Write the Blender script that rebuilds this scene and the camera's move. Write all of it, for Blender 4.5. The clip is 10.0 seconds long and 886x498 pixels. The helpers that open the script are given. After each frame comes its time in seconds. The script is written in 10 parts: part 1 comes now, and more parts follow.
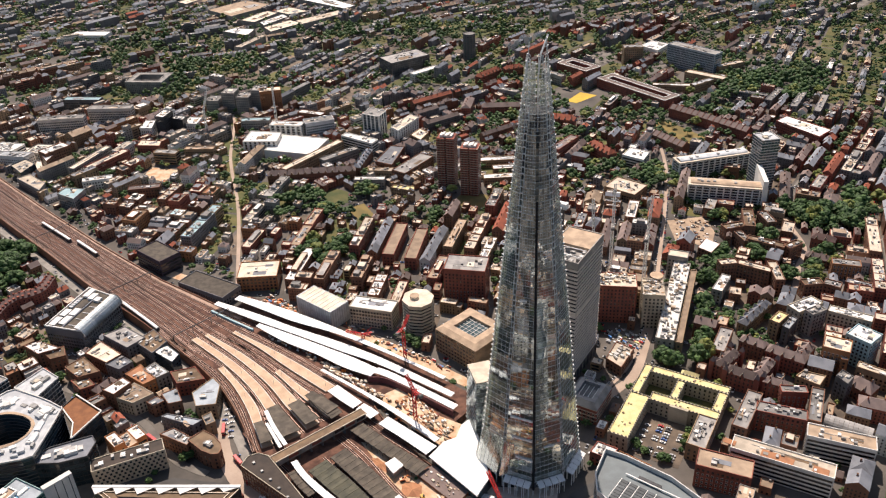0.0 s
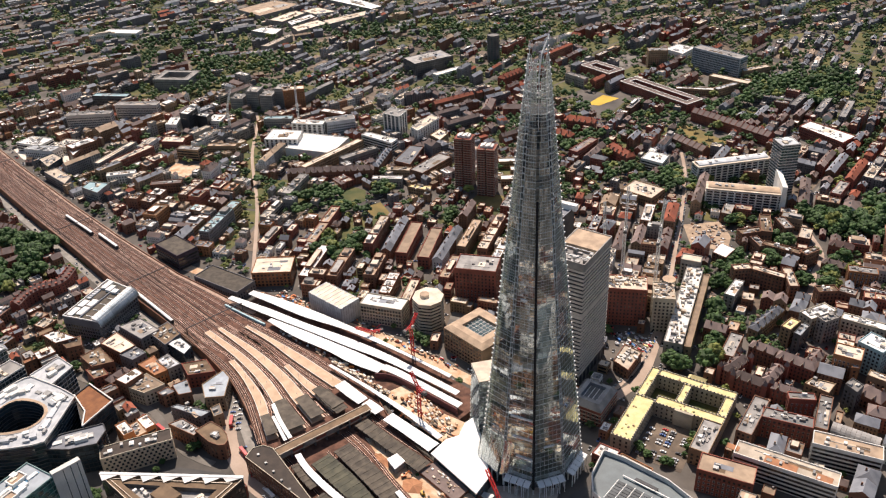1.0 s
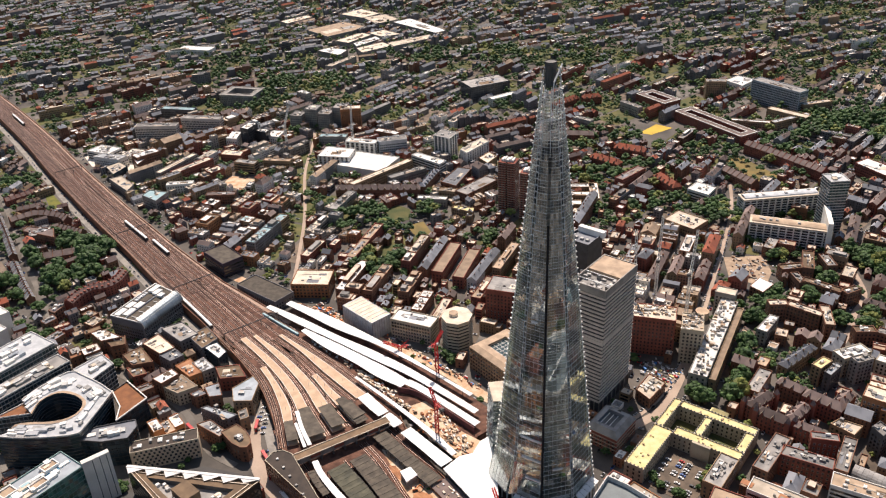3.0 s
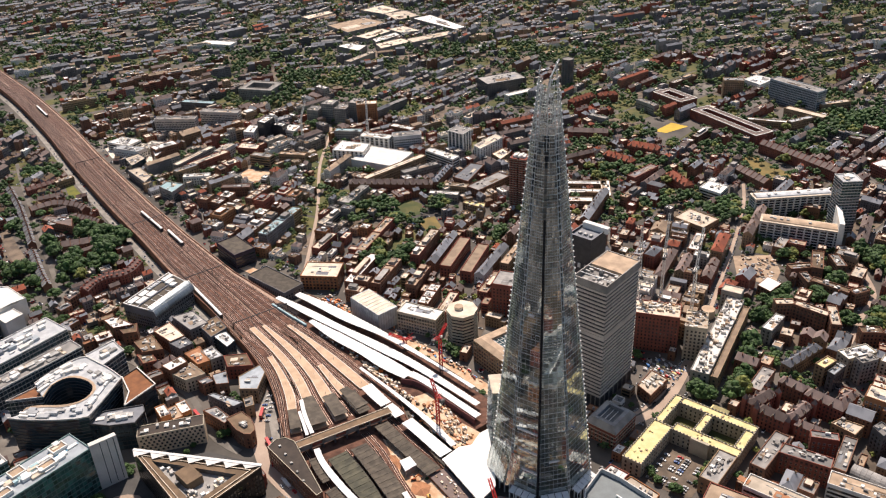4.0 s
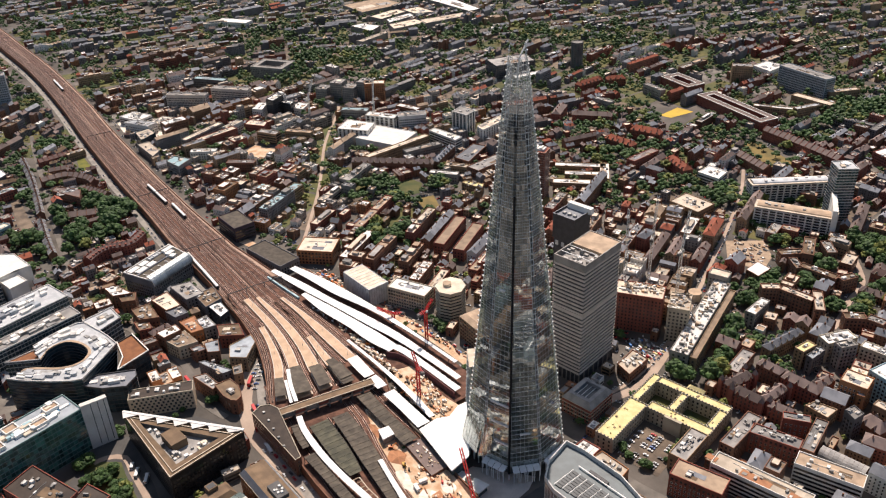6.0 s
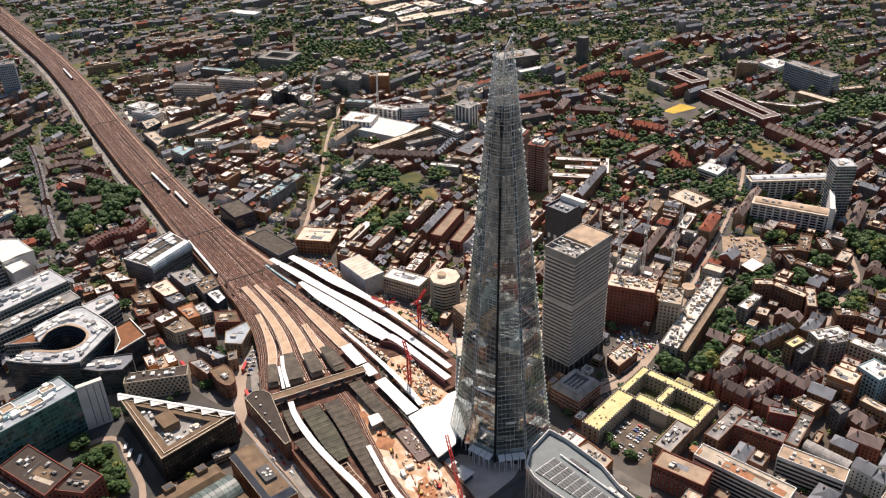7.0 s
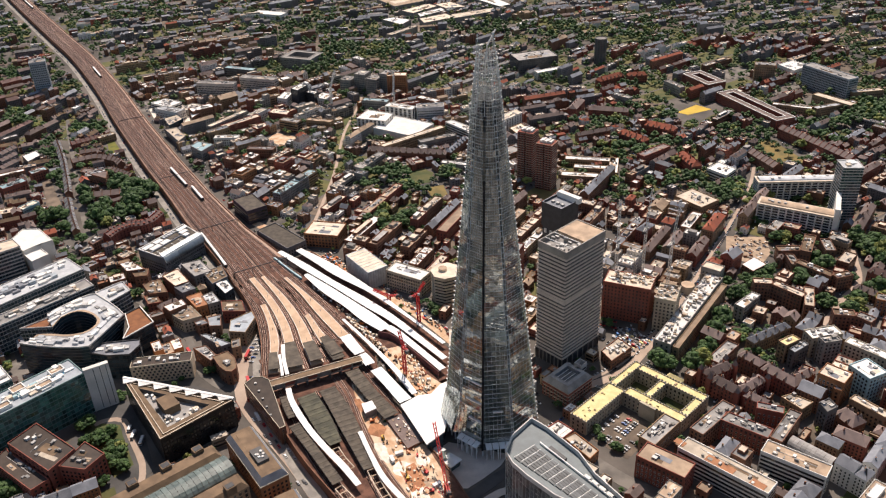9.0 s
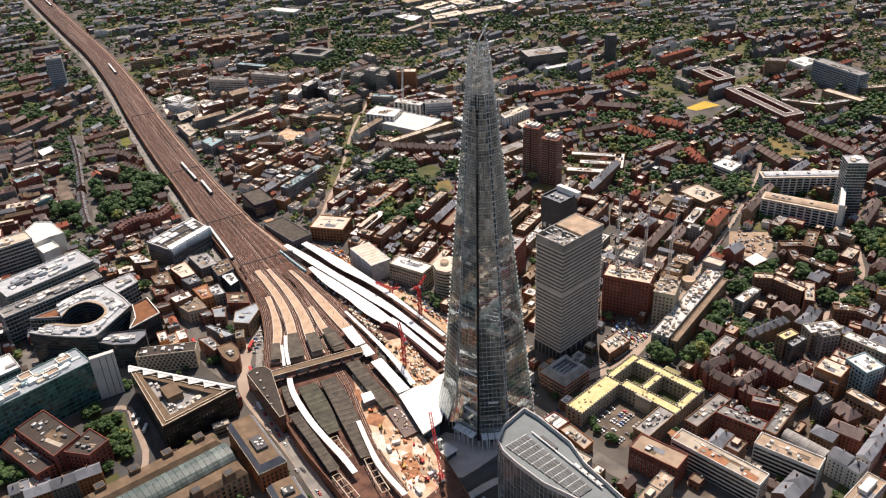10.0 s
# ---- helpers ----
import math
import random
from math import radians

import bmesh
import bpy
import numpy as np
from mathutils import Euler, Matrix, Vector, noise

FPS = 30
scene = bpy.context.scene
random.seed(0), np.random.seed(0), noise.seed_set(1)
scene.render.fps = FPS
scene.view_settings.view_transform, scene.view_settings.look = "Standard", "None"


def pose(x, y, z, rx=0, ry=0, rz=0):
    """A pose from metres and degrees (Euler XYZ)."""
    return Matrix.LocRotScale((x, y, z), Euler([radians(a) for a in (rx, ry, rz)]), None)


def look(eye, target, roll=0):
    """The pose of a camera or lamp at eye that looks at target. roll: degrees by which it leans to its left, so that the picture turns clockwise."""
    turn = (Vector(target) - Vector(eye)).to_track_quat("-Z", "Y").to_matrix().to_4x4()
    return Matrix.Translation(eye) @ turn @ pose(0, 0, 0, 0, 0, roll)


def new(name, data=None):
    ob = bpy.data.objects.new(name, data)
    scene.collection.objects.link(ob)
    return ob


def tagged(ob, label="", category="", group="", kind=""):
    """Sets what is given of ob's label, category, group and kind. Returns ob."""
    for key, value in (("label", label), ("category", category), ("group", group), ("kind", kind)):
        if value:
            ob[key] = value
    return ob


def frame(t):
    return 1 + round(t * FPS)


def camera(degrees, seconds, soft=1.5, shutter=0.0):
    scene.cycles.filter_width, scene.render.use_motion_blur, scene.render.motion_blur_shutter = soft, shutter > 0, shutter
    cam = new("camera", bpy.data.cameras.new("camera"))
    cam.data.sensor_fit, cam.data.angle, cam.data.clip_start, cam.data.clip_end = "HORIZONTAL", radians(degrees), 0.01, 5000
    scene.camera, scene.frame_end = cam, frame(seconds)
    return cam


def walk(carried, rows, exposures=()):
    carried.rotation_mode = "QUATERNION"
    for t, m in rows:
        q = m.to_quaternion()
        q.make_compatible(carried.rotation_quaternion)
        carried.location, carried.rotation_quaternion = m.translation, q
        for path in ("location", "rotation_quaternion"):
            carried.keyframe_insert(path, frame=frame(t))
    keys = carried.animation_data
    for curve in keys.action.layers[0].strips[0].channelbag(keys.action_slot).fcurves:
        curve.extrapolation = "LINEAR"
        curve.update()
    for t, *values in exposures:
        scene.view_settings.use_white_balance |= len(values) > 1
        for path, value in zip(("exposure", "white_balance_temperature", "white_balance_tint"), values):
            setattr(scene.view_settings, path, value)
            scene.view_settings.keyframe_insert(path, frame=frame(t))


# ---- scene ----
cam = camera(55.8, 10.0, soft=1.2)
PATH = [
    (0, (4.806, -2.66, 431.984), (4.762, -0.937, 430.97), -2.5),
    (0.5, (13.681, -4.638, 431.276), (13.602, -2.915, 430.262), -2.6),
    (1, (22.108, -6.747, 431.428), (21.991, -5.023, 430.42), -2.6),
    (1.5, (30.286, -9.135, 432.578), (30.13, -7.408, 431.581), -2.5),
    (2, (39.212, -11.263, 433.537), (39.012, -9.531, 432.556), -2.5),
    (2.5, (48.077, -13.736, 434.827), (47.833, -12.001, 433.862), -2.6),
    (3, (55.976, -16.427, 435.138), (55.695, -14.693, 434.183), -2.5),
    (4.5, (80.696, -23.843, 435.287), (80.34, -22.127, 434.323), -2.5),
    (5, (89.14, -25.966, 435.775), (88.77, -24.258, 434.802), -2.4),
    (5.5, (97.364, -27.934, 435.87), (96.984, -26.234, 434.888), -2.3),
    (7, (123.098, -34.532, 436.574), (122.679, -32.852, 435.572), -1.8),
    (7.5, (131.888, -36.432, 436.154), (131.451, -34.756, 435.154), -1.7),
    (8, (140.414, -38.622, 437.208), (139.957, -36.951, 436.209), -1.8),
    (8.5, (148.623, -40.829, 436.949), (148.145, -39.161, 435.953), -2.1),
    (9, (156.997, -43.389, 436.829), (156.498, -41.726, 435.835), -2.3),
    (9.5, (165.524, -45.651, 436.921), (165.003, -43.995, 435.927), -2.6),
    (10, (174.571, -47.601, 437.064), (174.03, -45.954, 436.067), -2.8),
]
walk(cam, [(t, look(eye, target, roll)) for t, eye, target, roll in PATH], exposures=[(0.0, 0.05), (2.5, 0.03), (5.0, -0.02), (8.0, -0.07), (10.0, -0.07)])

# ---- daylight ----
SUN_AZ, SUN_EL = 11.0, 57.0            # degrees: azimuth to the left of +y, and height
world = bpy.data.worlds.new("sky")
scene.world = world
world.use_nodes = True
wn, wl = world.node_tree.nodes, world.node_tree.links
wn.clear()
sky = wn.new("ShaderNodeTexSky")
sky.sky_type, sky.sun_disc = "NISHITA", False
sky.sun_elevation, sky.sun_rotation = radians(SUN_EL), radians(-SUN_AZ)
sky.air_density, sky.dust_density, sky.ozone_density = 1.0, 1.5, 1.0
back = wn.new("ShaderNodeBackground")
back.inputs["Strength"].default_value = 0.092
wout = wn.new("ShaderNodeOutputWorld")
wl.new(sky.outputs[0], back.inputs["Color"])
wl.new(back.outputs[0], wout.inputs["Surface"])
sun_data = bpy.data.lights.new("sun", "SUN")
sun_data.energy, sun_data.angle, sun_data.color = 5.7, radians(0.53), (1.0, 0.86, 0.76)
sun = new("sun", sun_data)
a, e = radians(SUN_AZ), radians(SUN_EL)
to_sun = Vector((-math.sin(a) * math.cos(e), math.cos(a) * math.cos(e), math.sin(e)))
sun.rotation_mode = "QUATERNION"
sun.rotation_quaternion = to_sun.to_track_quat("Z", "Y")
sun.location = to_sun * 900

# ---- materials ----
MATS = {}


def surface(name, col, col2=None, rough=0.85, metal=0.0, big=14.0, fine=0.6, spread=0.3, bump=0.0, stain=0.25, spec=0.3):
    """A weathered surface: two colours mixed by broad stains, fine grain, and a shift of value by building or by face.
    """
    m = bpy.data.materials.new(name)
    m.use_nodes = True
    n, l = m.node_tree.nodes, m.node_tree.links
    bsdf = n["Principled BSDF"]
    geo = n.new("ShaderNodeNewGeometry")
    broad = n.new("ShaderNodeTexNoise")
    broad.inputs["Scale"].default_value, broad.inputs["Detail"].default_value = 1.0 / big, 5.0
    grain = n.new("ShaderNodeTexNoise")
    grain.inputs["Scale"].default_value, grain.inputs["Detail"].default_value = 1.0 / fine, 3.0
    for tex in (broad, grain):
        l.new(geo.outputs["Position"], tex.inputs["Vector"])
    ramp = n.new("ShaderNodeMapRange")
    ramp.inputs[1].default_value, ramp.inputs[2].default_value = 0.38, 0.62
    l.new(broad.outputs["Fac"], ramp.inputs[0])
    mix = n.new("ShaderNodeMix")
    mix.data_type = "RGBA"
    mix.inputs["A"].default_value = (*col, 1)
    mix.inputs["B"].default_value = (*(col2 or [c * (1 - stain) for c in col]), 1)
    l.new(ramp.outputs[0], mix.inputs["Factor"])
    # vary also carries painted light: band tops set lighter, undersides darker
    vary = n.new("ShaderNodeAttribute")
    vary.attribute_name = "vary"
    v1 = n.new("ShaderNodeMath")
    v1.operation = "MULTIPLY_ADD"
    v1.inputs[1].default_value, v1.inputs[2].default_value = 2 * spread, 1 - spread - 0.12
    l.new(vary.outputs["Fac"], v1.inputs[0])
    v2 = n.new("ShaderNodeMath")
    v2.operation = "MULTIPLY_ADD"
    v2.inputs[1].default_value = 0.24
    l.new(grain.outputs["Fac"], v2.inputs[0])
    l.new(v1.outputs[0], v2.inputs[2])
    val = n.new("ShaderNodeHueSaturation")
    l.new(mix.outputs["Result"], val.inputs["Color"])
    l.new(v2.outputs[0], val.inputs["Value"])
    l.new(val.outputs["Color"], bsdf.inputs["Base Color"])
    bsdf.inputs["Roughness"].default_value, bsdf.inputs["Metallic"].default_value = rough, metal
    bsdf.inputs["Specular IOR Level"].default_value = spec
    if bump:
        b = n.new("ShaderNodeBump")
        b.inputs["Strength"].default_value, b.inputs["Distance"].default_value = 0.6, bump
        l.new(grain.outputs["Fac"], b.inputs["Height"])
        l.new(b.outputs[0], bsdf.inputs["Normal"])
    MATS[name] = m
    return m


surface("ground", (0.072, 0.065, 0.057), (0.14, 0.122, 0.105), big=45, fine=2.5, spread=0.0, bump=0.1)
surface("asphalt", (0.062, 0.060, 0.058), (0.10, 0.094, 0.088), big=18, fine=0.8, spread=0.1)
surface("road_pale", (0.36, 0.275, 0.215), (0.45, 0.35, 0.275), big=25, fine=1.2, spread=0.1)
surface("paving", (0.20, 0.18, 0.155), (0.12, 0.108, 0.096), big=16, fine=0.9, spread=0.2)
surface("paving_pale", (0.62, 0.545, 0.47), (0.52, 0.46, 0.40), big=9, fine=0.9, spread=0.15)
surface("yard", (0.19, 0.145, 0.105), (0.10, 0.078, 0.06), big=12, fine=1.0, spread=0.3)
surface("grass", (0.06, 0.075, 0.025), (0.13, 0.115, 0.04), big=22, fine=1.6, spread=0.2, bump=0.15)
surface("dry_grass", (0.23, 0.165, 0.055), (0.15, 0.12, 0.045), big=16, fine=1.6, spread=0.1, bump=0.1)
surface("yellow_field", (0.62, 0.42, 0.06), (0.50, 0.34, 0.06), big=20, fine=2.0, spread=0.05)
# dun brick turned grey: the blue of distance haze is put into its colour
surface("brick_dun_hazed", (0.19, 0.182, 0.182), (0.145, 0.138, 0.14), big=9, fine=0.35, spread=0.32)
surface("brick_brown", (0.24, 0.116, 0.070), (0.16, 0.082, 0.053), big=9, fine=0.35, spread=0.32)
surface("brick_red", (0.285, 0.092, 0.062), (0.205, 0.070, 0.050), big=9, fine=0.35, spread=0.25)
surface("brick_stock", (0.33, 0.225, 0.135), (0.24, 0.165, 0.10), big=9, fine=0.35, spread=0.28)
surface("brick_orange", (0.36, 0.16, 0.07), (0.26, 0.12, 0.055), big=9, fine=0.35, spread=0.2)
surface("concrete", (0.33, 0.305, 0.27), (0.22, 0.205, 0.185), big=10, fine=0.7, spread=0.25)
surface("concrete_dark", (0.13, 0.125, 0.12), (0.085, 0.083, 0.082), big=10, fine=0.7, spread=0.2)
surface("render_white", (0.76, 0.735, 0.68), (0.64, 0.615, 0.56), big=12, fine=0.8, spread=0.12)
surface("stone_buff", (0.78, 0.62, 0.44), (0.68, 0.53, 0.37), big=10, fine=0.7, spread=0.1)
surface("stone_pale", (0.50, 0.44, 0.33), (0.38, 0.33, 0.25), big=10, fine=0.7, spread=0.15)
surface("roof_pale", (0.70, 0.595, 0.465), (0.52, 0.44, 0.345), big=8, fine=0.8, spread=0.25)
surface("roof_white", (0.82, 0.80, 0.76), (0.70, 0.68, 0.63), big=9, fine=0.8, spread=0.1)
surface("roof_grey", (0.33, 0.31, 0.285), (0.21, 0.20, 0.19), big=8, fine=0.7, spread=0.35)
surface("roof_tan", (0.46, 0.34, 0.235), (0.32, 0.235, 0.165), big=8, fine=0.7, spread=0.3)
surface("roof_drab", (0.20, 0.135, 0.082), (0.135, 0.092, 0.058), big=7, fine=0.6, spread=0.3)
surface("roof_umber", (0.075, 0.058, 0.047), (0.055, 0.044, 0.037), big=6, fine=0.6, spread=0.25)
# slate's own blue-grey, cooled further for distance haze, as the tile below
surface("roof_slate_hazed", (0.172, 0.18, 0.2), (0.24, 0.247, 0.266), big=7, fine=0.5, spread=0.35, rough=0.7)
surface("roof_tile", (0.22, 0.165, 0.146), (0.165, 0.125, 0.112), big=7, fine=0.5, spread=0.35)
surface("roof_red", (0.34, 0.10, 0.055), (0.24, 0.08, 0.05), big=7, fine=0.5, spread=0.25)
surface("roof_yellow", (0.76, 0.67, 0.35), (0.64, 0.54, 0.26), big=6, fine=0.9, spread=0.06)
surface("roof_rust", (0.27, 0.115, 0.05), (0.19, 0.08, 0.038), big=6, fine=0.6, spread=0.15)
surface("roof_plum_tile", (0.20, 0.125, 0.108), (0.14, 0.088, 0.078), big=6, fine=0.5, spread=0.3)
surface("eave_silver", (0.30, 0.34, 0.37), (0.24, 0.28, 0.31), big=5, fine=0.6, spread=0.2, rough=0.3, metal=0.5)
surface("verge_grass", (0.17, 0.165, 0.03), (0.11, 0.12, 0.028), big=9, fine=1.4, spread=0.15, bump=0.1)
surface("roof_terracotta", (0.42, 0.20, 0.10), (0.30, 0.14, 0.075), big=6, fine=0.6, spread=0.15)
surface("pool_blue", (0.16, 0.36, 0.50), (0.12, 0.29, 0.42), big=8, fine=0.8, spread=0.1, rough=0.4)
surface("earth_red", (0.40, 0.19, 0.095), (0.30, 0.135, 0.068), big=5, fine=0.8, spread=0.2, bump=0.1)
surface("lime_white", (0.80, 0.74, 0.64), (0.66, 0.58, 0.47), big=5, fine=0.7, spread=0.15)
surface("digger_yellow", (0.62, 0.36, 0.04), None, big=3, fine=0.4, spread=0.2, rough=0.5)
surface("roof_aqua", (0.34, 0.48, 0.50), (0.26, 0.40, 0.43), big=8, fine=0.8, spread=0.15, rough=0.5)
surface("plant_metal", (0.42, 0.41, 0.39), (0.28, 0.275, 0.265), big=4, fine=0.5, spread=0.45, rough=0.55, metal=0.2)
surface("window_dark", (0.014, 0.016, 0.019), (0.036, 0.036, 0.036), big=3, fine=1.2, spread=0.5, rough=0.12, spec=0.6)
surface("glass_teal", (0.035, 0.06, 0.065), (0.06, 0.09, 0.095), big=6, fine=2.0, spread=0.4, rough=0.1, spec=0.8)
surface("glass_grey", (0.10, 0.105, 0.11), (0.16, 0.16, 0.155), big=10, fine=2.0, spread=0.45, rough=0.12, spec=0.8)
surface("frame_pale", (0.62, 0.60, 0.56), (0.5, 0.48, 0.45), big=3, fine=0.5, spread=0.1, rough=0.6)
surface("steel_white", (0.78, 0.77, 0.74), (0.66, 0.65, 0.62), big=4, fine=0.5, spread=0.1, rough=0.5)
surface("steel_dark", (0.06, 0.06, 0.065), (0.04, 0.04, 0.042), big=4, fine=0.5, spread=0.2, rough=0.5)
surface("crane_red", (0.62, 0.035, 0.03), (0.5, 0.03, 0.03), big=4, fine=0.5, spread=0.1, rough=0.5)
surface("crane_white", (0.84, 0.81, 0.74), (0.72, 0.69, 0.62), big=4, fine=0.5, spread=0.1, rough=0.5)
surface("ballast", (0.17, 0.083, 0.055), (0.075, 0.035, 0.024), big=6, fine=0.9, spread=0.15, bump=0.08)
surface("ballast_pale", (0.44, 0.31, 0.235), (0.29, 0.19, 0.135), big=9, fine=0.9, spread=0.2)
surface("sleeper", (0.036, 0.019, 0.015), (0.075, 0.04, 0.029), big=7, fine=0.7, spread=0.5)
surface("rail_steel", (0.50, 0.34, 0.27), (0.34, 0.21, 0.16), big=9, fine=0.6, spread=0.4, rough=0.45, metal=0.2)
surface("platform", (0.62, 0.44, 0.30), (0.50, 0.35, 0.235), big=8, fine=0.8, spread=0.08)
surface("canopy_white", (0.86, 0.85, 0.82), (0.78, 0.77, 0.74), big=12, fine=1.0, spread=0.04, rough=0.6)
surface("canopy_dark", (0.088, 0.074, 0.062), (0.055, 0.047, 0.041), big=6, fine=0.7, spread=0.2)
surface("roof_felt", (0.125, 0.104, 0.08), (0.078, 0.066, 0.053), big=5, fine=0.5, spread=0.3)
surface("roof_felt_green", (0.115, 0.108, 0.075), (0.072, 0.07, 0.052), big=5, fine=0.5, spread=0.3)
surface("roof_cool", (0.56, 0.57, 0.575), (0.42, 0.435, 0.445), big=6, fine=0.6, spread=0.25)
surface("roof_blue_grey", (0.40, 0.435, 0.46), (0.30, 0.33, 0.355), big=6, fine=0.6, spread=0.15)
surface("cladding_plum", (0.075, 0.055, 0.07), (0.055, 0.042, 0.052), big=6, fine=0.6, spread=0.15)
surface("fascia_plum", (0.16, 0.062, 0.06), (0.11, 0.05, 0.05), big=6, fine=0.6, spread=0.15)
surface("earth", (0.50, 0.30, 0.17), (0.66, 0.52, 0.37), big=9, fine=1.1, spread=0.1, bump=0.1)
surface("leaf", (0.030, 0.064, 0.018), (0.056, 0.10, 0.026), big=5, fine=0.8, spread=0.5, rough=0.7)
surface("leaf_light", (0.125, 0.15, 0.035), (0.17, 0.18, 0.045), big=5, fine=0.8, spread=0.4, rough=0.7)
surface("bark", (0.10, 0.07, 0.05), None, big=1.0, fine=0.2, spread=0.2)
surface("mullion", (0.66, 0.68, 0.65), (0.50, 0.52, 0.50), big=6, fine=0.5, spread=0.25, rough=0.45)
surface("slab_edge", (0.42, 0.41, 0.37), (0.54, 0.48, 0.40), big=9, fine=0.8, spread=0.3)
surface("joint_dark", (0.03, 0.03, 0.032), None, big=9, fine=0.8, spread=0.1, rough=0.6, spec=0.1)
surface("core_dark", (0.33, 0.29, 0.24), None, big=9, fine=0.8, spread=0.3)
surface("concrete_pale", (0.60, 0.53, 0.46), (0.51, 0.45, 0.39), big=10, fine=0.7, spread=0.15)
surface("roof_lead", (0.17, 0.20, 0.205), (0.13, 0.15, 0.155), big=9, fine=0.8, spread=0.1, rough=0.55)
surface("louvre_metal", (0.075, 0.085, 0.09), (0.05, 0.056, 0.06), big=5, fine=0.5, spread=0.3, rough=0.5)
surface("black_cladding", (0.018, 0.018, 0.02), None, big=6, fine=0.6, spread=0.3, rough=0.4)
surface("frame_teal", (0.20, 0.30, 0.28), (0.15, 0.23, 0.215), big=4, fine=0.5, spread=0.2, rough=0.5)
surface("glass_green", (0.020, 0.075, 0.064), (0.06, 0.17, 0.145), big=5, fine=2.0, spread=0.6, rough=0.12, spec=0.7)
surface("glass_navy", (0.02, 0.032, 0.042), (0.038, 0.055, 0.065), big=10, fine=2.0, spread=0.4, rough=0.12, spec=0.45)
surface("vault_glass", (0.115, 0.145, 0.13), (0.17, 0.20, 0.18), big=3, fine=0.6, spread=0.25, rough=0.25, spec=0.6)
for shade, rgb in (("car_white", (0.75, 0.75, 0.74)), ("car_dark", (0.05, 0.05, 0.055)), ("car_red", (0.5, 0.03, 0.03)), ("car_blue", (0.06, 0.13, 0.35)), ("car_silver", (0.42, 0.43, 0.44)), ("tarp_blue", (0.05, 0.2, 0.5)), ("orange_plastic", (0.75, 0.22, 0.05))):
    surface(shade, rgb, None, rough=0.35, spread=0.1, stain=0.1, spec=0.5)


# ---- meshes ----
class Acc:
    """Collects flat faces with a material and a value, by building or by face, and turns them into one mesh."""

    def __init__(self):
        self.quads, self.tris = [], []

    def add(self, faces, mat, vary=0.5):
        faces = np.asarray(faces, float)
        if faces.size:
            (self.quads if faces.shape[1] == 4 else self.tris).append((faces, mat, vary))
        return self

    def mesh(self, name):
        names = []
        co, sizes, mi, va = [], [], [], []
        for group, k in ((self.quads, 4), (self.tris, 3)):
            for faces, mat, vary in group:
                if mat not in names:
                    names.append(mat)
                co.append(faces.reshape(-1, 3))
                sizes.append(np.full(len(faces), k))
                mi.append(np.full(len(faces), names.index(mat)))
                va.append(np.broadcast_to(np.asarray(vary, float), (len(faces),)))
        me = bpy.data.meshes.new(name)
        co, sizes = np.concatenate(co), np.concatenate(sizes)
        me.vertices.add(len(co))
        me.vertices.foreach_set("co", co.ravel())
        me.loops.add(len(co))
        me.loops.foreach_set("vertex_index", np.arange(len(co)))
        me.polygons.add(len(sizes))
        me.polygons.foreach_set("loop_start", np.concatenate([[0], np.cumsum(sizes)[:-1]]))
        me.polygons.foreach_set("material_index", np.concatenate(mi))
        me.attributes.new("vary", "FLOAT", "FACE").data.foreach_set("value", np.concatenate(va).astype(np.float32))
        for x in names:
            me.materials.append(MATS[x])
        me.update(calc_edges=True)
        return me

    def ob(self, name, parent=None, label="", kind=""):
        if not self.quads and not self.tris:
            return None
        o = new(name, self.mesh(name))
        o.parent = parent
        return tagged(o, label=label, kind=kind)


def thing(name, x=0, y=0, z=0, label="", category="", group="", kind=""):
    """An Empty at a thing's base. Its parts keep world places by the inverse."""
    return tagged(new(name), label, category, group, kind)


def spin(pts, cx, cy, rot):
    """Points of a plan turned by rot degrees and moved to cx, cy."""
    p = np.array(pts, float)
    c, s = math.cos(radians(rot)), math.sin(radians(rot))
    q = p.copy()
    q[..., 0], q[..., 1] = cx + p[..., 0] * c - p[..., 1] * s, cy + p[..., 0] * s + p[..., 1] * c
    return q


def rect(cx, cy, w, d, rot):
    return spin([(-w / 2, -d / 2), (w / 2, -d / 2), (w / 2, d / 2), (-w / 2, d / 2)], cx, cy, rot)


def side(poly, z0, z1, poly1=None):
    """The side faces between a plan at z0 and the same (or another) at z1."""
    p0 = np.asarray(poly, float)
    p1 = p0 if poly1 is None else np.asarray(poly1, float)
    a0 = np.c_[p0, np.full(len(p0), z0)]
    a1 = np.c_[p1, np.full(len(p1), z1)]
    return np.stack([a0, np.roll(a0, -1, 0), np.roll(a1, -1, 0), a1], 1)


def lid(poly, z):
    """The flat face over a plan, as triangles or one quad."""
    p = np.c_[np.asarray(poly, float), np.full(len(poly), z)]
    if len(p) == 4:
        return p[None]
    return np.array([[p[0], p[i], p[i + 1]] for i in range(1, len(p) - 1)])


def inset(poly, d):
    """A convex plan (counter-clockwise) moved inwards by d."""
    p = np.asarray(poly, float)
    e = np.roll(p, -1, 0) - p
    e /= np.linalg.norm(e, axis=1)[:, None]
    nrm = np.c_[-e[:, 1], e[:, 0]]
    prev = np.roll(nrm, 1, 0)
    k = 1 + (nrm * prev).sum(1)
    return p + (nrm + prev) * (d / np.maximum(k, 0.3))[:, None]


def boxf(cx, cy, z0, w, d, h, rot=0.0):
    r = rect(cx, cy, w, d, rot)
    return np.concatenate([side(r, z0, z0 + h), lid(r, z0 + h)])


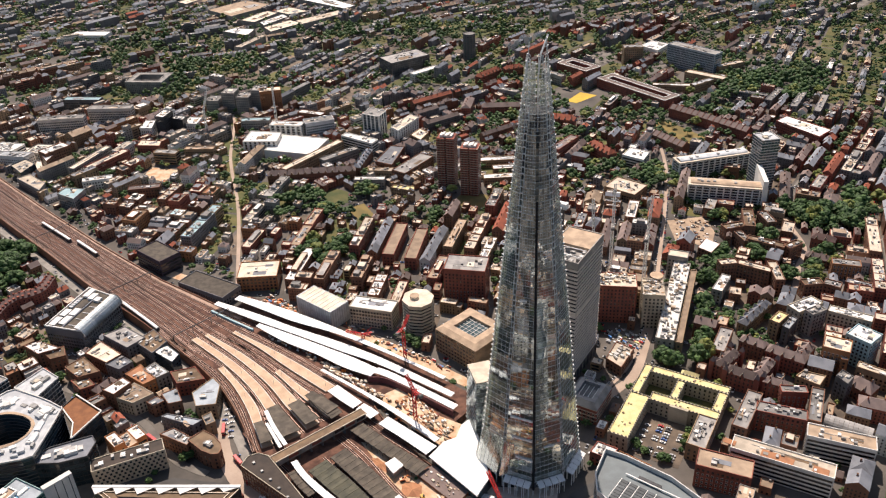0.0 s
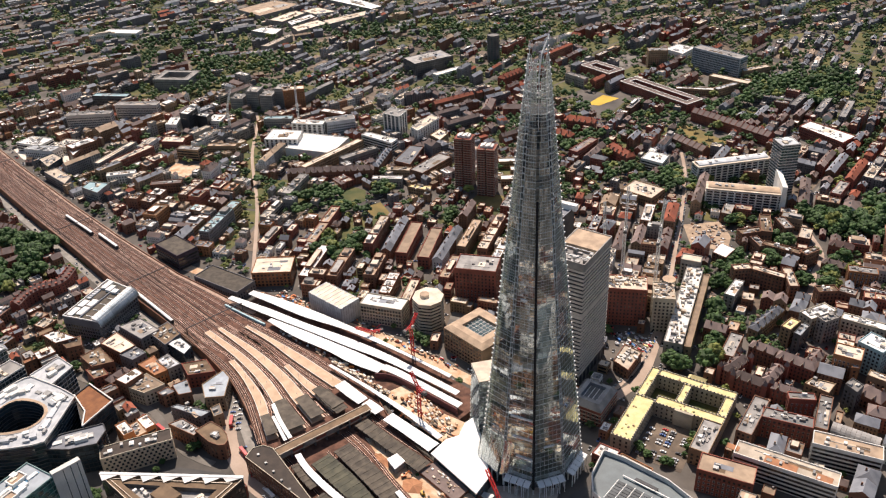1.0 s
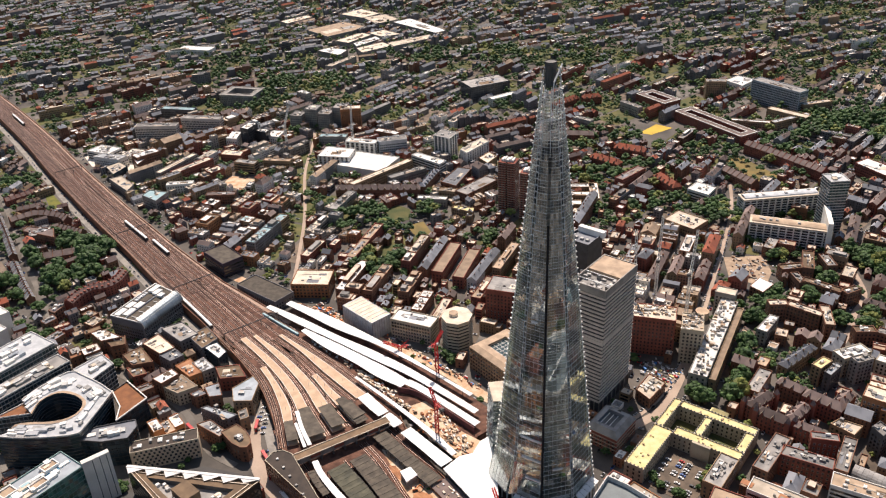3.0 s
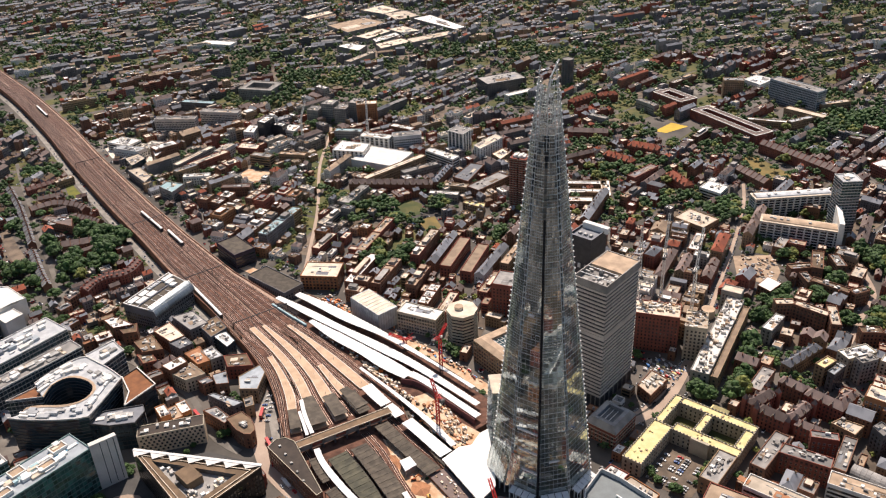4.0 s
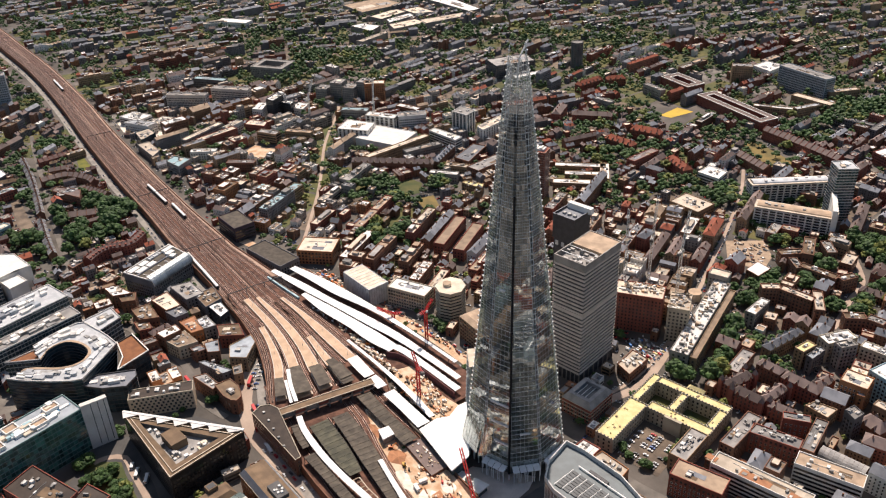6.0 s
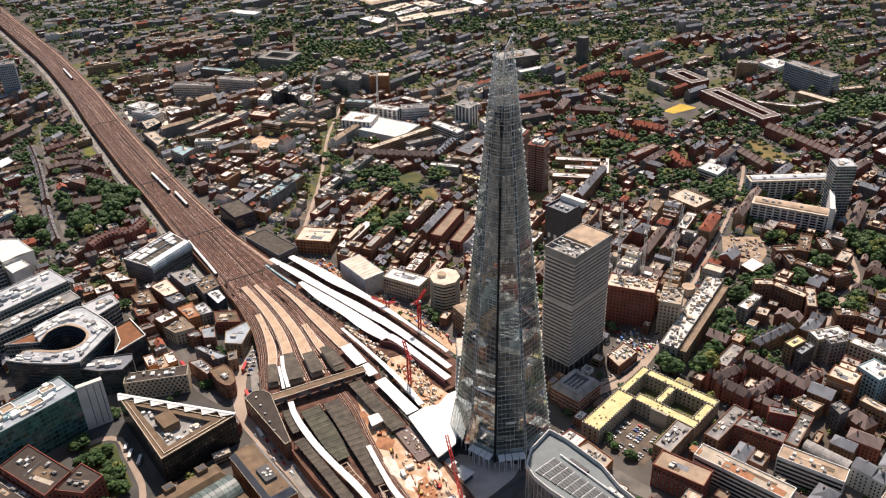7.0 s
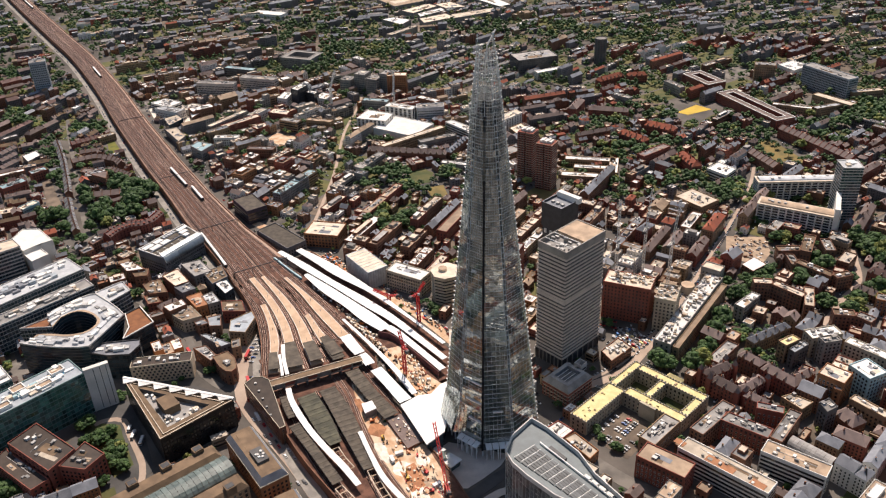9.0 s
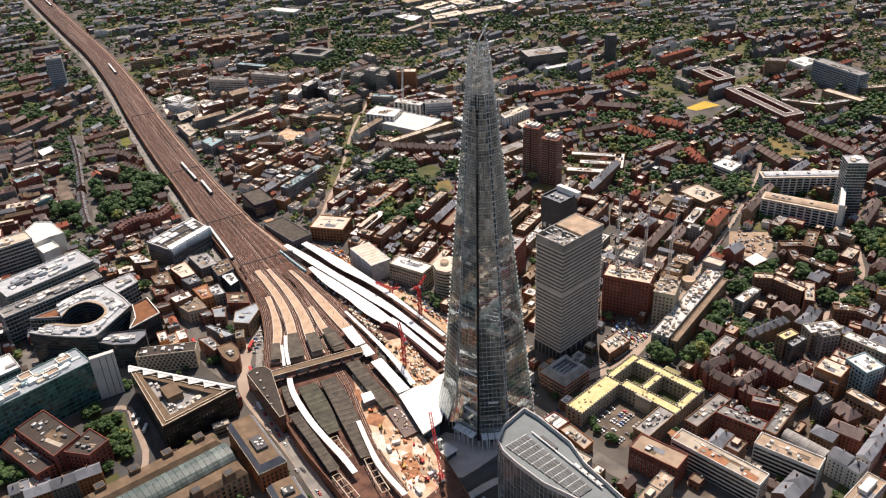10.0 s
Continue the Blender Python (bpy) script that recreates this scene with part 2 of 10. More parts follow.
def bar(p, q, w, h=None):
    """A square bar from p to q."""
    p, q = Vector(p), Vector(q)
    ax = (q - p).normalized()
    u = ax.cross(Vector((0, 0, 1)) if abs(ax.z) < 0.9 else Vector((1, 0, 0))).normalized() * (w / 2)
    v = ax.cross(u).normalized() * ((h or w) / 2)
    ring = [[list(c + s * u + t * v) for s, t in ((-1, -1), (1, -1), (1, 1), (-1, 1))] for c in (p, q)]
    fs = [[ring[0][i], ring[0][(i + 1) % 4], ring[1][(i + 1) % 4], ring[1][i]] for i in range(4)]
    return np.array(fs + [ring[0][::-1], ring[1]])


def panes(p0, p1, z0, z1, storey=3.3, bay=2.7, ww=1.3, wh=1.7, sill=0.9, out=0.05, edge=0.8):
    """Window faces in a wall from p0 to p1 (the outside on the right of the way), storey by storey."""
    p0, p1 = np.asarray(p0, float), np.asarray(p1, float)
    length = np.linalg.norm(p1 - p0)
    nx, nz = int((length - 2 * edge) // bay), int((z1 - z0 - 0.4) // storey)
    if nx < 1 or nz < 1:
        return np.zeros((0, 4, 3))
    ax = (p1 - p0) / length
    nrm = np.array([ax[1], -ax[0]])
    us = (np.arange(nx) + 0.5) * (length - 2 * edge) / nx + edge
    zs = z0 + np.arange(nz) * storey + sill
    u, z = np.meshgrid(us, zs)
    u, z = u.ravel(), z.ravel()
    out3 = np.r_[nrm * out, 0]
    def at(du, dz):
        return np.c_[p0 + (u + du)[:, None] * ax, z + dz] + out3
    return np.stack([at(-ww / 2, 0), at(ww / 2, 0), at(ww / 2, wh), at(-ww / 2, wh)], 1)


def curve_pts(ctrl, step=6.0):
    """A smooth line through control points of the plan."""
    c = np.asarray(ctrl, float)
    c = np.vstack([2 * c[0] - c[1], c, 2 * c[-1] - c[-2]])
    out = []
    for i in range(1, len(c) - 2):
        n = max(2, int(np.linalg.norm(c[i + 1] - c[i]) / step))
        for t in np.arange(n) / n:
            out.append(0.5 * (2 * c[i] + (c[i + 1] - c[i - 1]) * t + (2 * c[i - 1] - 5 * c[i] + 4 * c[i + 1] - c[i + 2]) * t * t + (3 * c[i] - c[i - 1] - 3 * c[i + 1] + c[i + 2]) * t ** 3))
    out.append(c[-2])
    return np.array(out)


def normals(line):
    d = np.gradient(np.asarray(line), axis=0)
    d /= np.linalg.norm(d, axis=1)[:, None]
    return np.c_[-d[:, 1], d[:, 0]]


def ribbon(line, left, right, z0, z1):
    """A strip of constant section along a line: left and right are offsets (to the left of the way), from z0 up to z1."""
    line = np.asarray(line)
    n = normals(line)
    a, b = line + n * np.asarray(left).reshape(-1, 1), line + n * np.asarray(right).reshape(-1, 1)
    zz0, zz1 = np.full(len(line), z0), np.full(len(line), z1)
    a0, a1, b0, b1 = np.c_[a, zz0], np.c_[a, zz1], np.c_[b, zz0], np.c_[b, zz1]
    def q(s, t):
        return np.stack([s[:-1], s[1:], t[1:], t[:-1]], 1)
    ends = np.array([[b0[0], a0[0], a1[0], b1[0]], [a0[-1], b0[-1], b1[-1], a1[-1]]])
    return np.concatenate([q(b1, a1), q(a1, a0), q(b0, b1), ends])


# ---- the plan: which cells of the ground are taken ----
CELL, GX0, GY0 = 2.0, -1800.0, 100.0
TAKEN = np.zeros((1300, 1900), bool)
gy, gx = np.mgrid[0:TAKEN.shape[0], 0:TAKEN.shape[1]]


def cells(poly):
    """The cells inside a convex plan."""
    p = np.asarray(poly, float)
    lo, hi = p.min(0), p.max(0)
    i0, i1 = max(0, int((lo[0] - GX0) // CELL)), min(TAKEN.shape[1] - 1, int((hi[0] - GX0) // CELL) + 1)
    j0, j1 = max(0, int((lo[1] - GY0) // CELL)), min(TAKEN.shape[0] - 1, int((hi[1] - GY0) // CELL) + 1)
    if i1 <= i0 or j1 <= j0:
        return (slice(0, 0), slice(0, 0)), np.zeros((0, 0), bool)
    xs = GX0 + (np.arange(i0, i1) + 0.5) * CELL
    ys = GY0 + (np.arange(j0, j1) + 0.5) * CELL
    x, y = np.meshgrid(xs, ys)
    m = np.ones(x.shape, bool)
    area = 0.5 * np.sum(p[:, 0] * np.roll(p[:, 1], -1) - np.roll(p[:, 0], -1) * p[:, 1])
    for k in range(len(p)):
        a, b = p[k], p[(k + 1) % len(p)]
        cr = (b[0] - a[0]) * (y - a[1]) - (b[1] - a[1]) * (x - a[0])
        m &= (cr >= 0) if area > 0 else (cr <= 0)
    return (slice(j0, j1), slice(i0, i1)), m


def take(poly, pad=0.0):
    if pad:
        c = np.mean(poly, 0)
        v = np.asarray(poly, float) - c
        r = np.linalg.norm(v, axis=1)[:, None]
        poly = c + v * (r + pad) / r
    s, m = cells(poly)
    TAKEN[s] |= m


def is_free(poly, share=0.03):
    s, m = cells(poly)
    return m.any() and (TAKEN[s] & m).sum() <= share * m.sum()


def take_line(line, half):
    line = np.asarray(line)
    n = normals(line)
    for i in range(len(line) - 1):
        take([line[i] + n[i] * half, line[i] - n[i] * half, line[i + 1] - n[i + 1] * half, line[i + 1] + n[i + 1] * half])


rng = np.random.default_rng(7)

# ---- kinds of building ----
WALL_WORDS = {"brick_brown": "dark brown brick", "brick_dun_hazed": "dull grey-brown brick", "brick_red": "red brick", "brick_stock": "yellowish stock brick", "brick_orange": "orange brick", "concrete": "weathered grey concrete", "concrete_dark": "dark concrete", "render_white": "white rendered", "stone_pale": "pale stone"}
ROOF_WORDS = {"roof_pale": "a pale sunlit flat roof", "roof_white": "a white flat roof", "roof_grey": "a grey felt roof", "roof_tan": "a tan gravel roof", "roof_slate_hazed": "a dark slate roof", "roof_tile": "a brown tiled roof", "roof_red": "a red tiled roof", "roof_plum_tile": "a dull red tiled roof", "roof_yellow": "a yellow roof", "roof_terracotta": "a terracotta roof", "roof_drab": "a brown felt roof", "roof_aqua": "a pale green-blue metal roof", "canopy_dark": "a dark roof"}


def shell(poly, z0, h, wall, roofmat, vary, parts, parapet=0.7, thick=0.4, storey=3.3, bay=2.7, ww=1.3, wh=1.7, glass="window_dark", band=False, clutter=None, roof_vary=None):
    """A flat-roofed block over a convex plan: walls with a parapet, the roof behind it, windows on all sides."""
    r = np.asarray(poly, float)
    inn = inset(r, thick)
    parts["wall"].add(side(r, z0, z0 + h + parapet), wall, vary)
    n = len(r)
    ring = side(r, z0 + h + parapet, z0 + h + parapet, inn)
    # the parapet's top face takes a lighter value than its walls
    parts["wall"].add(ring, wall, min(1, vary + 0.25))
    parts["wall"].add(side(inn, z0 + h, z0 + h + parapet)[:, ::-1], wall, vary)
    parts["roof"].add(lid(inn, z0 + h), roofmat, rng.random() if roof_vary is None else roof_vary)
    for i in range(n):
        a, b = r[i], r[(i + 1) % n]
        if band:
            ln = np.linalg.norm(b - a)
            f = panes(a, b, z0, z0 + h, storey, ln - 0.81 if ln > 4 else 3, max(1.0, ln - 1.6), wh, 0.9, 0.05, 0.4)
        else:
            f = panes(a, b, z0, z0 + h, storey, bay, ww, wh)
        parts["window"].add(f, glass, rng.random(len(f)))


def clutter_on(cx, cy, w, d, z, rot, parts, n, big=3.0):
    """Plant boxes, hatches, rooflights and pipes on a flat roof."""
    for _ in range(n):
        u, v = rng.uniform(-0.38, 0.38) * w, rng.uniform(-0.38, 0.38) * d
        p = spin([(u, v)], cx, cy, rot)[0]
        bw, bd, bh = rng.uniform(0.8, big), rng.uniform(0.8, big * 0.7), rng.uniform(0.5, 2.2)
        mat = ("plant_metal", "plant_metal", "roof_white", "roof_grey", "concrete")[rng.integers(5)]
        parts["roof_unit"].add(boxf(p[0], p[1], z, bw, bd, bh, rot), mat, rng.random())
    for _ in range(2 if n >= 2 else 0):
        u, v = rng.uniform(-0.28, 0.28) * w, rng.uniform(-0.28, 0.28) * d
        p = spin([(u, v)], cx, cy, rot)[0]
        parts["roof_unit"].add(boxf(p[0], p[1], z, w * rng.uniform(0.15, 0.4), d * rng.uniform(0.15, 0.4), rng.uniform(0.04, 0.09), rot), ("roof_grey", "roof_pale", "roof_tan", "roof_slate_hazed", "roof_drab")[int(rng.integers(5))], rng.random())
    if n >= 3 and w > 9:
        v = rng.uniform(-0.3, 0.3) * d
        q = spin([(0, v)], cx, cy, rot)[0]
        parts["roof_unit"].add(boxf(q[0], q[1], z, w * 0.7, 0.35, 0.35, rot), "plant_metal", rng.random())


def pitched(cx, cy, w, d, z, rise, rot, parts, roofmat, wall, vary, hip=0.0, chimneys=0, over=0.35):
    """A ridged roof along w, with gable walls or hips."""
    rv = rng.random()
    a, b = w / 2 + over, d / 2 + over
    k = w / 2 + over - hip
    pts = spin([(-a, -b), (a, -b), (a, b), (-a, b), (-k, 0), (k, 0)], cx, cy, rot)
    lo, hi = z - 0.1, z + rise
    P = [np.r_[p, lo] for p in pts[:4]] + [np.r_[p, hi] for p in pts[4:]]
    parts["roof"].add([[P[0], P[1], P[5], P[4]], [P[2], P[3], P[4], P[5]]], roofmat, [rv, min(1, rv + 0.08)])
    ends = [[P[1], P[2], P[5]], [P[3], P[0], P[4]]]
    parts["roof" if hip else "wall"].add(ends, roofmat if hip else wall, rv if hip else vary)
    for i in range(chimneys):
        u = (-0.5 + (i + 0.5) / chimneys) * w
        p = spin([(u, rng.choice([-0.12, 0.12]) * d)], cx, cy, rot)[0]
        parts["chimney"].add(boxf(p[0], p[1], hi - rise * 0.5, 0.7, 1.2, rise * 0.5 + 1.0, rot), wall, vary)
        parts["chimney"].add(boxf(p[0], p[1], hi + 1.0, 0.45, 0.9, 0.3, rot), "roof_terracotta", 0.5)


def new_parts():
    return {k: Acc() for k in ("wall", "roof", "window", "roof_unit", "chimney")}


FAR = new_parts()
COUNT = [0]


def finish(parts, own, name, label, category, group="buildings of the city"):
    """Own things get parts; the rest of the city goes into joined meshes."""
    volumes = parts if isinstance(parts, list) else [parts]
    if not own:
        for part_set in volumes:
            for k, acc in part_set.items():
                FAR[k].quads += acc.quads
                FAR[k].tris += acc.tris
        return None
    small = new_parts()
    for part_set in volumes:
        for k in ("window", "roof_unit", "chimney"):
            small[k].quads += part_set[k].quads
            small[k].tris += part_set[k].tris
    t = thing(name, label=label, category=category, group=group)
    first = None
    for part_set in volumes:
        part_set["wall"].ob("wall", t)
        first = part_set["roof"].ob("roof", t) or first
    for k in ("window", "roof_unit", "chimney"):
        o = small[k].ob(k, t if k == "window" or not first else first)
        if o:
            tagged(o, kind="stuff")
    COUNT[0] += 1
    return t


def pick(options):
    keys, weights = zip(*options.items())
    w = np.array(weights, float)
    return keys[rng.choice(len(keys), p=w / w.sum())]


# ---- trees ----
PHI = (1 + math.sqrt(5)) / 2
ICO = np.array([(-1, PHI, 0), (1, PHI, 0), (-1, -PHI, 0), (1, -PHI, 0), (0, -1, PHI), (0, 1, PHI), (0, -1, -PHI), (0, 1, -PHI), (PHI, 0, -1), (PHI, 0, 1), (-PHI, 0, -1), (-PHI, 0, 1)]) / math.hypot(1, PHI)
ICO_F = np.array([(0, 11, 5), (0, 5, 1), (0, 1, 7), (0, 7, 10), (0, 10, 11), (1, 5, 9), (5, 11, 4), (11, 10, 2), (10, 7, 6), (7, 1, 8), (3, 9, 4), (3, 4, 2), (3, 2, 6), (3, 6, 8), (3, 8, 9), (4, 9, 5), (2, 4, 11), (6, 2, 10), (8, 6, 7), (9, 8, 1)])


def crown_faces(r, h, leaves, seed, rings=((0.0, 0.74, 1), (0.42, 0.64, 4), (0.66, 0.47, 6))):
    """A domed crown of leaf clumps on rings of boughs, uneven and with gaps, standing on the origin: loose leaves as quads, the leaf masses as triangles."""
    g = np.random.default_rng(seed)
    boughs, sizes = [], []
    for far_out, up, n in rings:
        a = g.uniform(0, 6.28) + np.arange(n) * 6.283 / n + g.normal(0, 0.22, n)
        d = far_out * r * g.uniform(0.8, 1.2, n)
        boughs.append(np.c_[d * np.cos(a), d * np.sin(a), h * up * g.uniform(0.9, 1.1, n)])
        sizes.append(r * g.uniform(0.33, 0.52, n))
    boughs, sizes = np.concatenate(boughs), np.concatenate(sizes)
    nb = len(boughs)
    b = g.integers(nb, size=leaves)
    d = g.normal(size=(leaves, 3))
    d[:, 2] = np.abs(d[:, 2]) * 0.9 - 0.25
    d /= np.linalg.norm(d, axis=1)[:, None]
    c = boughs[b] + d * (sizes[b] * g.uniform(0.85, 1.12, leaves))[:, None] * (1, 1, 0.85)
    nrm = d + g.normal(0, 0.4, (leaves, 3)) + (0, 0, 0.3)
    nrm /= np.linalg.norm(nrm, axis=1)[:, None]
    u = np.cross(nrm, g.normal(size=(leaves, 3)))
    u /= np.linalg.norm(u, axis=1)[:, None]
    v = np.cross(nrm, u)
    s = (r * min(0.2, 1.7 / math.sqrt(leaves)) * g.uniform(0.5, 1.2, leaves))[:, None]
    q = np.stack([c - u * s, c - v * s * 0.8, c + u * s, c + v * s * 0.8], 1)
    core, cv = [], []
    for k in range(nb):
        pts = ICO * g.uniform(0.76, 1.08, (12, 1)) * sizes[k] * (1, 1, 0.85) + boughs[k]
        core.append(pts[ICO_F])
        cv.append(np.clip(g.uniform(0.15, 0.85) + g.normal(0, 0.14, 20), 0, 1))
    return q, g.random(leaves), np.concatenate(core), np.concatenate(cv)


def trunk_faces(r, h):
    n = 6
    a = np.arange(n) * 2 * math.pi / n
    ring = np.c_[np.cos(a), np.sin(a)]
    f = [side(ring * 0.32, 0, h * 0.35, ring * 0.22), side(ring * 0.22, h * 0.35, h * 0.7, ring * 0.08)]
    for k in range(4):
        f.append(bar((0, 0, h * 0.33), (math.cos(k * 1.7) * r * 0.5, math.sin(k * 1.7) * r * 0.5, h * 0.62), 0.2))
    return np.concatenate(f)


TREE_MESH = []
TREES_FAR = Acc()
NTREE = [0]
NEAR_CROWNS = [crown_faces(1.0, 2.4, 260, s, ((0.0, 0.78, 1), (0.4, 0.68, 5), (0.66, 0.5, 8), (0.35, 0.42, 3))) for s in range(5)]
FAR_CROWNS = [crown_faces(1.0, 2.4, 12, s + 20, ((0.1, 0.72, 1), (0.52, 0.53, 5))) for s in range(6)]
TINY_CROWNS = [crown_faces(1.0, 2.4, 4, s + 40, ((0.1, 0.70, 1), (0.5, 0.5, 3))) for s in range(6)]


def tree(x, y, r, own=False, z=0.0, light=None):
    h = r * rng.uniform(1.9, 2.5)
    light = rng.random() < 0.13 if light is None else light
    mat = "leaf_light" if light else "leaf"
    if own and NTREE[0] < 230:
        if not TREE_MESH:
            tr = Acc().add(trunk_faces(1.0, 2.4) * (0.55, 0.55, 1), "bark").mesh("trunk")
            for q, va, co, cv in NEAR_CROWNS:
                TREE_MESH.append((tr, Acc().add(q, "leaf", va).add(co, "leaf", cv).mesh("crown"), Acc().add(q, "leaf_light", va).add(co, "leaf_light", cv).mesh("crown")))
        tr, c1, c2 = TREE_MESH[rng.integers(5)]
        t = thing("tree", label="broad green tree in full leaf" if not light else "yellowish green tree in full leaf", category="tree", group="trees of the city")
        t.location, t.rotation_euler, t.scale = (x, y, z), (0, 0, rng.uniform(0, 6.28)), (r, r, h / 2.4)
        for nm, me in (("trunk", tr), ("crown", c2 if light else c1)):
            new(nm, me).parent = t
        NTREE[0] += 1
    else:
        q, va, co, cv = (FAR_CROWNS if y < 1150 else TINY_CROWNS)[rng.integers(6)]
        a = rng.uniform(0, 6.28)
        c, s = math.cos(a), math.sin(a)
        rot = np.array([[c, -s, 0], [s, c, 0], [0, 0, 1]])
        own_v = rng.uniform(0, 0.5)
        TREES_FAR.add(q @ rot.T * (r, r, h / 2.4) + (x, y, z), mat, np.clip(va * 0.5 + own_v, 0, 1))
        TREES_FAR.add(co @ rot.T * (r, r, h / 2.4) + (x, y, z), mat, np.clip(cv * 0.5 + own_v, 0, 1))
        if y < 1150:
            TREES_FAR.add((side(np.array([(-0.2, -0.2), (0.2, -0.2), (0, 0.25)]), 0, h * 0.5) + (x, y, z)), "bark")


# ---- ground ----
# one sheet to the horizon
gm = Acc()
gm.add([[(-4500, -4500, 0), (4500, -4500, 0), (4500, 4900, 0), (-4500, 4900, 0)]], "ground", 0.5)
tagged(gm.ob("ground"), "grey and tan built-up city ground reaching the horizon", "ground", kind="structure")


def road(name, ctrl, half, mat="road_pale", label="pale sunlit city street", z=0.23, grab=True):
    line = curve_pts(ctrl, 10)
    o = Acc().add(ribbon(line, half, -half, -0.5, z), mat).ob(name)
    if grab:
        take_line(line, half + 0.4)
    return tagged(o, label, "road", kind="structure")


road("road_long", [(-318, 1130), (-306, 1090), (-286, 975), (-250, 850), (-233, 777), (-211, 669)], 1.9)
road("road_station", [(-300, 708), (-230, 668), (-140, 615), (-62, 572), (5, 520), (45, 492)], 5.0, "earth", "reddish dug-up street beside the station")
road("road_hospital", [(100, 470), (109, 500), (130, 525), (150, 560), (175, 620), (201, 710), (226, 800), (250, 900), (262, 1000)], 1.9, "road_pale", "tan dusty street past the hospital")
road("hospital_street", [(112, 497), (123, 506), (139, 522), (149, 543), (158, 567), (170, 597), (181, 629)], 3.8, "road_pale", "pale dusty street between the hospital blocks", 0.25)
road("mansion_street", [(347, 775), (345, 751), (345, 724), (340, 702), (324, 675), (315, 653), (302, 628)], 2.8, "road_pale", "pale tree-lined street between mansion blocks")
road("road_tooley", [(-222, 552), (-196, 522), (-184, 483), (-174, 450), (-160, 424), (-142, 404), (-87, 362), (-41, 322), (20, 270)], 5.5, "road_pale", "pale street below the viaduct")
road("terrace_street", [(-720, 945), (-677, 891), (-617, 820), (-565, 758), (-536, 723), (-477, 653), (-455, 628), (-432, 596), (-420, 560)], 2.6, "paving", "narrow grey street between brown terraces")
road("quarter_lane", [(-330, 530), (-275, 503), (-243, 482), (-220, 455), (-203, 438), (-180, 427)], 3.0, "paving", "grey lane through the old quarter")
road("road_front", [(20, 310), (34, 332), (44, 350), (53, 365), (64, 382), (78, 398), (96, 408), (118, 418)], 4.6, "asphalt", "grey curving street in front of the tower")
road("road_back", [(118, 418), (160, 395), (220, 380), (330, 350)], 6, "paving", "grey street behind the curved office")
road("bus_apron", [(46, 338), (57, 354), (68, 368), (80, 376)], 3.0, "paving_pale", "pale pavement of the bus station", 0.27)

# ---- the glass tower ----
def glass_material(name, tint, gloss, mirror):
    """Tall-building glass: partly a mirror, partly clear, a little different from pane to pane."""
    m = bpy.data.materials.new(name)
    m.use_nodes = True
    n, l = m.node_tree.nodes, m.node_tree.links
    n.clear()
    vary = n.new("ShaderNodeAttribute")
    vary.attribute_name = "vary"
    clear = n.new("ShaderNodeBsdfTransparent")
    clear.inputs["Color"].default_value = (*tint, 1)
    shine = n.new("ShaderNodeBsdfGlossy")
    shine.inputs["Color"].default_value = (0.86, 0.92, 0.91, 1)
    shine.inputs["Roughness"].default_value = gloss
    # pale share of some panes: blinds, brightened to stand for reflections
    blind_glint = n.new("ShaderNodeBsdfDiffuse")
    blind_glint.inputs["Color"].default_value = (0.44, 0.46, 0.42, 1)
    k = n.new("ShaderNodeMath")
    k.operation = "MULTIPLY_ADD"
    k.inputs[1].default_value, k.inputs[2].default_value = 0.44, mirror - 0.2
    l.new(vary.outputs["Fac"], k.inputs[0])
    some = n.new("ShaderNodeMapRange")
    some.inputs[1].default_value, some.inputs[2].default_value, some.inputs[4].default_value = 0.55, 1.0, 0.42
    l.new(vary.outputs["Fac"], some.inputs[0])
    a = n.new("ShaderNodeMixShader")
    b = n.new("ShaderNodeMixShader")
    out = n.new("ShaderNodeOutputMaterial")
    l.new(some.outputs[0], a.inputs[0])
    l.new(clear.outputs[0], a.inputs[1])
    l.new(blind_glint.outputs[0], a.inputs[2])
    l.new(k.outputs[0], b.inputs[0])
    l.new(a.outputs[0], b.inputs[1])
    l.new(shine.outputs[0], b.inputs[2])
    l.new(b.outputs[0], out.inputs["Surface"])
    MATS[name] = m


glass_material("tower_glass", (0.60, 0.67, 0.62), 0.03, 0.38)
glass_material("spire_glass", (0.86, 0.89, 0.90), 0.06, 0.20)
glass_material("atrium_glass", (0.72, 0.80, 0.82), 0.05, 0.30)

AXIS = np.array([48.3, 424.0])
FOOT = np.array([(-0.3, -25), (21.5, -16.5), (36, 8), (27, 33), (3, 43), (-25, 34), (-37, -1), (-21, -15.5)], float)
HEAD = np.array([(-0.5, -3.2), (2.6, -2.4), (4.4, 1.0), (3.4, 3.8), (0.2, 4.6), (-4.0, 3.6), (-5.9, 0.0), (-4.2, -2.0)], float)
TIP = 306.0
FACE_TOP = [297, 306, 290, 282, 291, 297, 304, 294]      # the faces end at different heights
FLOOR, FIRST, OPEN = 3.9, 12.0, 252.0


def ring_at(z):
    """The tower's plan at a height."""
    return AXIS + FOOT + (HEAD - FOOT) * (z / TIP)


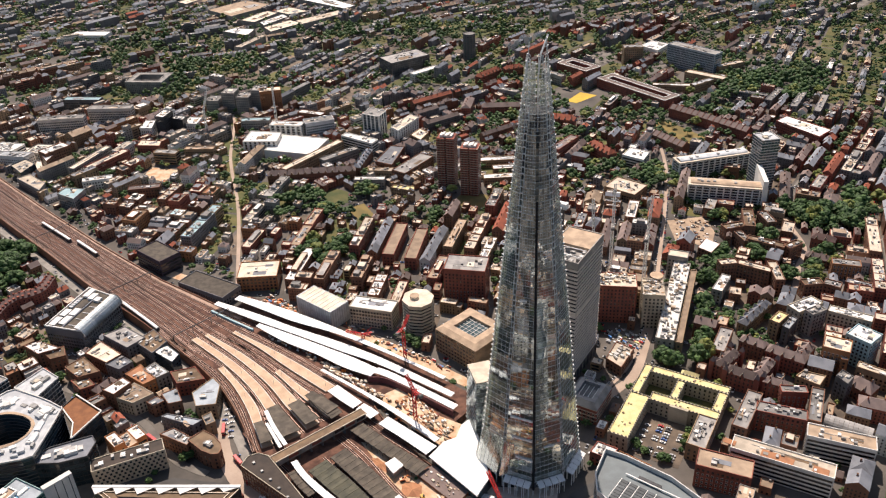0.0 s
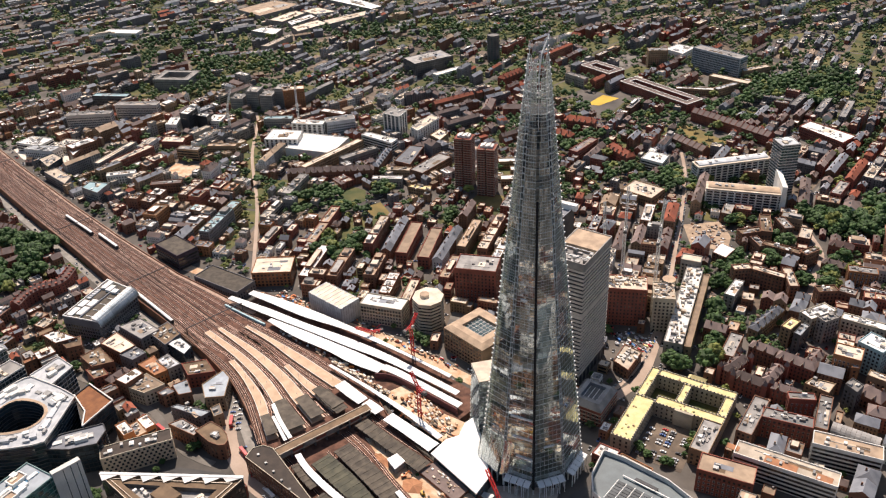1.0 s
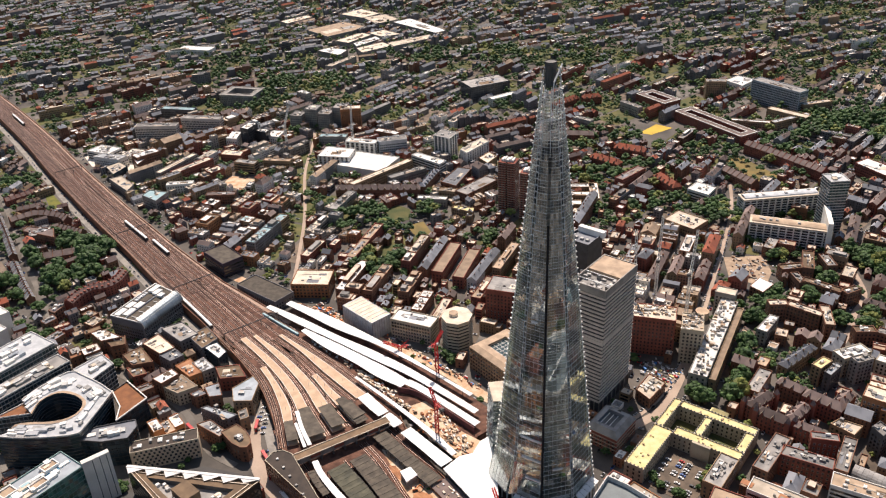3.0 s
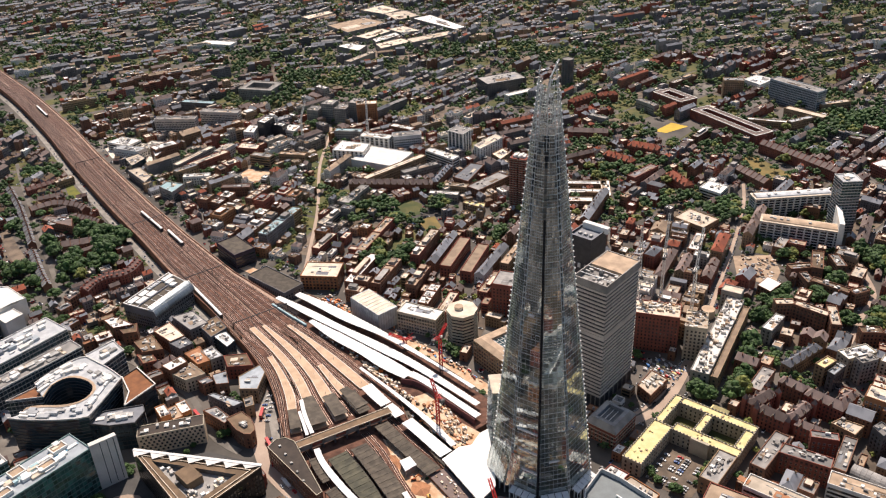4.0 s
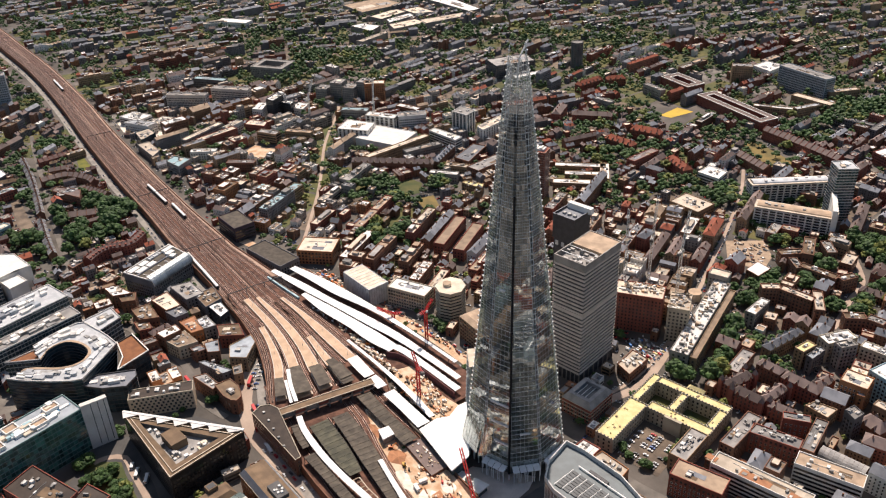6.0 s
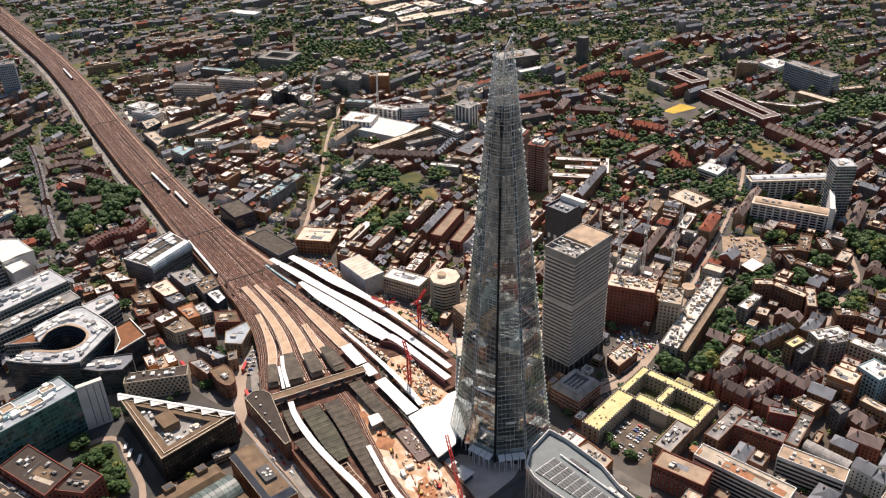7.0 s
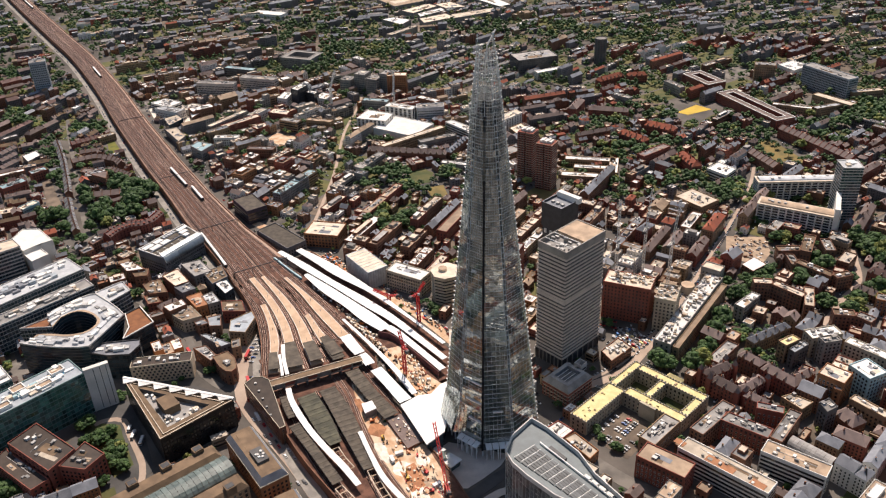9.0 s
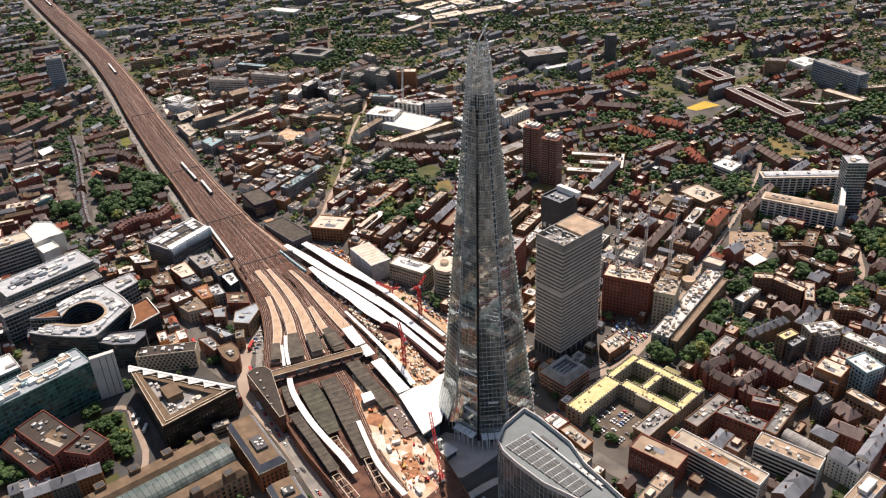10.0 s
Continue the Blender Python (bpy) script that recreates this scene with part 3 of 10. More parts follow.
def glass_tower():
    t = thing("glass_skyscraper", label="tall tapering skyscraper of grey-blue glass ending in open shards", category="skyscraper")
    pane_far, mull, fin = Acc(), Acc(), Acc()
    count = 0
    zs = np.arange(FIRST, TIP, FLOOR)
    for f in range(8):
        last_k = set()
        for z in zs:
            z1 = min(z + FLOOR, FACE_TOP[f])
            if z1 - z < 1.0:
                continue
            r0, r1 = ring_at(z), ring_at(z1)
            a0, b0, a1, b1 = r0[f], r0[(f + 1) % 8], r1[f], r1[(f + 1) % 8]
            w0, w1 = np.linalg.norm(b0 - a0), np.linalg.norm(b1 - a1)
            gap = (0.9 if w0 > 6 else 0.4) + max(0.0, z - 248) * 0.024
            m0, m1 = (a0 + b0) / 2, (a1 + b1) / 2
            ax = (b0 - a0) / w0
            nrm = np.array([ax[1], -ax[0]])
            h0, h1 = w0 / 2 - gap, w1 / 2 - gap
            bay = 3.0 if z < 150 else 1.5
            kmax = int(h0 // bay) + 1
            for k in range(-kmax, kmax):
                lo0, hi0 = max(k * bay, -h0), min((k + 1) * bay, h0)
                lo1, hi1 = max(k * bay, -h1), min((k + 1) * bay, h1)
                if hi0 - lo0 < 0.3:
                    continue
                if hi1 <= lo1:
                    lo1 = hi1 = np.clip((lo0 + hi0) / 2, -h1, h1)
                jit = nrm * rng.normal(0, 0.012)
                q = np.array([[np.r_[m0 + ax * lo0 + jit, z], np.r_[m0 + ax * hi0, z], np.r_[m1 + ax * hi1, z1], np.r_[m1 + ax * lo1 - jit, z1]]])
                mat = "spire_glass" if rng.random() < (z - 205) / 60 else "tower_glass"
                # noise puts broad paler and darker patches in for uneven reflections
                va = float(np.clip(0.42 + 0.8 * noise.noise(Vector((f * 9.0 + k * 0.25, z * 0.06, 3.0))) + rng.normal(0, 0.2), 0, 1))
                if f in (0, 7) and 14 < z < 105 and count < 300 and hi0 - lo0 > 1.5:
                    Acc().add(q, mat, va).ob("pane", t)
                    count += 1
                else:
                    pane_far.add(q, mat, va)
                if k > -kmax and lo0 == k * bay:
                    mull.add(bar(np.r_[m0 + ax * lo0 + nrm * 0.06, z], np.r_[m1 + ax * lo1 + nrm * 0.06, z1], 0.14 if z < 150 else 0.12), "mullion", rng.random())
            mull.add(bar(np.r_[m0 - ax * h0 + nrm * 0.08, z], np.r_[m0 + ax * h0 + nrm * 0.08, z], 0.2, 0.3), "mullion", rng.random())
            if z > 120:
                hm = (z + z1) / 2
                rm = ring_at(hm)
                am, bm_ = rm[f], rm[(f + 1) % 8]
                mull.add(bar(np.r_[am + ax * gap + nrm * 0.07, hm], np.r_[bm_ - ax * gap + nrm * 0.07, hm], 0.12, 0.12), "mullion", rng.random())
            # fins that run past the corners of each face
            for s in (-1, 1):
                if (f, s) in ((0, -1), (7, 1)):
                    continue                     # the near corner is a plain dark joint
                c = m0 + ax * s * h0
                fin.add(bar(np.r_[c, z + 0.4], np.r_[c + ax * s * (1.5 if w0 > 8 else 1.0), z + 0.7], 0.55, 0.5), "steel_white", 0.6 + 0.4 * rng.random())
                fin.add(bar(np.r_[c, z], np.r_[m1 + ax * s * h1, z1], 0.28), "mullion", 0.7)
    tagged(pane_far.ob("glazing", t), "grey-blue glass panes", kind="stuff")
    tagged(mull.ob("glazing_bar", t), "pale grey metal glazing bars", kind="stuff")
    tagged(fin.ob("edge_fin", t), "white metal fins along the edges", kind="stuff")
    for z in zs:
        if z > 268:
            break
        r = inset(ring_at(z), 1.1)
        # tops from 225 m up are coloured dark, in place of shade from the sun
        Acc().add(np.concatenate([side(r, z - 0.35, z)]), "slab_edge", rng.random()).add(lid(r, z), "slab_edge" if z < 225 else "concrete_dark", rng.random()).add(lid(r, z - 0.35)[:, ::-1], "slab_edge", 0.4).ob("floor_slab", t)
    c0, c1 = rect(*AXIS, 22, 22, 30), rect(*AXIS, 9, 9, 30)
    Acc().add(side(c0, 0, 245, c1), "core_dark").add(lid(c1, 245), "core_dark").ob("core", t)
    # steel of the open top
    sp = Acc()
    for z in np.arange(OPEN + 4, 288, 7.8):
        r = inset(ring_at(z), 0.7)
        for i in range(8):
            sp.add(bar(np.r_[r[i], z], np.r_[r[(i + 1) % 8], z], 0.18), "steel_white", rng.random())
            r2 = inset(ring_at(min(z + 7.8, 303)), 0.7)
            sp.add(bar(np.r_[r[i], z], np.r_[r2[i], min(z + 7.8, 303)], 0.3), "steel_white", rng.random())
    sp.add(bar((49, 421, 298), (53, 426, 306.5), 0.7), "steel_white", 1)
    sp.add(bar((47.5, 421, 282), (49, 421, 298), 0.7), "steel_white", 1)
    sp.ob("spire_frame", t, "white open steel frame at the top")
    # solid near-black post at the near corner: a recess's darkness put into colour
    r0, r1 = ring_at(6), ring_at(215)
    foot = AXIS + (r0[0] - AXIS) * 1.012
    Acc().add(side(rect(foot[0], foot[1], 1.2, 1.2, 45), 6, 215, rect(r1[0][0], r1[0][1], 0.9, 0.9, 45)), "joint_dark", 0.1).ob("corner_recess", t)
    # white bars built in place of the station canopy's reflections in the glass
    for f, z, u0, u1 in ((7, 62, 0.15, 0.95), (7, 46, 0.25, 0.95), (0, 39, 0.35, 0.7), (7, 30, 0.4, 0.98), (7, 150, 0.3, 0.6)):
        r = ring_at(z)
        a, b = r[f], r[(f + 1) % 8]
        ax = (b - a) / np.linalg.norm(b - a)
        nrm = np.array([ax[1], -ax[0]])
        Acc().add(bar(np.r_[a + (b - a) * u0 + nrm * 0.35, z], np.r_[a + (b - a) * u1 + nrm * 0.35, z], 0.7, 1.3), "steel_white", 1).ob("terrace_rail", t)
    # columns and ground storey
    g = inset(ring_at(0), 6)
    Acc().add(side(g, 0, FIRST), "glass_grey", 0.9).ob("lobby_wall", t)
    r = inset(ring_at(0), 1)
    for i in range(8):
        for u in np.linspace(0, 1, 5)[:-1]:
            p = r[i] + (r[(i + 1) % 8] - r[i]) * u
            Acc().add(boxf(p[0], p[1], 0, 0.9, 0.9, FIRST), "steel_white").ob("column", t)
    return t


glass_tower()
take(AXIS + FOOT, 8)


def entrance_canopy(i, u0, u1, n):
    """Sloping white glass canopies on white columns round the foot of the tower."""
    r = ring_at(9)
    a, b = r[i], r[(i + 1) % 8]
    ax = (b - a) / np.linalg.norm(b - a)
    nrm = np.array([ax[1], -ax[0]])
    for k in range(n):
        p = a + (b - a) * (u0 + (u1 - u0) * (k + 0.5) / n)
        w = np.linalg.norm(b - a) * (u1 - u0) / n * 0.9
        t = thing("entrance_canopy", label="pale glass entrance canopy on slim white columns", category="canopy", group="canopies round the tower")
        i0, o0 = p + nrm * 0.4, p + nrm * 5.6
        q = np.array([[np.r_[i0 - ax * w / 2, 12.4], np.r_[i0 + ax * w / 2, 12.4], np.r_[o0 + ax * w / 2, 10.9], np.r_[o0 - ax * w / 2, 10.9]]])
        Acc().add(np.concatenate([q[:, ::-1], q - (0, 0, 0.25), side(np.array([v[:2] for v in q[0]]), 10.6, 10.9)]), "canopy_white", 0.9).ob("panel", t)
        for s in (-0.4, 0.4):
            c = o0 + ax * w * s - nrm * 0.8
            Acc().add(boxf(c[0], c[1], 0, 0.5, 0.5, 10.9), "canopy_white", 0.9).ob("column", t)


entrance_canopy(0, 0.08, 0.95, 4)
entrance_canopy(7, 0.1, 0.95, 4)
entrance_canopy(1, 0.08, 0.92, 5)


glass_material("apron_glass", (0.93, 0.95, 0.92), 0.12, 0.30)


def glass_apron():
    """Pale sloping glass flaps between the tower's foot and the station roof."""
    t = thing("glass_apron", label="pale sloping glass apron between the tower and station roof", category="canopy")
    up, lo = ring_at(40), ring_at(16)
    for i, u0, u1, n, d0, d1 in ((6, 0.0, 1.0, 6, 3.0, 7.0), (7, 0.0, 0.34, 3, 7.0, 1.5), (5, 0.55, 1.0, 4, 1.0, 3.0)):
        a0, b0, a1, b1 = lo[i], lo[(i + 1) % 8], up[i], up[(i + 1) % 8]
        ax = (b0 - a0) / np.linalg.norm(b0 - a0)
        nrm = np.array([ax[1], -ax[0]])
        for k in range(n):
            u, v = u0 + (u1 - u0) * k / n, u0 + (u1 - u0) * (k + 1) / n
            e0, e1 = d0 + (d1 - d0) * k / n, d0 + (d1 - d0) * (k + 1) / n
            q = np.array([[np.r_[a0 + (b0 - a0) * u + nrm * e0, 16.2], np.r_[a0 + (b0 - a0) * v + nrm * e1, 16.2], np.r_[a1 + (b1 - a1) * v + nrm * 0.5, 40], np.r_[a1 + (b1 - a1) * u + nrm * 0.5, 40]]])
            Acc().add(q, "apron_glass", rng.uniform(0.5, 1.0)).ob("pane", t)
            Acc().add(np.concatenate([bar(q[0][0], q[0][3], 0.2), bar(q[0][0], q[0][1], 0.2)]), "mullion", 0.7).ob("glazing_bar", t)


glass_apron()


def annexe():
    """The lower glass block that leans on the tower's station side."""
    t = thing("glass_annexe", label="lower glass annexe leaning against the skyscraper", category="building")
    plan = rect(17, 458, 20, 26, 15)
    parts = new_parts()
    gl, fr = Acc(), Acc()
    top = inset(plan, 2.0)
    for z in np.arange(0, 60, 3.9):
        p0, p1 = plan + (top - plan) * z / 60, plan + (top - plan) * min(1, (z + 3.9) / 60)
        for i in range(4):
            ln = np.linalg.norm(plan[(i + 1) % 4] - plan[i])
            n = int(ln // 3)
            for k in range(n):
                def at(p, u):
                    return p[i] + (p[(i + 1) % 4] - p[i]) * u
                gl.add([[np.r_[at(p0, k / n), z], np.r_[at(p0, (k + 1) / n), z], np.r_[at(p1, (k + 1) / n), min(60, z + 3.9)], np.r_[at(p1, k / n), min(60, z + 3.9)]]], "atrium_glass", rng.random())
            fr.add(bar(np.r_[p0[i], z], np.r_[p0[(i + 1) % 4], z], 0.3), "frame_pale", rng.random())
        Acc().add(lid(inset(p0, 0.6), z), "slab_edge", rng.random()).ob("floor_slab", t)
    tagged(gl.ob("glazing", t), kind="stuff")
    tagged(fr.ob("frames", t), kind="stuff")
    Acc().add(np.concatenate([side(top, 59.5, 60.5), lid(top, 60.5)]), "roof_pale").ob("roof", t)
    take(plan, 2)


annexe()

# ---- named buildings ----
WIN_MESH = {}


def ccw(plan):
    p = np.asarray(plan, float)
    area = np.sum(p[:, 0] * np.roll(p[:, 1], -1) - np.roll(p[:, 0], -1) * p[:, 1])
    return p if area > 0 else p[::-1]


def window_mesh(ww, wh, glass, frame):
    key = (round(ww, 2), round(wh, 2), glass, frame)
    if key not in WIN_MESH:
        a = Acc()
        o, i = np.array([(-ww / 2, 0), (ww / 2, 0), (ww / 2, wh), (-ww / 2, wh)]), None
        i = inset(o, min(0.14, ww * 0.1))
        def lift(p, y):
            return np.c_[p[:, 0], np.full(4, y), p[:, 1]]
        fo, fi, gi = lift(o, -0.12), lift(i, -0.12), lift(i, -0.04)
        def q(s, t):
            return np.stack([s, np.roll(s, -1, 0), np.roll(t, -1, 0), t], 1)
        # the reveal inside the frame is set darker than its face
        a.add(q(fo, fi), frame, 0.5).add(q(lift(o, 0.0), fo), frame, 0.5).add(q(fi, gi), frame, 0.3).add(gi[None], glass, 0.4)
        WIN_MESH[key] = a.mesh("window")
    return WIN_MESH[key]


def windows_each(t, plan, z0, z1, storey, bay, ww, wh, glass="window_dark", frame="frame_pale", walls=None, sill=0.9):
    """Each window an object of its own; alike windows share one mesh."""
    me = window_mesh(ww, wh, glass, frame)
    rest, made = Acc(), 0
    for i in (walls if walls is not None else range(len(plan))):
        a, b = plan[i], plan[(i + 1) % len(plan)]
        f = panes(a, b, z0, z1, storey, bay, ww, wh, sill, 0.0)
        ang = math.degrees(math.atan2(b[1] - a[1], b[0] - a[0]))
        nrm = np.r_[b[1] - a[1], a[0] - b[0], 0] / np.linalg.norm(b - a)
        for q in f:
            if made < 42 and nrm[1] < 0.3:
                c = (q[0] + q[1]) / 2
                o = new("window", me)
                o.matrix_basis = pose(c[0], c[1], c[2], 0, 0, ang)
                o.parent = t
                made += 1
            else:
                rest.add([q + nrm * 0.05], glass, rng.random())
    rest.ob("window", t, kind="stuff")


def landmark(name, plan, h, wall, roofmat, label, category="building", storey=3.5, bay=3.0, ww=1.6, wh=1.9, each=(), glass="window_dark", band=False, clutter=0, parapet=0.9, z0=0.0, pad=1.5, group="", frame="frame_pale", top=True):
    """A flat-roofed building over any convex plan, with the walls named in each having windows of their own."""
    plan = ccw(plan)
    parts = new_parts()
    shell(plan, z0, h, wall, roofmat, 0.5, parts, parapet, 0.5, storey, bay, ww, wh, glass, band)
    t = thing(name, label=label, category=category, group=group)
    if each:
        parts["window"] = Acc()
        for i in range(len(plan)):
            if i not in each:
                f = panes(plan[i], plan[(i + 1) % len(plan)], z0, z0 + h, storey, bay, ww, wh)
                parts["window"].add(f, glass, rng.random(len(f)))
        windows_each(t, plan, z0, z0 + h, storey, bay, ww, wh, glass, frame, each)
    if clutter:
        c = plan.mean(0)
        e = plan[1] - plan[0]
        rot = math.degrees(math.atan2(e[1], e[0]))
        w, d = np.linalg.norm(plan[1] - plan[0]), np.linalg.norm(plan[2] - plan[1])
        clutter_on(c[0], c[1], w * 0.9, d * 0.9, z0 + h, rot, parts, clutter, 4.0)
    deck = parts.pop("roof").ob("roof", t)
    for k, acc in parts.items():
        o = acc.ob(k, deck if k in ("roof_unit", "chimney") else t)
        if o and k in ("window", "roof_unit", "chimney"):
            tagged(o, kind="stuff")
    take(plan, pad)
    return t




def hospital_tower():
    t = thing("hospital_tower", label="grey concrete hospital tower with bands of dark windows", category="tower block")
    plan = rect(89, 541, 29, 49, -31)
    core = inset(plan, 0.55)
    H, n = 108.0, 29
    Acc().add(side(core, 0, H), "steel_dark", 0.2).ob("glazed_body", t, "dark window bands")
    for k in range(n):
        z = 10 + k * (H - 10) / n
        ring = Acc()
        deep = 1.7 if k != 16 else 3.0
        # light painted by value: band top lightest, underside darkest
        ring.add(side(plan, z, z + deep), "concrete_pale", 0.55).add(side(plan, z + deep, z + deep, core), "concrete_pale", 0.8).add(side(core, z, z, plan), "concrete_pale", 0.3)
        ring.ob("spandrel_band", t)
    Acc().add(side(inset(plan, 2), 0, 10), "concrete_dark", 0.3).ob("podium_wall", t)
    for i in range(4):
        for u in np.linspace(0, 1, 8):
            p = plan[i] + (plan[(i + 1) % 4] - plan[i]) * u
            c = p + (plan.mean(0) - p) * 0.02
            Acc().add(boxf(c[0], c[1], 0, 0.8, 0.8, 10.2, -31), "concrete", 0.4).ob("column", t)
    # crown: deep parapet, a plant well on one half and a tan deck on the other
    # parapet top set lighter than its outer and inner faces
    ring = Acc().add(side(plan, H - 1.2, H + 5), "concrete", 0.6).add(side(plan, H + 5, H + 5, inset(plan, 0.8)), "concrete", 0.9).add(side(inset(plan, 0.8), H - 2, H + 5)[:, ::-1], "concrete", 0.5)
    ring.ob("parapet", t)
    well = Acc().add(lid(inset(plan, 0.8), H + 0.5), "roof_grey", 0.5).ob("roof_well", t)
    deck = rect(*spin([(0, 11)], 89, 541, -31)[0], 27, 24, -31)
    Acc().add(np.concatenate([side(deck, H, H + 4.7), lid(deck, H + 4.7)]), "roof_tan", 0.8).ob("roof_deck", t)
    for k in range(6):
        for v in (-20, -15, -10, -5):
            if rng.random() < 0.75:
                p = spin([(-11 + k * 4.4, v)], 89, 541, -31)[0]
                Acc().add(boxf(p[0], p[1], H + 0.5, rng.uniform(1.5, 3.5), rng.uniform(1.5, 3.5), rng.uniform(1, 4), -31), "plant_metal", rng.random()).ob("plant_unit", well)
    for v in (-6, -17):
        a, b = spin([(-13, v), (13, v)], 89, 541, -31)
        Acc().add(bar(np.r_[a, H + 5.2], np.r_[b, H + 5.2], 0.5), "steel_white").ob("gantry", t)
    take(plan, 4)


hospital_tower()


def service_tower():
    t = thing("service_tower", label="dark clad service tower with a white slanted cap", category="tower block")
    plan = rect(73, 582, 19, 21, -31)
    Acc().add(np.concatenate([side(plan, 0, 112), lid(plan, 112)]), "steel_dark", 0.7).ob("shaft", t)
    up = rect(73, 582, 21, 22.5, -31)
    Acc().add(side(up, 100, 121), "steel_dark", 0.4).add(lid(inset(up, 0.6), 120), "roof_slate_hazed", 0.5).ob("head", t)
    Acc().add(side(up, 121, 122), "steel_dark", 0.3).add(side(up, 122, 122, inset(up, 0.6)), "roof_slate_hazed", 0.8).add(side(inset(up, 0.6), 120, 122)[:, ::-1], "steel_dark", 0.3).ob("head_parapet", t)
    Acc().add(boxf(*spin([(2, 9.5)], 73, 582, -31)[0], 120, 23, 4.5, 5.0, -31), "roof_white", 0.6).ob("cap", t)
    for k in range(3):
        p = spin([(-6 + 6 * k, -11)], 73, 582, -31)[0]
        Acc().add(boxf(p[0], p[1], 94, 2.6, 0.5, 4, -31), "render_white", 0.5).ob("vent", t)
        q = spin([(-5 + 5 * k, -3)], 73, 582, -31)[0]
        Acc().add(boxf(q[0], q[1], 120, 2.5, 2.5, 1.6, -31), "plant_metal", rng.random()).ob("plant_unit", t)
    take(plan, 3)


service_tower()


def court_hospital():
    """The old hospital: yellow flat roofs on stone wings round two courts, and a wing to the street."""
    t = thing("courtyard_hospital", label="old stone hospital with yellow roofs round two courtyards", category="hospital")
    E1, E2 = np.array([0.49, 0.872]), np.array([0.872, -0.49])
    H = 12.5
    def at(u, v):
        return np.array([105.0, 446]) + E1 * u + E2 * v
    def wing(u0, u1, v0, v1, h=H):
        plan = ccw([at(u0, v0), at(u1, v0), at(u1, v1), at(u0, v1)])
        inn = inset(plan, 0.6)
        # shaded walls and lit coping are put into the stone's value
        a = Acc().add(side(plan, 0, h + 0.7), "stone_pale", 0.15).add(side(plan, h + 0.7, h + 0.7, inn), "stone_pale", 0.9).add(side(inn, h, h + 0.7)[:, ::-1], "stone_pale", 0.6)
        a.ob("wall", t)
        Acc().add(lid(inn, h), "roof_yellow", rng.uniform(0.3, 0.7)).ob("roof", t)
        windows_each(t, plan, 0, h, 3.7, 3.6, 1.5, 2.1, frame="stone_pale")
        mid = plan.mean(0)
        d = Acc()
        for i in range(4):
            p, q = plan[i], plan[(i + 1) % 4]
            n = int(np.linalg.norm(q - p) // 2.6)
            for k in range(n):
                c = p + (q - p) * (k + 0.5) / n
                c += (mid - c) / np.linalg.norm(mid - c) * 0.5
                d.add(boxf(c[0], c[1], h + 0.3, 0.9, 0.7, 0.9, math.degrees(math.atan2(*(q - p)[::-1]))), "steel_dark", rng.random())
        tagged(d.ob("dormer", t), "small dark dormers along the eaves", kind="stuff")
        for k in range(int((u1 - u0) * (v1 - v0) / 90)):
            p = inn[0] + (inn[1] - inn[0]) * rng.uniform(0.1, 0.9) + (inn[3] - inn[0]) * rng.uniform(0.2, 0.8)
            Acc().add(boxf(p[0], p[1], h, rng.uniform(0.8, 2), rng.uniform(0.8, 1.6), rng.uniform(0.4, 1.2), 60), "roof_yellow" if k % 2 else "roof_tan", rng.random()).ob("roof_unit", t)
    wing(0, 50, 0, 15)
    wing(50.1, 87, 0, 6.5)
    wing(47, 56, 15.1, 66)
    wing(79, 87, 6.6, 66)
    wing(56.1, 78.9, 28, 34)
    wing(56.1, 78.9, 59, 66)
    c = at(90.5, 34)
    chapel = rect(c[0], c[1], 13, 7, -29)
    parts = new_parts()
    parts["wall"].add(side(chapel, 0, 11), "stone_pale", 0.4)
    pitched(c[0], c[1], 13, 7, 11, 3.4, -29, parts, "roof_yellow", "stone_pale", 0.5, 3.0)
    for k in ("wall", "roof"):
        parts[k].ob("chapel_" + k, t)
    # pedimented front of the main range
    c = at(46, 38)
    Acc().add(boxf(c[0], c[1], 0, 14, 2.2, H + 1.5, -29), "stone_pale", 0.6).ob("pavilion", t)
    for v0, v1 in ((7, 27.5), (34.5, 58.5)):
        o = Acc().add(lid(ccw([at(57, v0), at(78.5, v0), at(78.5, v1), at(57, v1)]), 0.3), "grass", 0.8).ob("lawn")
        tagged(o, "shaded green courtyard lawn", "lawn", kind="structure")
    take(ccw([at(-2, -2), at(96, -2), at(96, 68), at(-2, 68)]))
    landmark("metal_roofed_block", [at(12, 52.5), at(46, 52.5), at(46, 66), at(12, 66)], 14, "brick_stock", "roof_grey", "brick block with a grey metal roof full of plant", each=(0, 1), clutter=20)
    for u in np.arange(3, 44, 7):
        for v in (19, 49):
            if rng.random() < 0.6:
                p = at(u, v)
                tree(p[0], p[1], rng.uniform(2.0, 3.4), True)
    for u, v, r in ((8.5, 18.5, 3.4), (6, 21, 2.8), (3.5, 27, 3.6), (2, 40, 4.0), (3, 43, 3.2)):
        p = at(u, v)
        tree(p[0], p[1], r, True, light=False)
    fore = Acc().add(lid(ccw([at(0, 16), at(46, 16), at(46, 52), at(0, 52)]), 0.2), "yard", 0.6).ob("forecourt")
    tagged(fore, "paved hospital forecourt used as a car park", "pavement", kind="structure")


court_hospital()

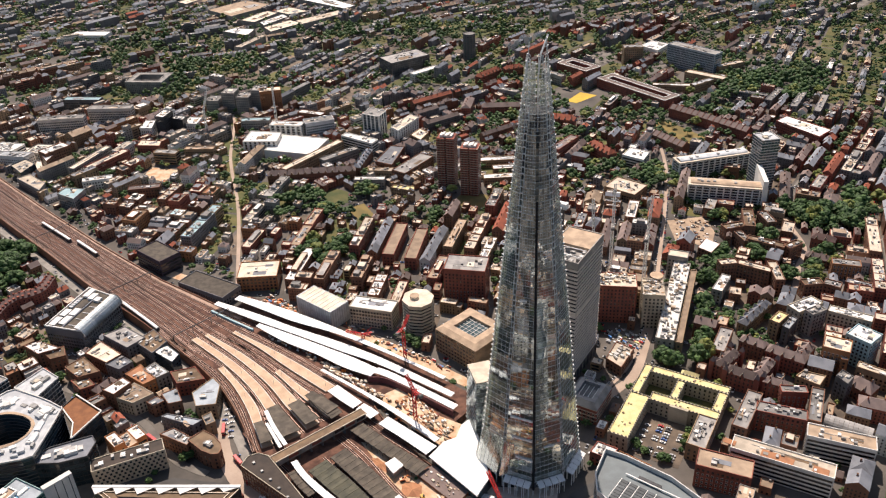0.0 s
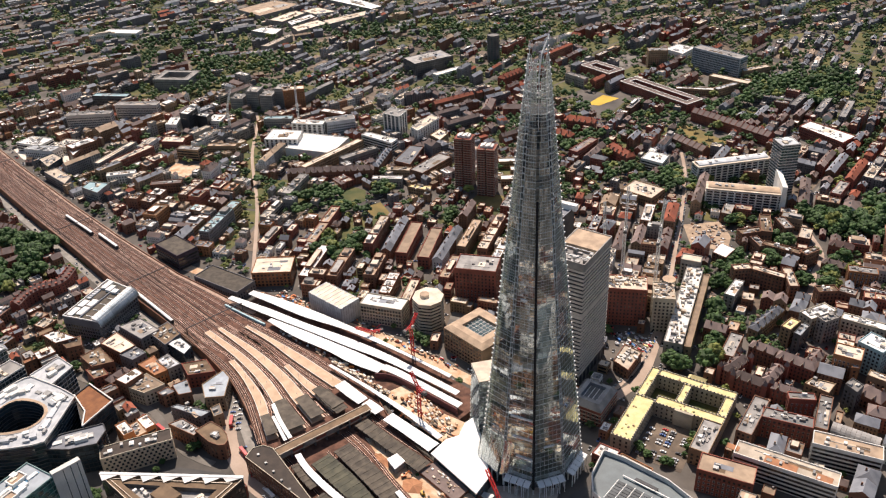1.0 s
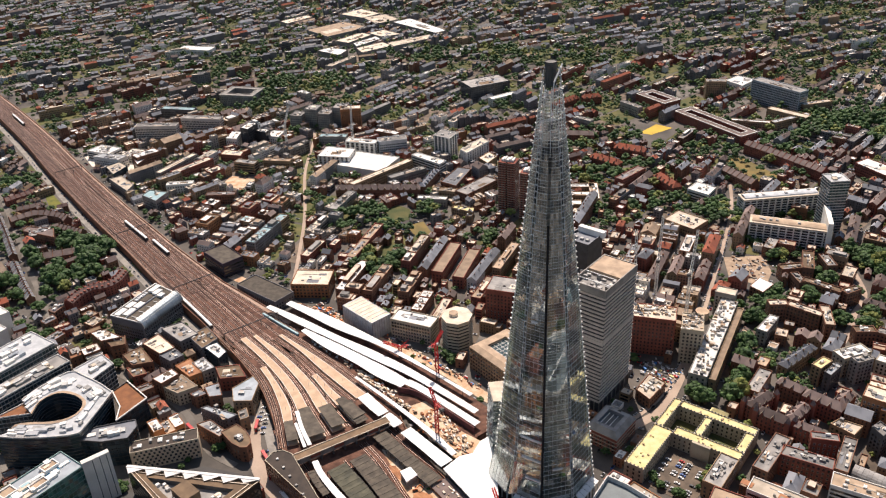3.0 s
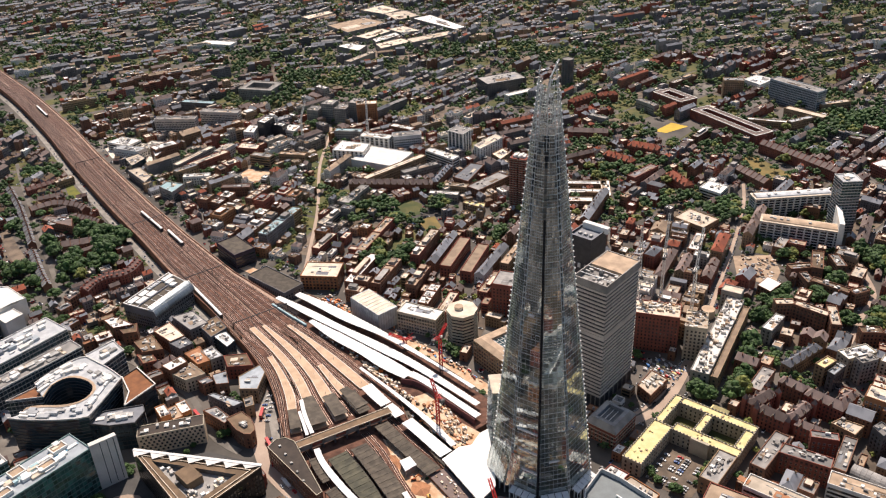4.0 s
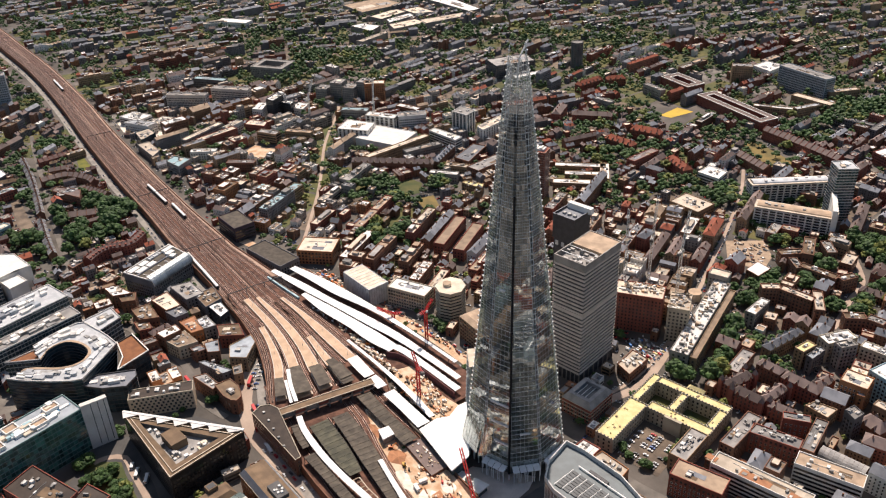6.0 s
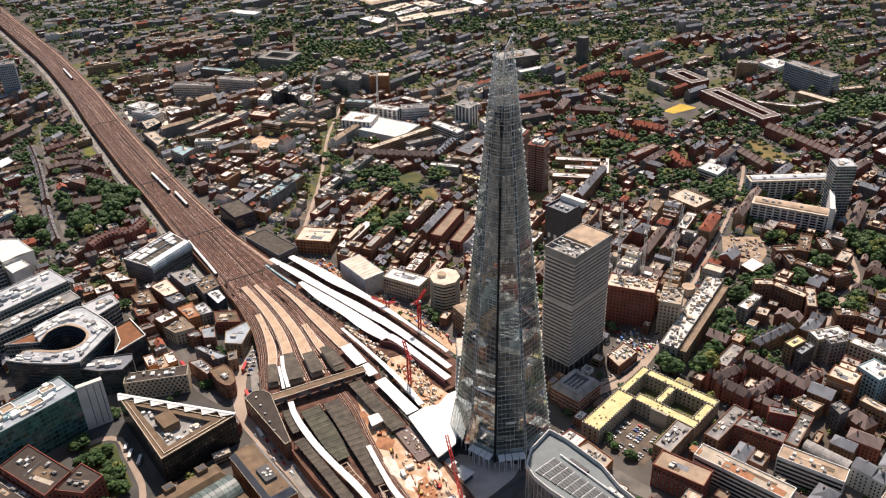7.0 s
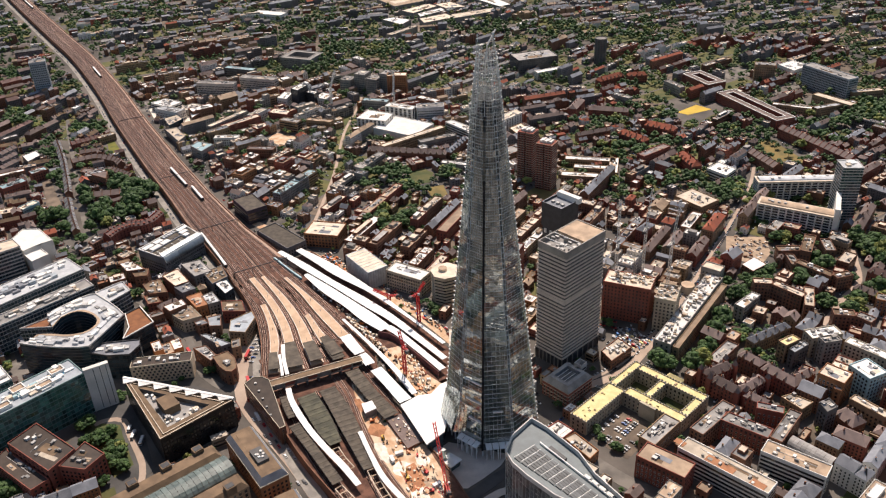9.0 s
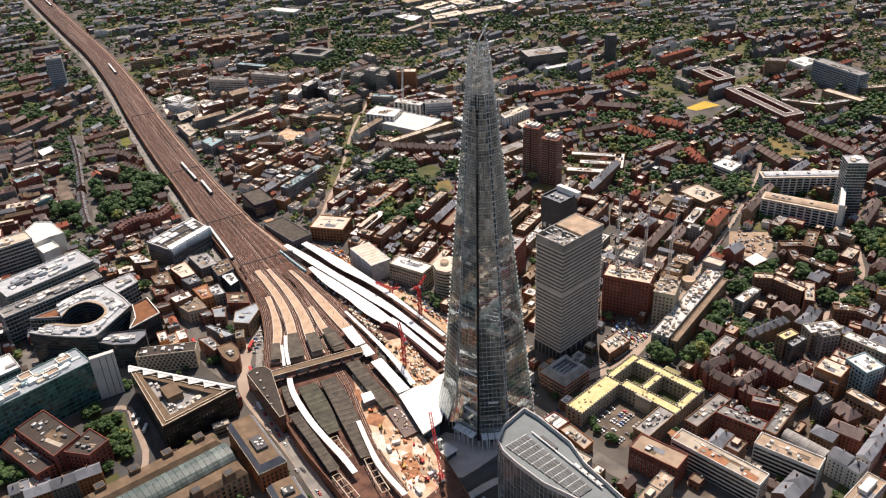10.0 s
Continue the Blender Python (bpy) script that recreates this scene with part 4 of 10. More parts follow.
R = rect
clad = landmark("white_clad_block", R(-121, 618, 44, 22, -39), 19, "roof_cool", "roof_pale", "blank grey-white clad block with a ribbed pale roof", storey=30, parapet=0.3)
clad_plan = R(-121, 618, 44, 22, -39)
for i, n in ((0, 15), (1, 8), (2, 15), (3, 8)):
    for k in range(n + 1):
        p = clad_plan[i] + (clad_plan[(i + 1) % 4] - clad_plan[i]) * k / n
        Acc().add(boxf(p[0], p[1], 0, 0.35, 0.35, 19.4, -39), "plant_metal", 0.5).ob("cladding_rib", clad)
for k in range(9):
    a, b = spin([(-21 + 5.25 * k, -10.5), (-21 + 5.25 * k, 10.5)], -121, 618, -39)
    Acc().add(bar(np.r_[a, 19.15], np.r_[b, 19.15], 0.5, 0.4), "roof_white", 0.4).ob("roof_rib", clad)
landmark("gridded_office", R(-74, 607, 40, 18, -16), 19, "stone_pale", "roof_white", "office block with a pale concrete window grid", bay=2.6, ww=1.9, wh=2.2, each=(0, 3), clutter=6)
landmark("red_brick_block", R(9, 645, 38, 26, -11), 35, "brick_red", "roof_grey", "tall dark red brick block", each=(0, 3), bay=3.2, ww=1.3, clutter=5, frame="concrete")
landmark("curved_brick_office", R(-190, 678, 38, 29, 3), 15, "brick_orange", "roof_pale", "orange brick office with rows of large windows", each=(0, 3), bay=3.4, ww=2.2, wh=2.2, clutter=4, frame="brick_brown")
landmark("long_grey_shed", R(-235, 662, 58, 24, -31), 10, "brick_dun_hazed", "roof_felt", "long low shed with a dull brown roof", clutter=0)
landmark("long_slab_block", R(-62, 733, 12, 64, -10), 13, "brick_red", "roof_tan", "long brick slab of flats with a tan roof", group="slab blocks")
landmark("long_slab_block", R(-40, 722, 12, 60, -10), 13, "brick_red", "roof_tan", "long brick slab of flats with a tan roof", group="slab blocks")
landmark("hospital_wing", R(188, 602, 15, 124, -20), 19, "concrete", "roof_white", "long hospital wing with a white roof full of plant", bay=3.6)
landmark("tan_strip_block", R(198, 597, 5.5, 116, -20), 16, "brick_stock", "roof_tan", "tan-roofed strip along a hospital wing", bay=3.6)
for k in range(84):
    p = spin([(rng.uniform(-6, 6), -60 + k * 1.43)], 188, 602, -20)[0]
    u = thing("roof_plant", label="pale metal plant box on a hospital roof", category="plant unit", group="roof plant of the hospital wing")
    Acc().add(boxf(p[0], p[1], 19, rng.uniform(1, 4), rng.uniform(1, 3), rng.uniform(0.8, 2.8), -20), ("roof_white", "plant_metal", "roof_pale", "roof_grey", "roof_tan")[int(rng.integers(5))], rng.random()).ob("casing", u)
landmark("concrete_head_block", R(207, 668, 18, 12, -21), 24, "concrete", "roof_pale", "small concrete head block of a hospital wing")
landmark("red_brick_ward", R(134, 607, 42, 22, -8), 37, "brick_red", "roof_pale", "dark red brick ward block with a pale unfinished roof", each=(0, 3), bay=3.0, ww=1.3, clutter=12, frame="brick_brown")
landmark("ward_end", R(168, 598, 18, 26, -8), 34, "stone_pale", "roof_pale", "pale end block under construction", bay=3.0, clutter=8)
landmark("courtyard_lab", [(118.5, 534), (128.5, 521.5), (143, 545), (130.5, 556)], 9, "brick_brown", "roof_pale", "low brick laboratory with a pale roof under works", clutter=16, pad=1)
def mansard_office():
    """A banded brick office with a steep grey roof round a glazed well."""
    t = thing("grey_roofed_office", label="banded red brick office with a steep grey roof", category="office")
    plan = rect(97, 486, 26, 30, -31)
    h = 14.0
    Acc().add(side(plan, 0, h), "brick_red", 0.7).ob("wall", t)
    windows_each(t, plan, 0, h, 3.5, 3.2, 1.9, 1.9, frame="stone_pale", walls=(0, 1, 3))
    for z in (3.3, 6.8, 10.3, 13.4):
        rim = inset(plan, -0.2)
        Acc().add(side(rim, z, z + 0.5), "stone_pale", 0.7).add(side(rim, z + 0.5, z + 0.5, plan), "stone_pale", 0.9).ob("stone_band", t)
    up, well = inset(plan, 3.2), inset(plan, 6.5)
    Acc().add(side(inset(plan, -0.3), h, h + 4.2, up), "roof_grey", 0.5).add(side(up, h + 4.2, h + 4.2, well), "roof_grey", 0.8).add(side(well, h + 1, h + 4.2)[:, ::-1], "roof_slate_hazed", 0.4).ob("roof", t)
    Acc().add(lid(well, h + 1), "glass_grey", 0.8).ob("well_glazing", t)
    for k in range(4):
        a, b = spin([(-5.5 + 3.6 * k, -8), (-5.5 + 3.6 * k, 8)], 97, 486, -31)
        Acc().add(bar(np.r_[a, h + 1.3], np.r_[b, h + 1.3], 0.4), "steel_white", 0.8).ob("glazing_bar", t)
    for k in range(6):
        q = spin([(rng.uniform(-9, 9), rng.choice([-11, 11]))], 97, 486, -31)[0]
        Acc().add(boxf(q[0], q[1], h + 3.4, 1.8, 1.4, 1.6, -31), "plant_metal", rng.random()).ob("roof_unit", t)
    take(plan, 1.5)


mansard_office()
landmark("low_white_row", [(90, 429), (97, 439), (110, 431), (103, 420)], 10, "brick_red", "roof_white", "low brick row with a white roof", clutter=5, pad=0.5)
landmark("low_brick_row", [(104, 422), (111, 430), (130, 415), (125, 405)], 9, "brick_orange", "roof_pale", "low brick row with pale roof decks", clutter=9, pad=0.5)
landmark("dark_cladded_office", R(-298, 715, 40, 24, -39), 17, "cladding_plum", "roof_felt", "dark purple-brown clad office", band=True)
landmark("far_hospital_slab", R(371, 1258, 84, 20, -48), 33, "roof_blue_grey", "roof_grey", "wide grey-blue slab block", glass="glass_teal", bay=2.6, ww=2.1, wh=2.2, clutter=6)
landmark("bright_white_hall", R(-201, 985, 66, 52, -17), 12, "render_white", "roof_white", "large hall with a brilliant white roof", storey=20)
landmark("white_office", [(-270, 985), (-266, 1020), (-225, 1012), (-226, 982)], 18, "render_white", "roof_white", "white office block with vertical slots", bay=6, ww=2.6, wh=2.8, clutter=8)
landmark("white_cube", [(-497, 567), (-501, 590), (-483.5, 594), (-452, 576), (-460.3, 565), (-467, 549)], 26, "render_white", "roof_white", "blank brilliant white block", storey=40, pad=0.2, clutter=0)
landmark("white_cube_wing", [(-466.5, 548.5), (-460, 564.5), (-442.4, 555.4), (-449, 538.5)], 22, "render_white", "roof_white", "lower wing of a blank white block", storey=40, pad=0.2)
landmark("tan_hall", R(191, 841, 38, 30, -39), 10, "brick_stock", "roof_pale", "low hall with a sandy ribbed roof", clutter=14)
banded = landmark("banded_office", R(216, 411, 66, 14, -28), 19, "render_white", "roof_pale", "white banded office with a pale roof", band=True, clutter=8)
landmark("banded_office", R(262, 428, 44, 14, -22), 19, "render_white", "roof_tan", "white banded office with a tan roof deck", band=True, clutter=8)
landmark("tan_roofed_office", R(176, 406, 36, 17, -23), 19, "brick_red", "roof_tan", "red brick office with a tan roof deck", each=(0,), clutter=2)
landmark("yellow_brick_block", R(297, 525, 20, 17, -28), 24, "brick_orange", "roof_pale", "tall yellow-orange brick block", each=(0, 3), clutter=4)
landmark("cinema_block", R(321, 534, 20, 19, -50), 26, "roof_aqua", "roof_white", "grey-blue concrete block with a white roof", clutter=5)
landmark("red_brick_works", [(-285.5, 309), (-279.5, 333), (-233, 316), (-237, 292)], 22, "brick_red", "roof_umber", "dark red brick works with a brown flat roof", each=(0, 1), bay=5, ww=2.0, clutter=14, frame="brick_brown", pad=0.5)
landmark("red_brick_works_annexe", [(-232.4, 325.8), (-210.5, 318.5), (-214.5, 301), (-235.2, 299.5)], 20, "brick_red", "roof_umber", "dark red brick annexe with a brown flat roof", clutter=5, pad=0.5)
landmark("red_brick_works_terrace", [(-291, 311.5), (-286, 308), (-238, 291.2), (-243.5, 279), (-290, 296)], 15, "brick_red", "roof_umber", "lower red brick front of a works with brown roof", clutter=12, pad=0.5)
for plan, rf in (([(-454, 1828), (-416, 1880), (-363, 1833), (-393, 1793)], "roof_pale"), ([(-394, 1796), (-349, 1827), (-309, 1779), (-350, 1738)], "roof_pale"), ([(-319, 1754), (-286, 1786), (-192, 1682), (-212, 1661)], "roof_white"), ([(-491, 1690), (-429, 1759), (-359, 1713), (-430, 1633)], "roof_tan"), ([(-406, 1602), (-368, 1667), (-341, 1648), (-375, 1584)], "roof_pale"), ([(-365, 1583), (-330, 1636), (-316, 1616), (-352, 1559)], "roof_white"), ([(-352, 1662), (-325, 1688), (-280, 1652), (-318, 1632)], "roof_pale"), ([(-350, 1547), (-308, 1591), (-281, 1567), (-331, 1515)], "roof_pale"), ([(-296, 1586), (-222, 1650), (-214, 1621), (-282, 1557)], "roof_pale"), ([(-423, 1529), (-406, 1549), (-364, 1536), (-371, 1497)], "roof_white"), ([(-380, 1428), (-344, 1500), (-336, 1489), (-366, 1424)], "roof_pale"), ([(-573, 1766), (-528, 1821), (-510, 1804), (-550, 1745)], "roof_pale")):
    landmark("warehouse", plan, 10, "concrete", rf, "large warehouse with a bright pale roof", "warehouse", storey=30, group="warehouses", clutter=5)


def brick_tower(cx, cy, rot, h):
    """A slim tower of flats with paired brick bays."""
    t = thing("brick_flats_tower", label="slim dark red brick tower of flats with a white top", category="tower block", group="twin towers")
    for u, v, w, d, dh in ((-5.5, 0, 9, 17, 0), (5.5, 0, 9, 17, 0), (0, 0, 6, 13, -1)):
        c = spin([(u, v)], cx, cy, rot)[0]
        plan = rect(c[0], c[1], w, d, rot)
        a = Acc().add(np.concatenate([side(plan, 0, h + dh), lid(plan, h + dh)]), "brick_red", 0.3 + 0.1 * (u > 0))
        a.ob("brick_bay", t)
        win = Acc()
        for i in range(4):
            f = panes(plan[i], plan[(i + 1) % 4], 0, h + dh, 2.9, 3.6, 1.9, 1.5)
            win.add(f, "window_dark", rng.random(len(f)))
        tagged(win.ob("window", t), kind="stuff")
        band = Acc()
        rim = inset(plan, -0.25)
        for z in np.arange(2.4, h + dh, 2.9):
            band.add(side(rim, z, z + 0.45), "stone_pale", 0.5).add(side(rim, z + 0.45, z + 0.45, plan), "stone_pale", 0.7)
        tagged(band.ob("balcony_band", t), "pale balcony edges on every floor", kind="stuff")
    for k in range(5):
        c = spin([(-6 + 3 * k, 0)], cx, cy, rot)[0]
        Acc().add(boxf(c[0], c[1], h, 2.4, 9, 2.4 + (k % 2), rot), "render_white", rng.random()).ob("roof_housing", t)
    take(rect(cx, cy, 24, 20, rot), 4)


brick_tower(-8, 878, -14, 62)
brick_tower(18, 857, -14, 58)


def faceted_tower():
    """The small eight-sided office with bands of windows."""
    t = thing("octagonal_office", label="pale eight-sided office with bands of windows", category="office")
    a = np.arange(8) * 45 + 12
    plan = np.c_[-34 + 14 * np.cos(np.radians(a)), 599 + 15 * np.sin(np.radians(a))]
    body = inset(plan, 0.6)
    Acc().add(side(body, 0, 29), "window_dark", 0.4).ob("glazed_body", t)
    for k in range(9):
        # each band's lit top and shaded underside are painted through its value
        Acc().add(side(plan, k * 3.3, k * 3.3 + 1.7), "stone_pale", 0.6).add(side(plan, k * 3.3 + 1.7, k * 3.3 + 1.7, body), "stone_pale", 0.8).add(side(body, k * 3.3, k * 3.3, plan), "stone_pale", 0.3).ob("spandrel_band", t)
    Acc().add(lid(plan, 29.8), "roof_pale", 0.8).add(side(plan, 28, 29.8), "stone_pale", 0.7).ob("roof", t)
    c = plan.mean(0)
    b = np.arange(12) * 30
    drum = np.c_[c[0] - 3 + 4 * np.cos(np.radians(b)), c[1] + 4 * np.sin(np.radians(b))]
    Acc().add(side(drum, 29.8, 32.6), "roof_pale").add(lid(drum, 32.6), "roof_tan").ob("roof_drum", t)
    take(plan, 3)


faceted_tower()


def atrium_office():
    """A tan office round a glazed court."""
    t = thing("atrium_office", label="tan stone office round a glazed roof court", category="office")
    plan = rect(12, 562, 46, 42, -45)
    inner = rect(12, 562, 24, 20, -45)
    z = 22
    Acc().add(side(plan, 0, z), "brick_stock", 0.5).ob("wall", t)
    slope = inset(plan, 5)
    # slopes, flat and court faces take falling values of one tan
    Acc().add(side(plan, z, z + 2.6, slope), "roof_tan", 0.6).add(side(slope, z + 2.6, z + 2.6, inner), "roof_tan", 0.8).add(side(inner, z - 1, z + 2.6)[:, ::-1], "roof_tan", 0.4).ob("roof", t)
    Acc().add(lid(inner, z), "glass_teal", 0.8).ob("court_glazing", t)
    for k in range(7):
        a, b = spin([(-12 + 4 * k, -10), (-12 + 4 * k, 10)], 12, 562, -45)
        Acc().add(bar(np.r_[a, z + 0.3], np.r_[b, z + 0.3], 0.35), "frame_pale", 0.8).ob("glazing_bar", t)
    for k in range(5):
        a, b = spin([(-12, -8 + 4 * k), (12, -8 + 4 * k)], 12, 562, -45)
        Acc().add(bar(np.r_[a, z + 0.35], np.r_[b, z + 0.35], 0.35), "frame_pale", 0.8).ob("glazing_bar", t)
    windows_each(t, plan, 0, z, 3.6, 3.4, 2.2, 1.7, frame="brick_brown", walls=(0, 3))
    take(plan, 2)


atrium_office()


def crescent_block():
    """White balconied flats in two long arms with tan roofs."""
    for cx, cy, w, d, rot, lb in ((294, 812, 80, 17, -14, "long white balconied block of flats with a tan curved roof"), (297, 885, 88, 15, 14, "long white block of flats with a pale roof")):
        t = thing("balcony_flats", label=lb, category="flats", group="white flats")
        plan = rect(cx, cy, w, d, rot)
        Acc().add(side(plan, 0, 23), "window_dark", 0.6).ob("glazed_wall", t)
        n = int(w // 7)
        for k in range(n + 1):
            for s in (-1, 1):
                p = spin([(-w / 2 + w * k / n, s * d / 2)], cx, cy, rot)[0]
                Acc().add(boxf(p[0], p[1], 0, 1.6, 1.6, 23.5, rot), "render_white", 0.6).ob("pier", t)
        for z in np.arange(3, 23, 3.1):
            b = rect(cx, cy, w + 1.6, d + 1.6, rot)
            Acc().add(np.concatenate([side(b, z, z + 0.7), lid(b, z + 0.7)]), "render_white", 0.5).ob("balcony_band", t)
        Acc().add(boxf(cx, cy, 23, w + 2, d + 2, 1.0, rot), "roof_pale", 0.5).ob("eaves_slab", t)
        vault_faces = []
        for j in range(6):
            a0, a1 = math.pi * j / 6, math.pi * (j + 1) / 6
            y0, y1, z0_, z1_ = (d / 2 - 1.5) * math.cos(a0), (d / 2 - 1.5) * math.cos(a1), 24 + 2.2 * math.sin(a0), 24 + 2.2 * math.sin(a1)
            pts = spin([(-w / 2 + 1.5, y0), (w / 2 - 1.5, y0), (w / 2 - 1.5, y1), (-w / 2 + 1.5, y1)], cx, cy, rot)
            vault_faces.append(np.c_[pts, [z0_, z0_, z1_, z1_]])
        Acc().add(vault_faces, "roof_tan" if cy < 850 else "roof_cool", 0.9).ob("roof", t)
        for k in range(5):
            p = spin([(rng.uniform(-0.4, 0.4) * w, rng.uniform(-3, 3))], cx, cy, rot)[0]
            Acc().add(boxf(p[0], p[1], 25.6, 3, 3, 1.4, rot), "plant_metal", rng.random()).ob("roof_unit", t)
        take(plan, 2)
    t = thing("white_stair_spine", label="tall white wall between the flats and the glass tower", category="wall")
    Acc().add(boxf(332, 822, 0, 5, 60, 34, -8), "render_white", 0.9).ob("wall", t)
    take(rect(332, 822, 6, 60, -8))


crescent_block()


def ring_estate(cx, cy, w, d, rot, h, label, wallmat="brick_red", trim="render_white", rf="roof_tile"):
    """Brick flats built round an open court."""
    t = thing("court_flats", label=label, category="flats", group="courts of flats")
    o, i = rect(cx, cy, w, d, rot), rect(cx, cy, w - 20, d - 20, rot)
    Acc().add(side(o, 0, h), wallmat, 0.4).add(side(i, 0, h)[:, ::-1], wallmat, 0.3).ob("wall", t)
    Acc().add(side(o, h, h, i), rf, 0.5).ob("roof", t)
    Acc().add(side(o, h, h + 0.8), trim, 0.6).add(side(i, h, h + 0.8)[:, ::-1], trim, 0.6).add(side(o, h + 0.8, h + 0.8, inset(o, 1.1)), trim, 0.9).add(side(inset(i, -1.1), h + 0.8, h + 0.8, i), trim, 0.9).ob("parapet", t)
    f = Acc()
    for k in range(4):
        g = panes(o[k], o[(k + 1) % 4], 0, h, 3, 3, 1.3, 1.6)
        f.add(g, "window_dark", rng.random(len(g)))
    tagged(f.ob("window", t), kind="stuff")
    take(o, 3)


ring_estate(195, 1256, 60, 34, -51, 14, "brick flats with a pale parapet round an open court")
ring_estate(264, 1149, 127, 32, -53, 14, "long brick flats with a pale parapet round an open court")
landmark("pale_roofed_range", R(372, 1190, 60, 14, -40), 14, "brick_stock", "roof_pale", "long range with a pale roof")

landmark("long_flats", R(-539, 1078, 62, 14, 5), 24, "concrete_pale", "roof_grey", "long grey block of flats with ribbed walls", bay=2.4, clutter=6)
landmark("long_flats", R(-483, 1112, 62, 14, -3), 24, "concrete_pale", "roof_grey", "long grey block of flats with ribbed walls", bay=2.4, clutter=6)
landmark("long_flats", R(-541, 1160, 56, 13, -6), 21, "concrete_dark", "roof_aqua", "dark grey block of flats with a pale green roof", bay=2.4, clutter=4)
ring_estate(-473, 1255, 60, 46, -7, 18, "grey flats round an open court", "concrete", "concrete", "roof_grey")
for dx, dy, hh in ((-30, 0, 26), (-8, 6, 34), (14, -2, 30), (34, 8, 36)):
    landmark("grey_blue_flats", R(-313 + dx, 1142 + dy, 19, 22, -8), hh - 5, "concrete", "roof_grey", "grey-blue block of flats with white edges", glass="glass_teal", bay=2.6, ww=1.7, clutter=4, group="grey flats")
landmark("orange_end_block", R(-262, 1143, 30, 16, 12), 31, "brick_orange", "roof_pale", "dark block with a bright orange end wall", clutter=3)
landmark("curved_white_hall", R(-672, 1540, 70, 26, -8), 12, "render_white", "roof_white", "white hall among trees", storey=5)
site_left = Acc().add(lid(ccw([(-622, 1010), (-608, 1036), (-531, 1030), (-516, 1012), (-520, 957), (-592, 976)]), 0.3), "lime_white", 0.4).ob("far_site_ground")
tagged(site_left, "bright dusty ground of a large building site", "ground", kind="structure")
take(ccw([(-622, 1010), (-608, 1036), (-531, 1030), (-516, 1012), (-520, 957), (-592, 976)]))
landmark("half_built_block", [(-612, 1004), (-600, 1026), (-566, 1016), (-574, 992)], 12, "render_white", "roof_white", "half-built white block on a building site", clutter=26, band=True)
landmark("half_built_block", [(-560, 996), (-552, 1022), (-528, 1018), (-534, 990)], 9, "concrete", "lime_white", "half-built pale block on a building site", clutter=26)
landmark("half_built_block", [(-588, 978), (-580, 990), (-540, 984), (-546, 968)], 14, "render_white", "roof_cool", "long white block wrapped in scaffold sheets", clutter=18)
landmark("white_roofed_flats", [(-524, 969), (-516, 1012), (-504, 999), (-508, 948)], 16, "brick_brown", "roof_white", "long brown brick flats with a white roof", clutter=8)
landmark("dark_glass_flats", [(-552, 944), (-541, 962), (-522, 947), (-528, 919)], 14, "glass_navy", "roof_pale", "dark glass block with a pale roof", clutter=5)
landmark("pale_shed", [(-532, 914), (-520, 925), (-490, 898), (-489, 878)], 10, "concrete", "roof_pale", "large shed with a pale roof", clutter=3)
landmark("silver_tower", R(-826, 1033, 24, 20, 37), 58, "roof_blue_grey", "roof_grey", "grey-blue tower of flats", glass="glass_teal", bay=2.6, ww=1.8, clutter=3)
landmark("dark_school", R(-77, 1304, 70, 40, 33), 22, "concrete_dark", "roof_grey", "dark blue-black school with pale roof decks", clutter=16)
landmark("white_fronted_hall", R(-44, 1262, 50, 12, 40), 12, "render_white", "roof_white", "low white-fronted hall with a white roof")
landmark("round_tower_block", np.c_[28 + 10 * np.cos(np.arange(12) * math.pi / 6), 1341 + 10 * np.sin(np.arange(12) * math.pi / 6)], 44, "concrete_dark", "roof_grey", "round grey-blue tower of flats", glass="glass_teal", bay=2.6)
for cx, cy, w, d, rot in ((62, 929, 62, 11, 3), (70, 905, 50, 11, 3), (55, 880, 44, 12, 3), (92, 915, 11, 46, 3)):
    landmark("school_range", R(cx, cy, w, d, rot), 9, "brick_stock", "roof_white", "low school range with a white roof", group="school ranges", clutter=3)
for cx, cy, w, d, rot in ((67, 1097, 55, 13, -1), (20, 1110, 13, 40, -10)):
    parts = new_parts()
    r = rect(cx, cy, w, d, rot)
    parts["wall"].add(side(r, 0, 13), "brick_red", 0.5)
    for i in range(4):
        f = panes(r[i], r[(i + 1) % 4], 0, 13, 3.1, 2.6, 1.2, 1.6)
        parts["window"].add(f, "window_dark", rng.random(len(f)))
    long_ = (w, d, rot) if w > d else (d, w, rot + 90)
    pitched(cx, cy, long_[0], long_[1], 13, 4.2, long_[2], parts, "roof_red" if cy > 1200 or cx > 120 else "roof_tile", "brick_red", 0.5, 4.0, 4)
    finish(parts, True, "red_mansion_flats", "red brick mansion flats with a hipped red roof", "flats", "red mansion flats")
    take(r, 2)

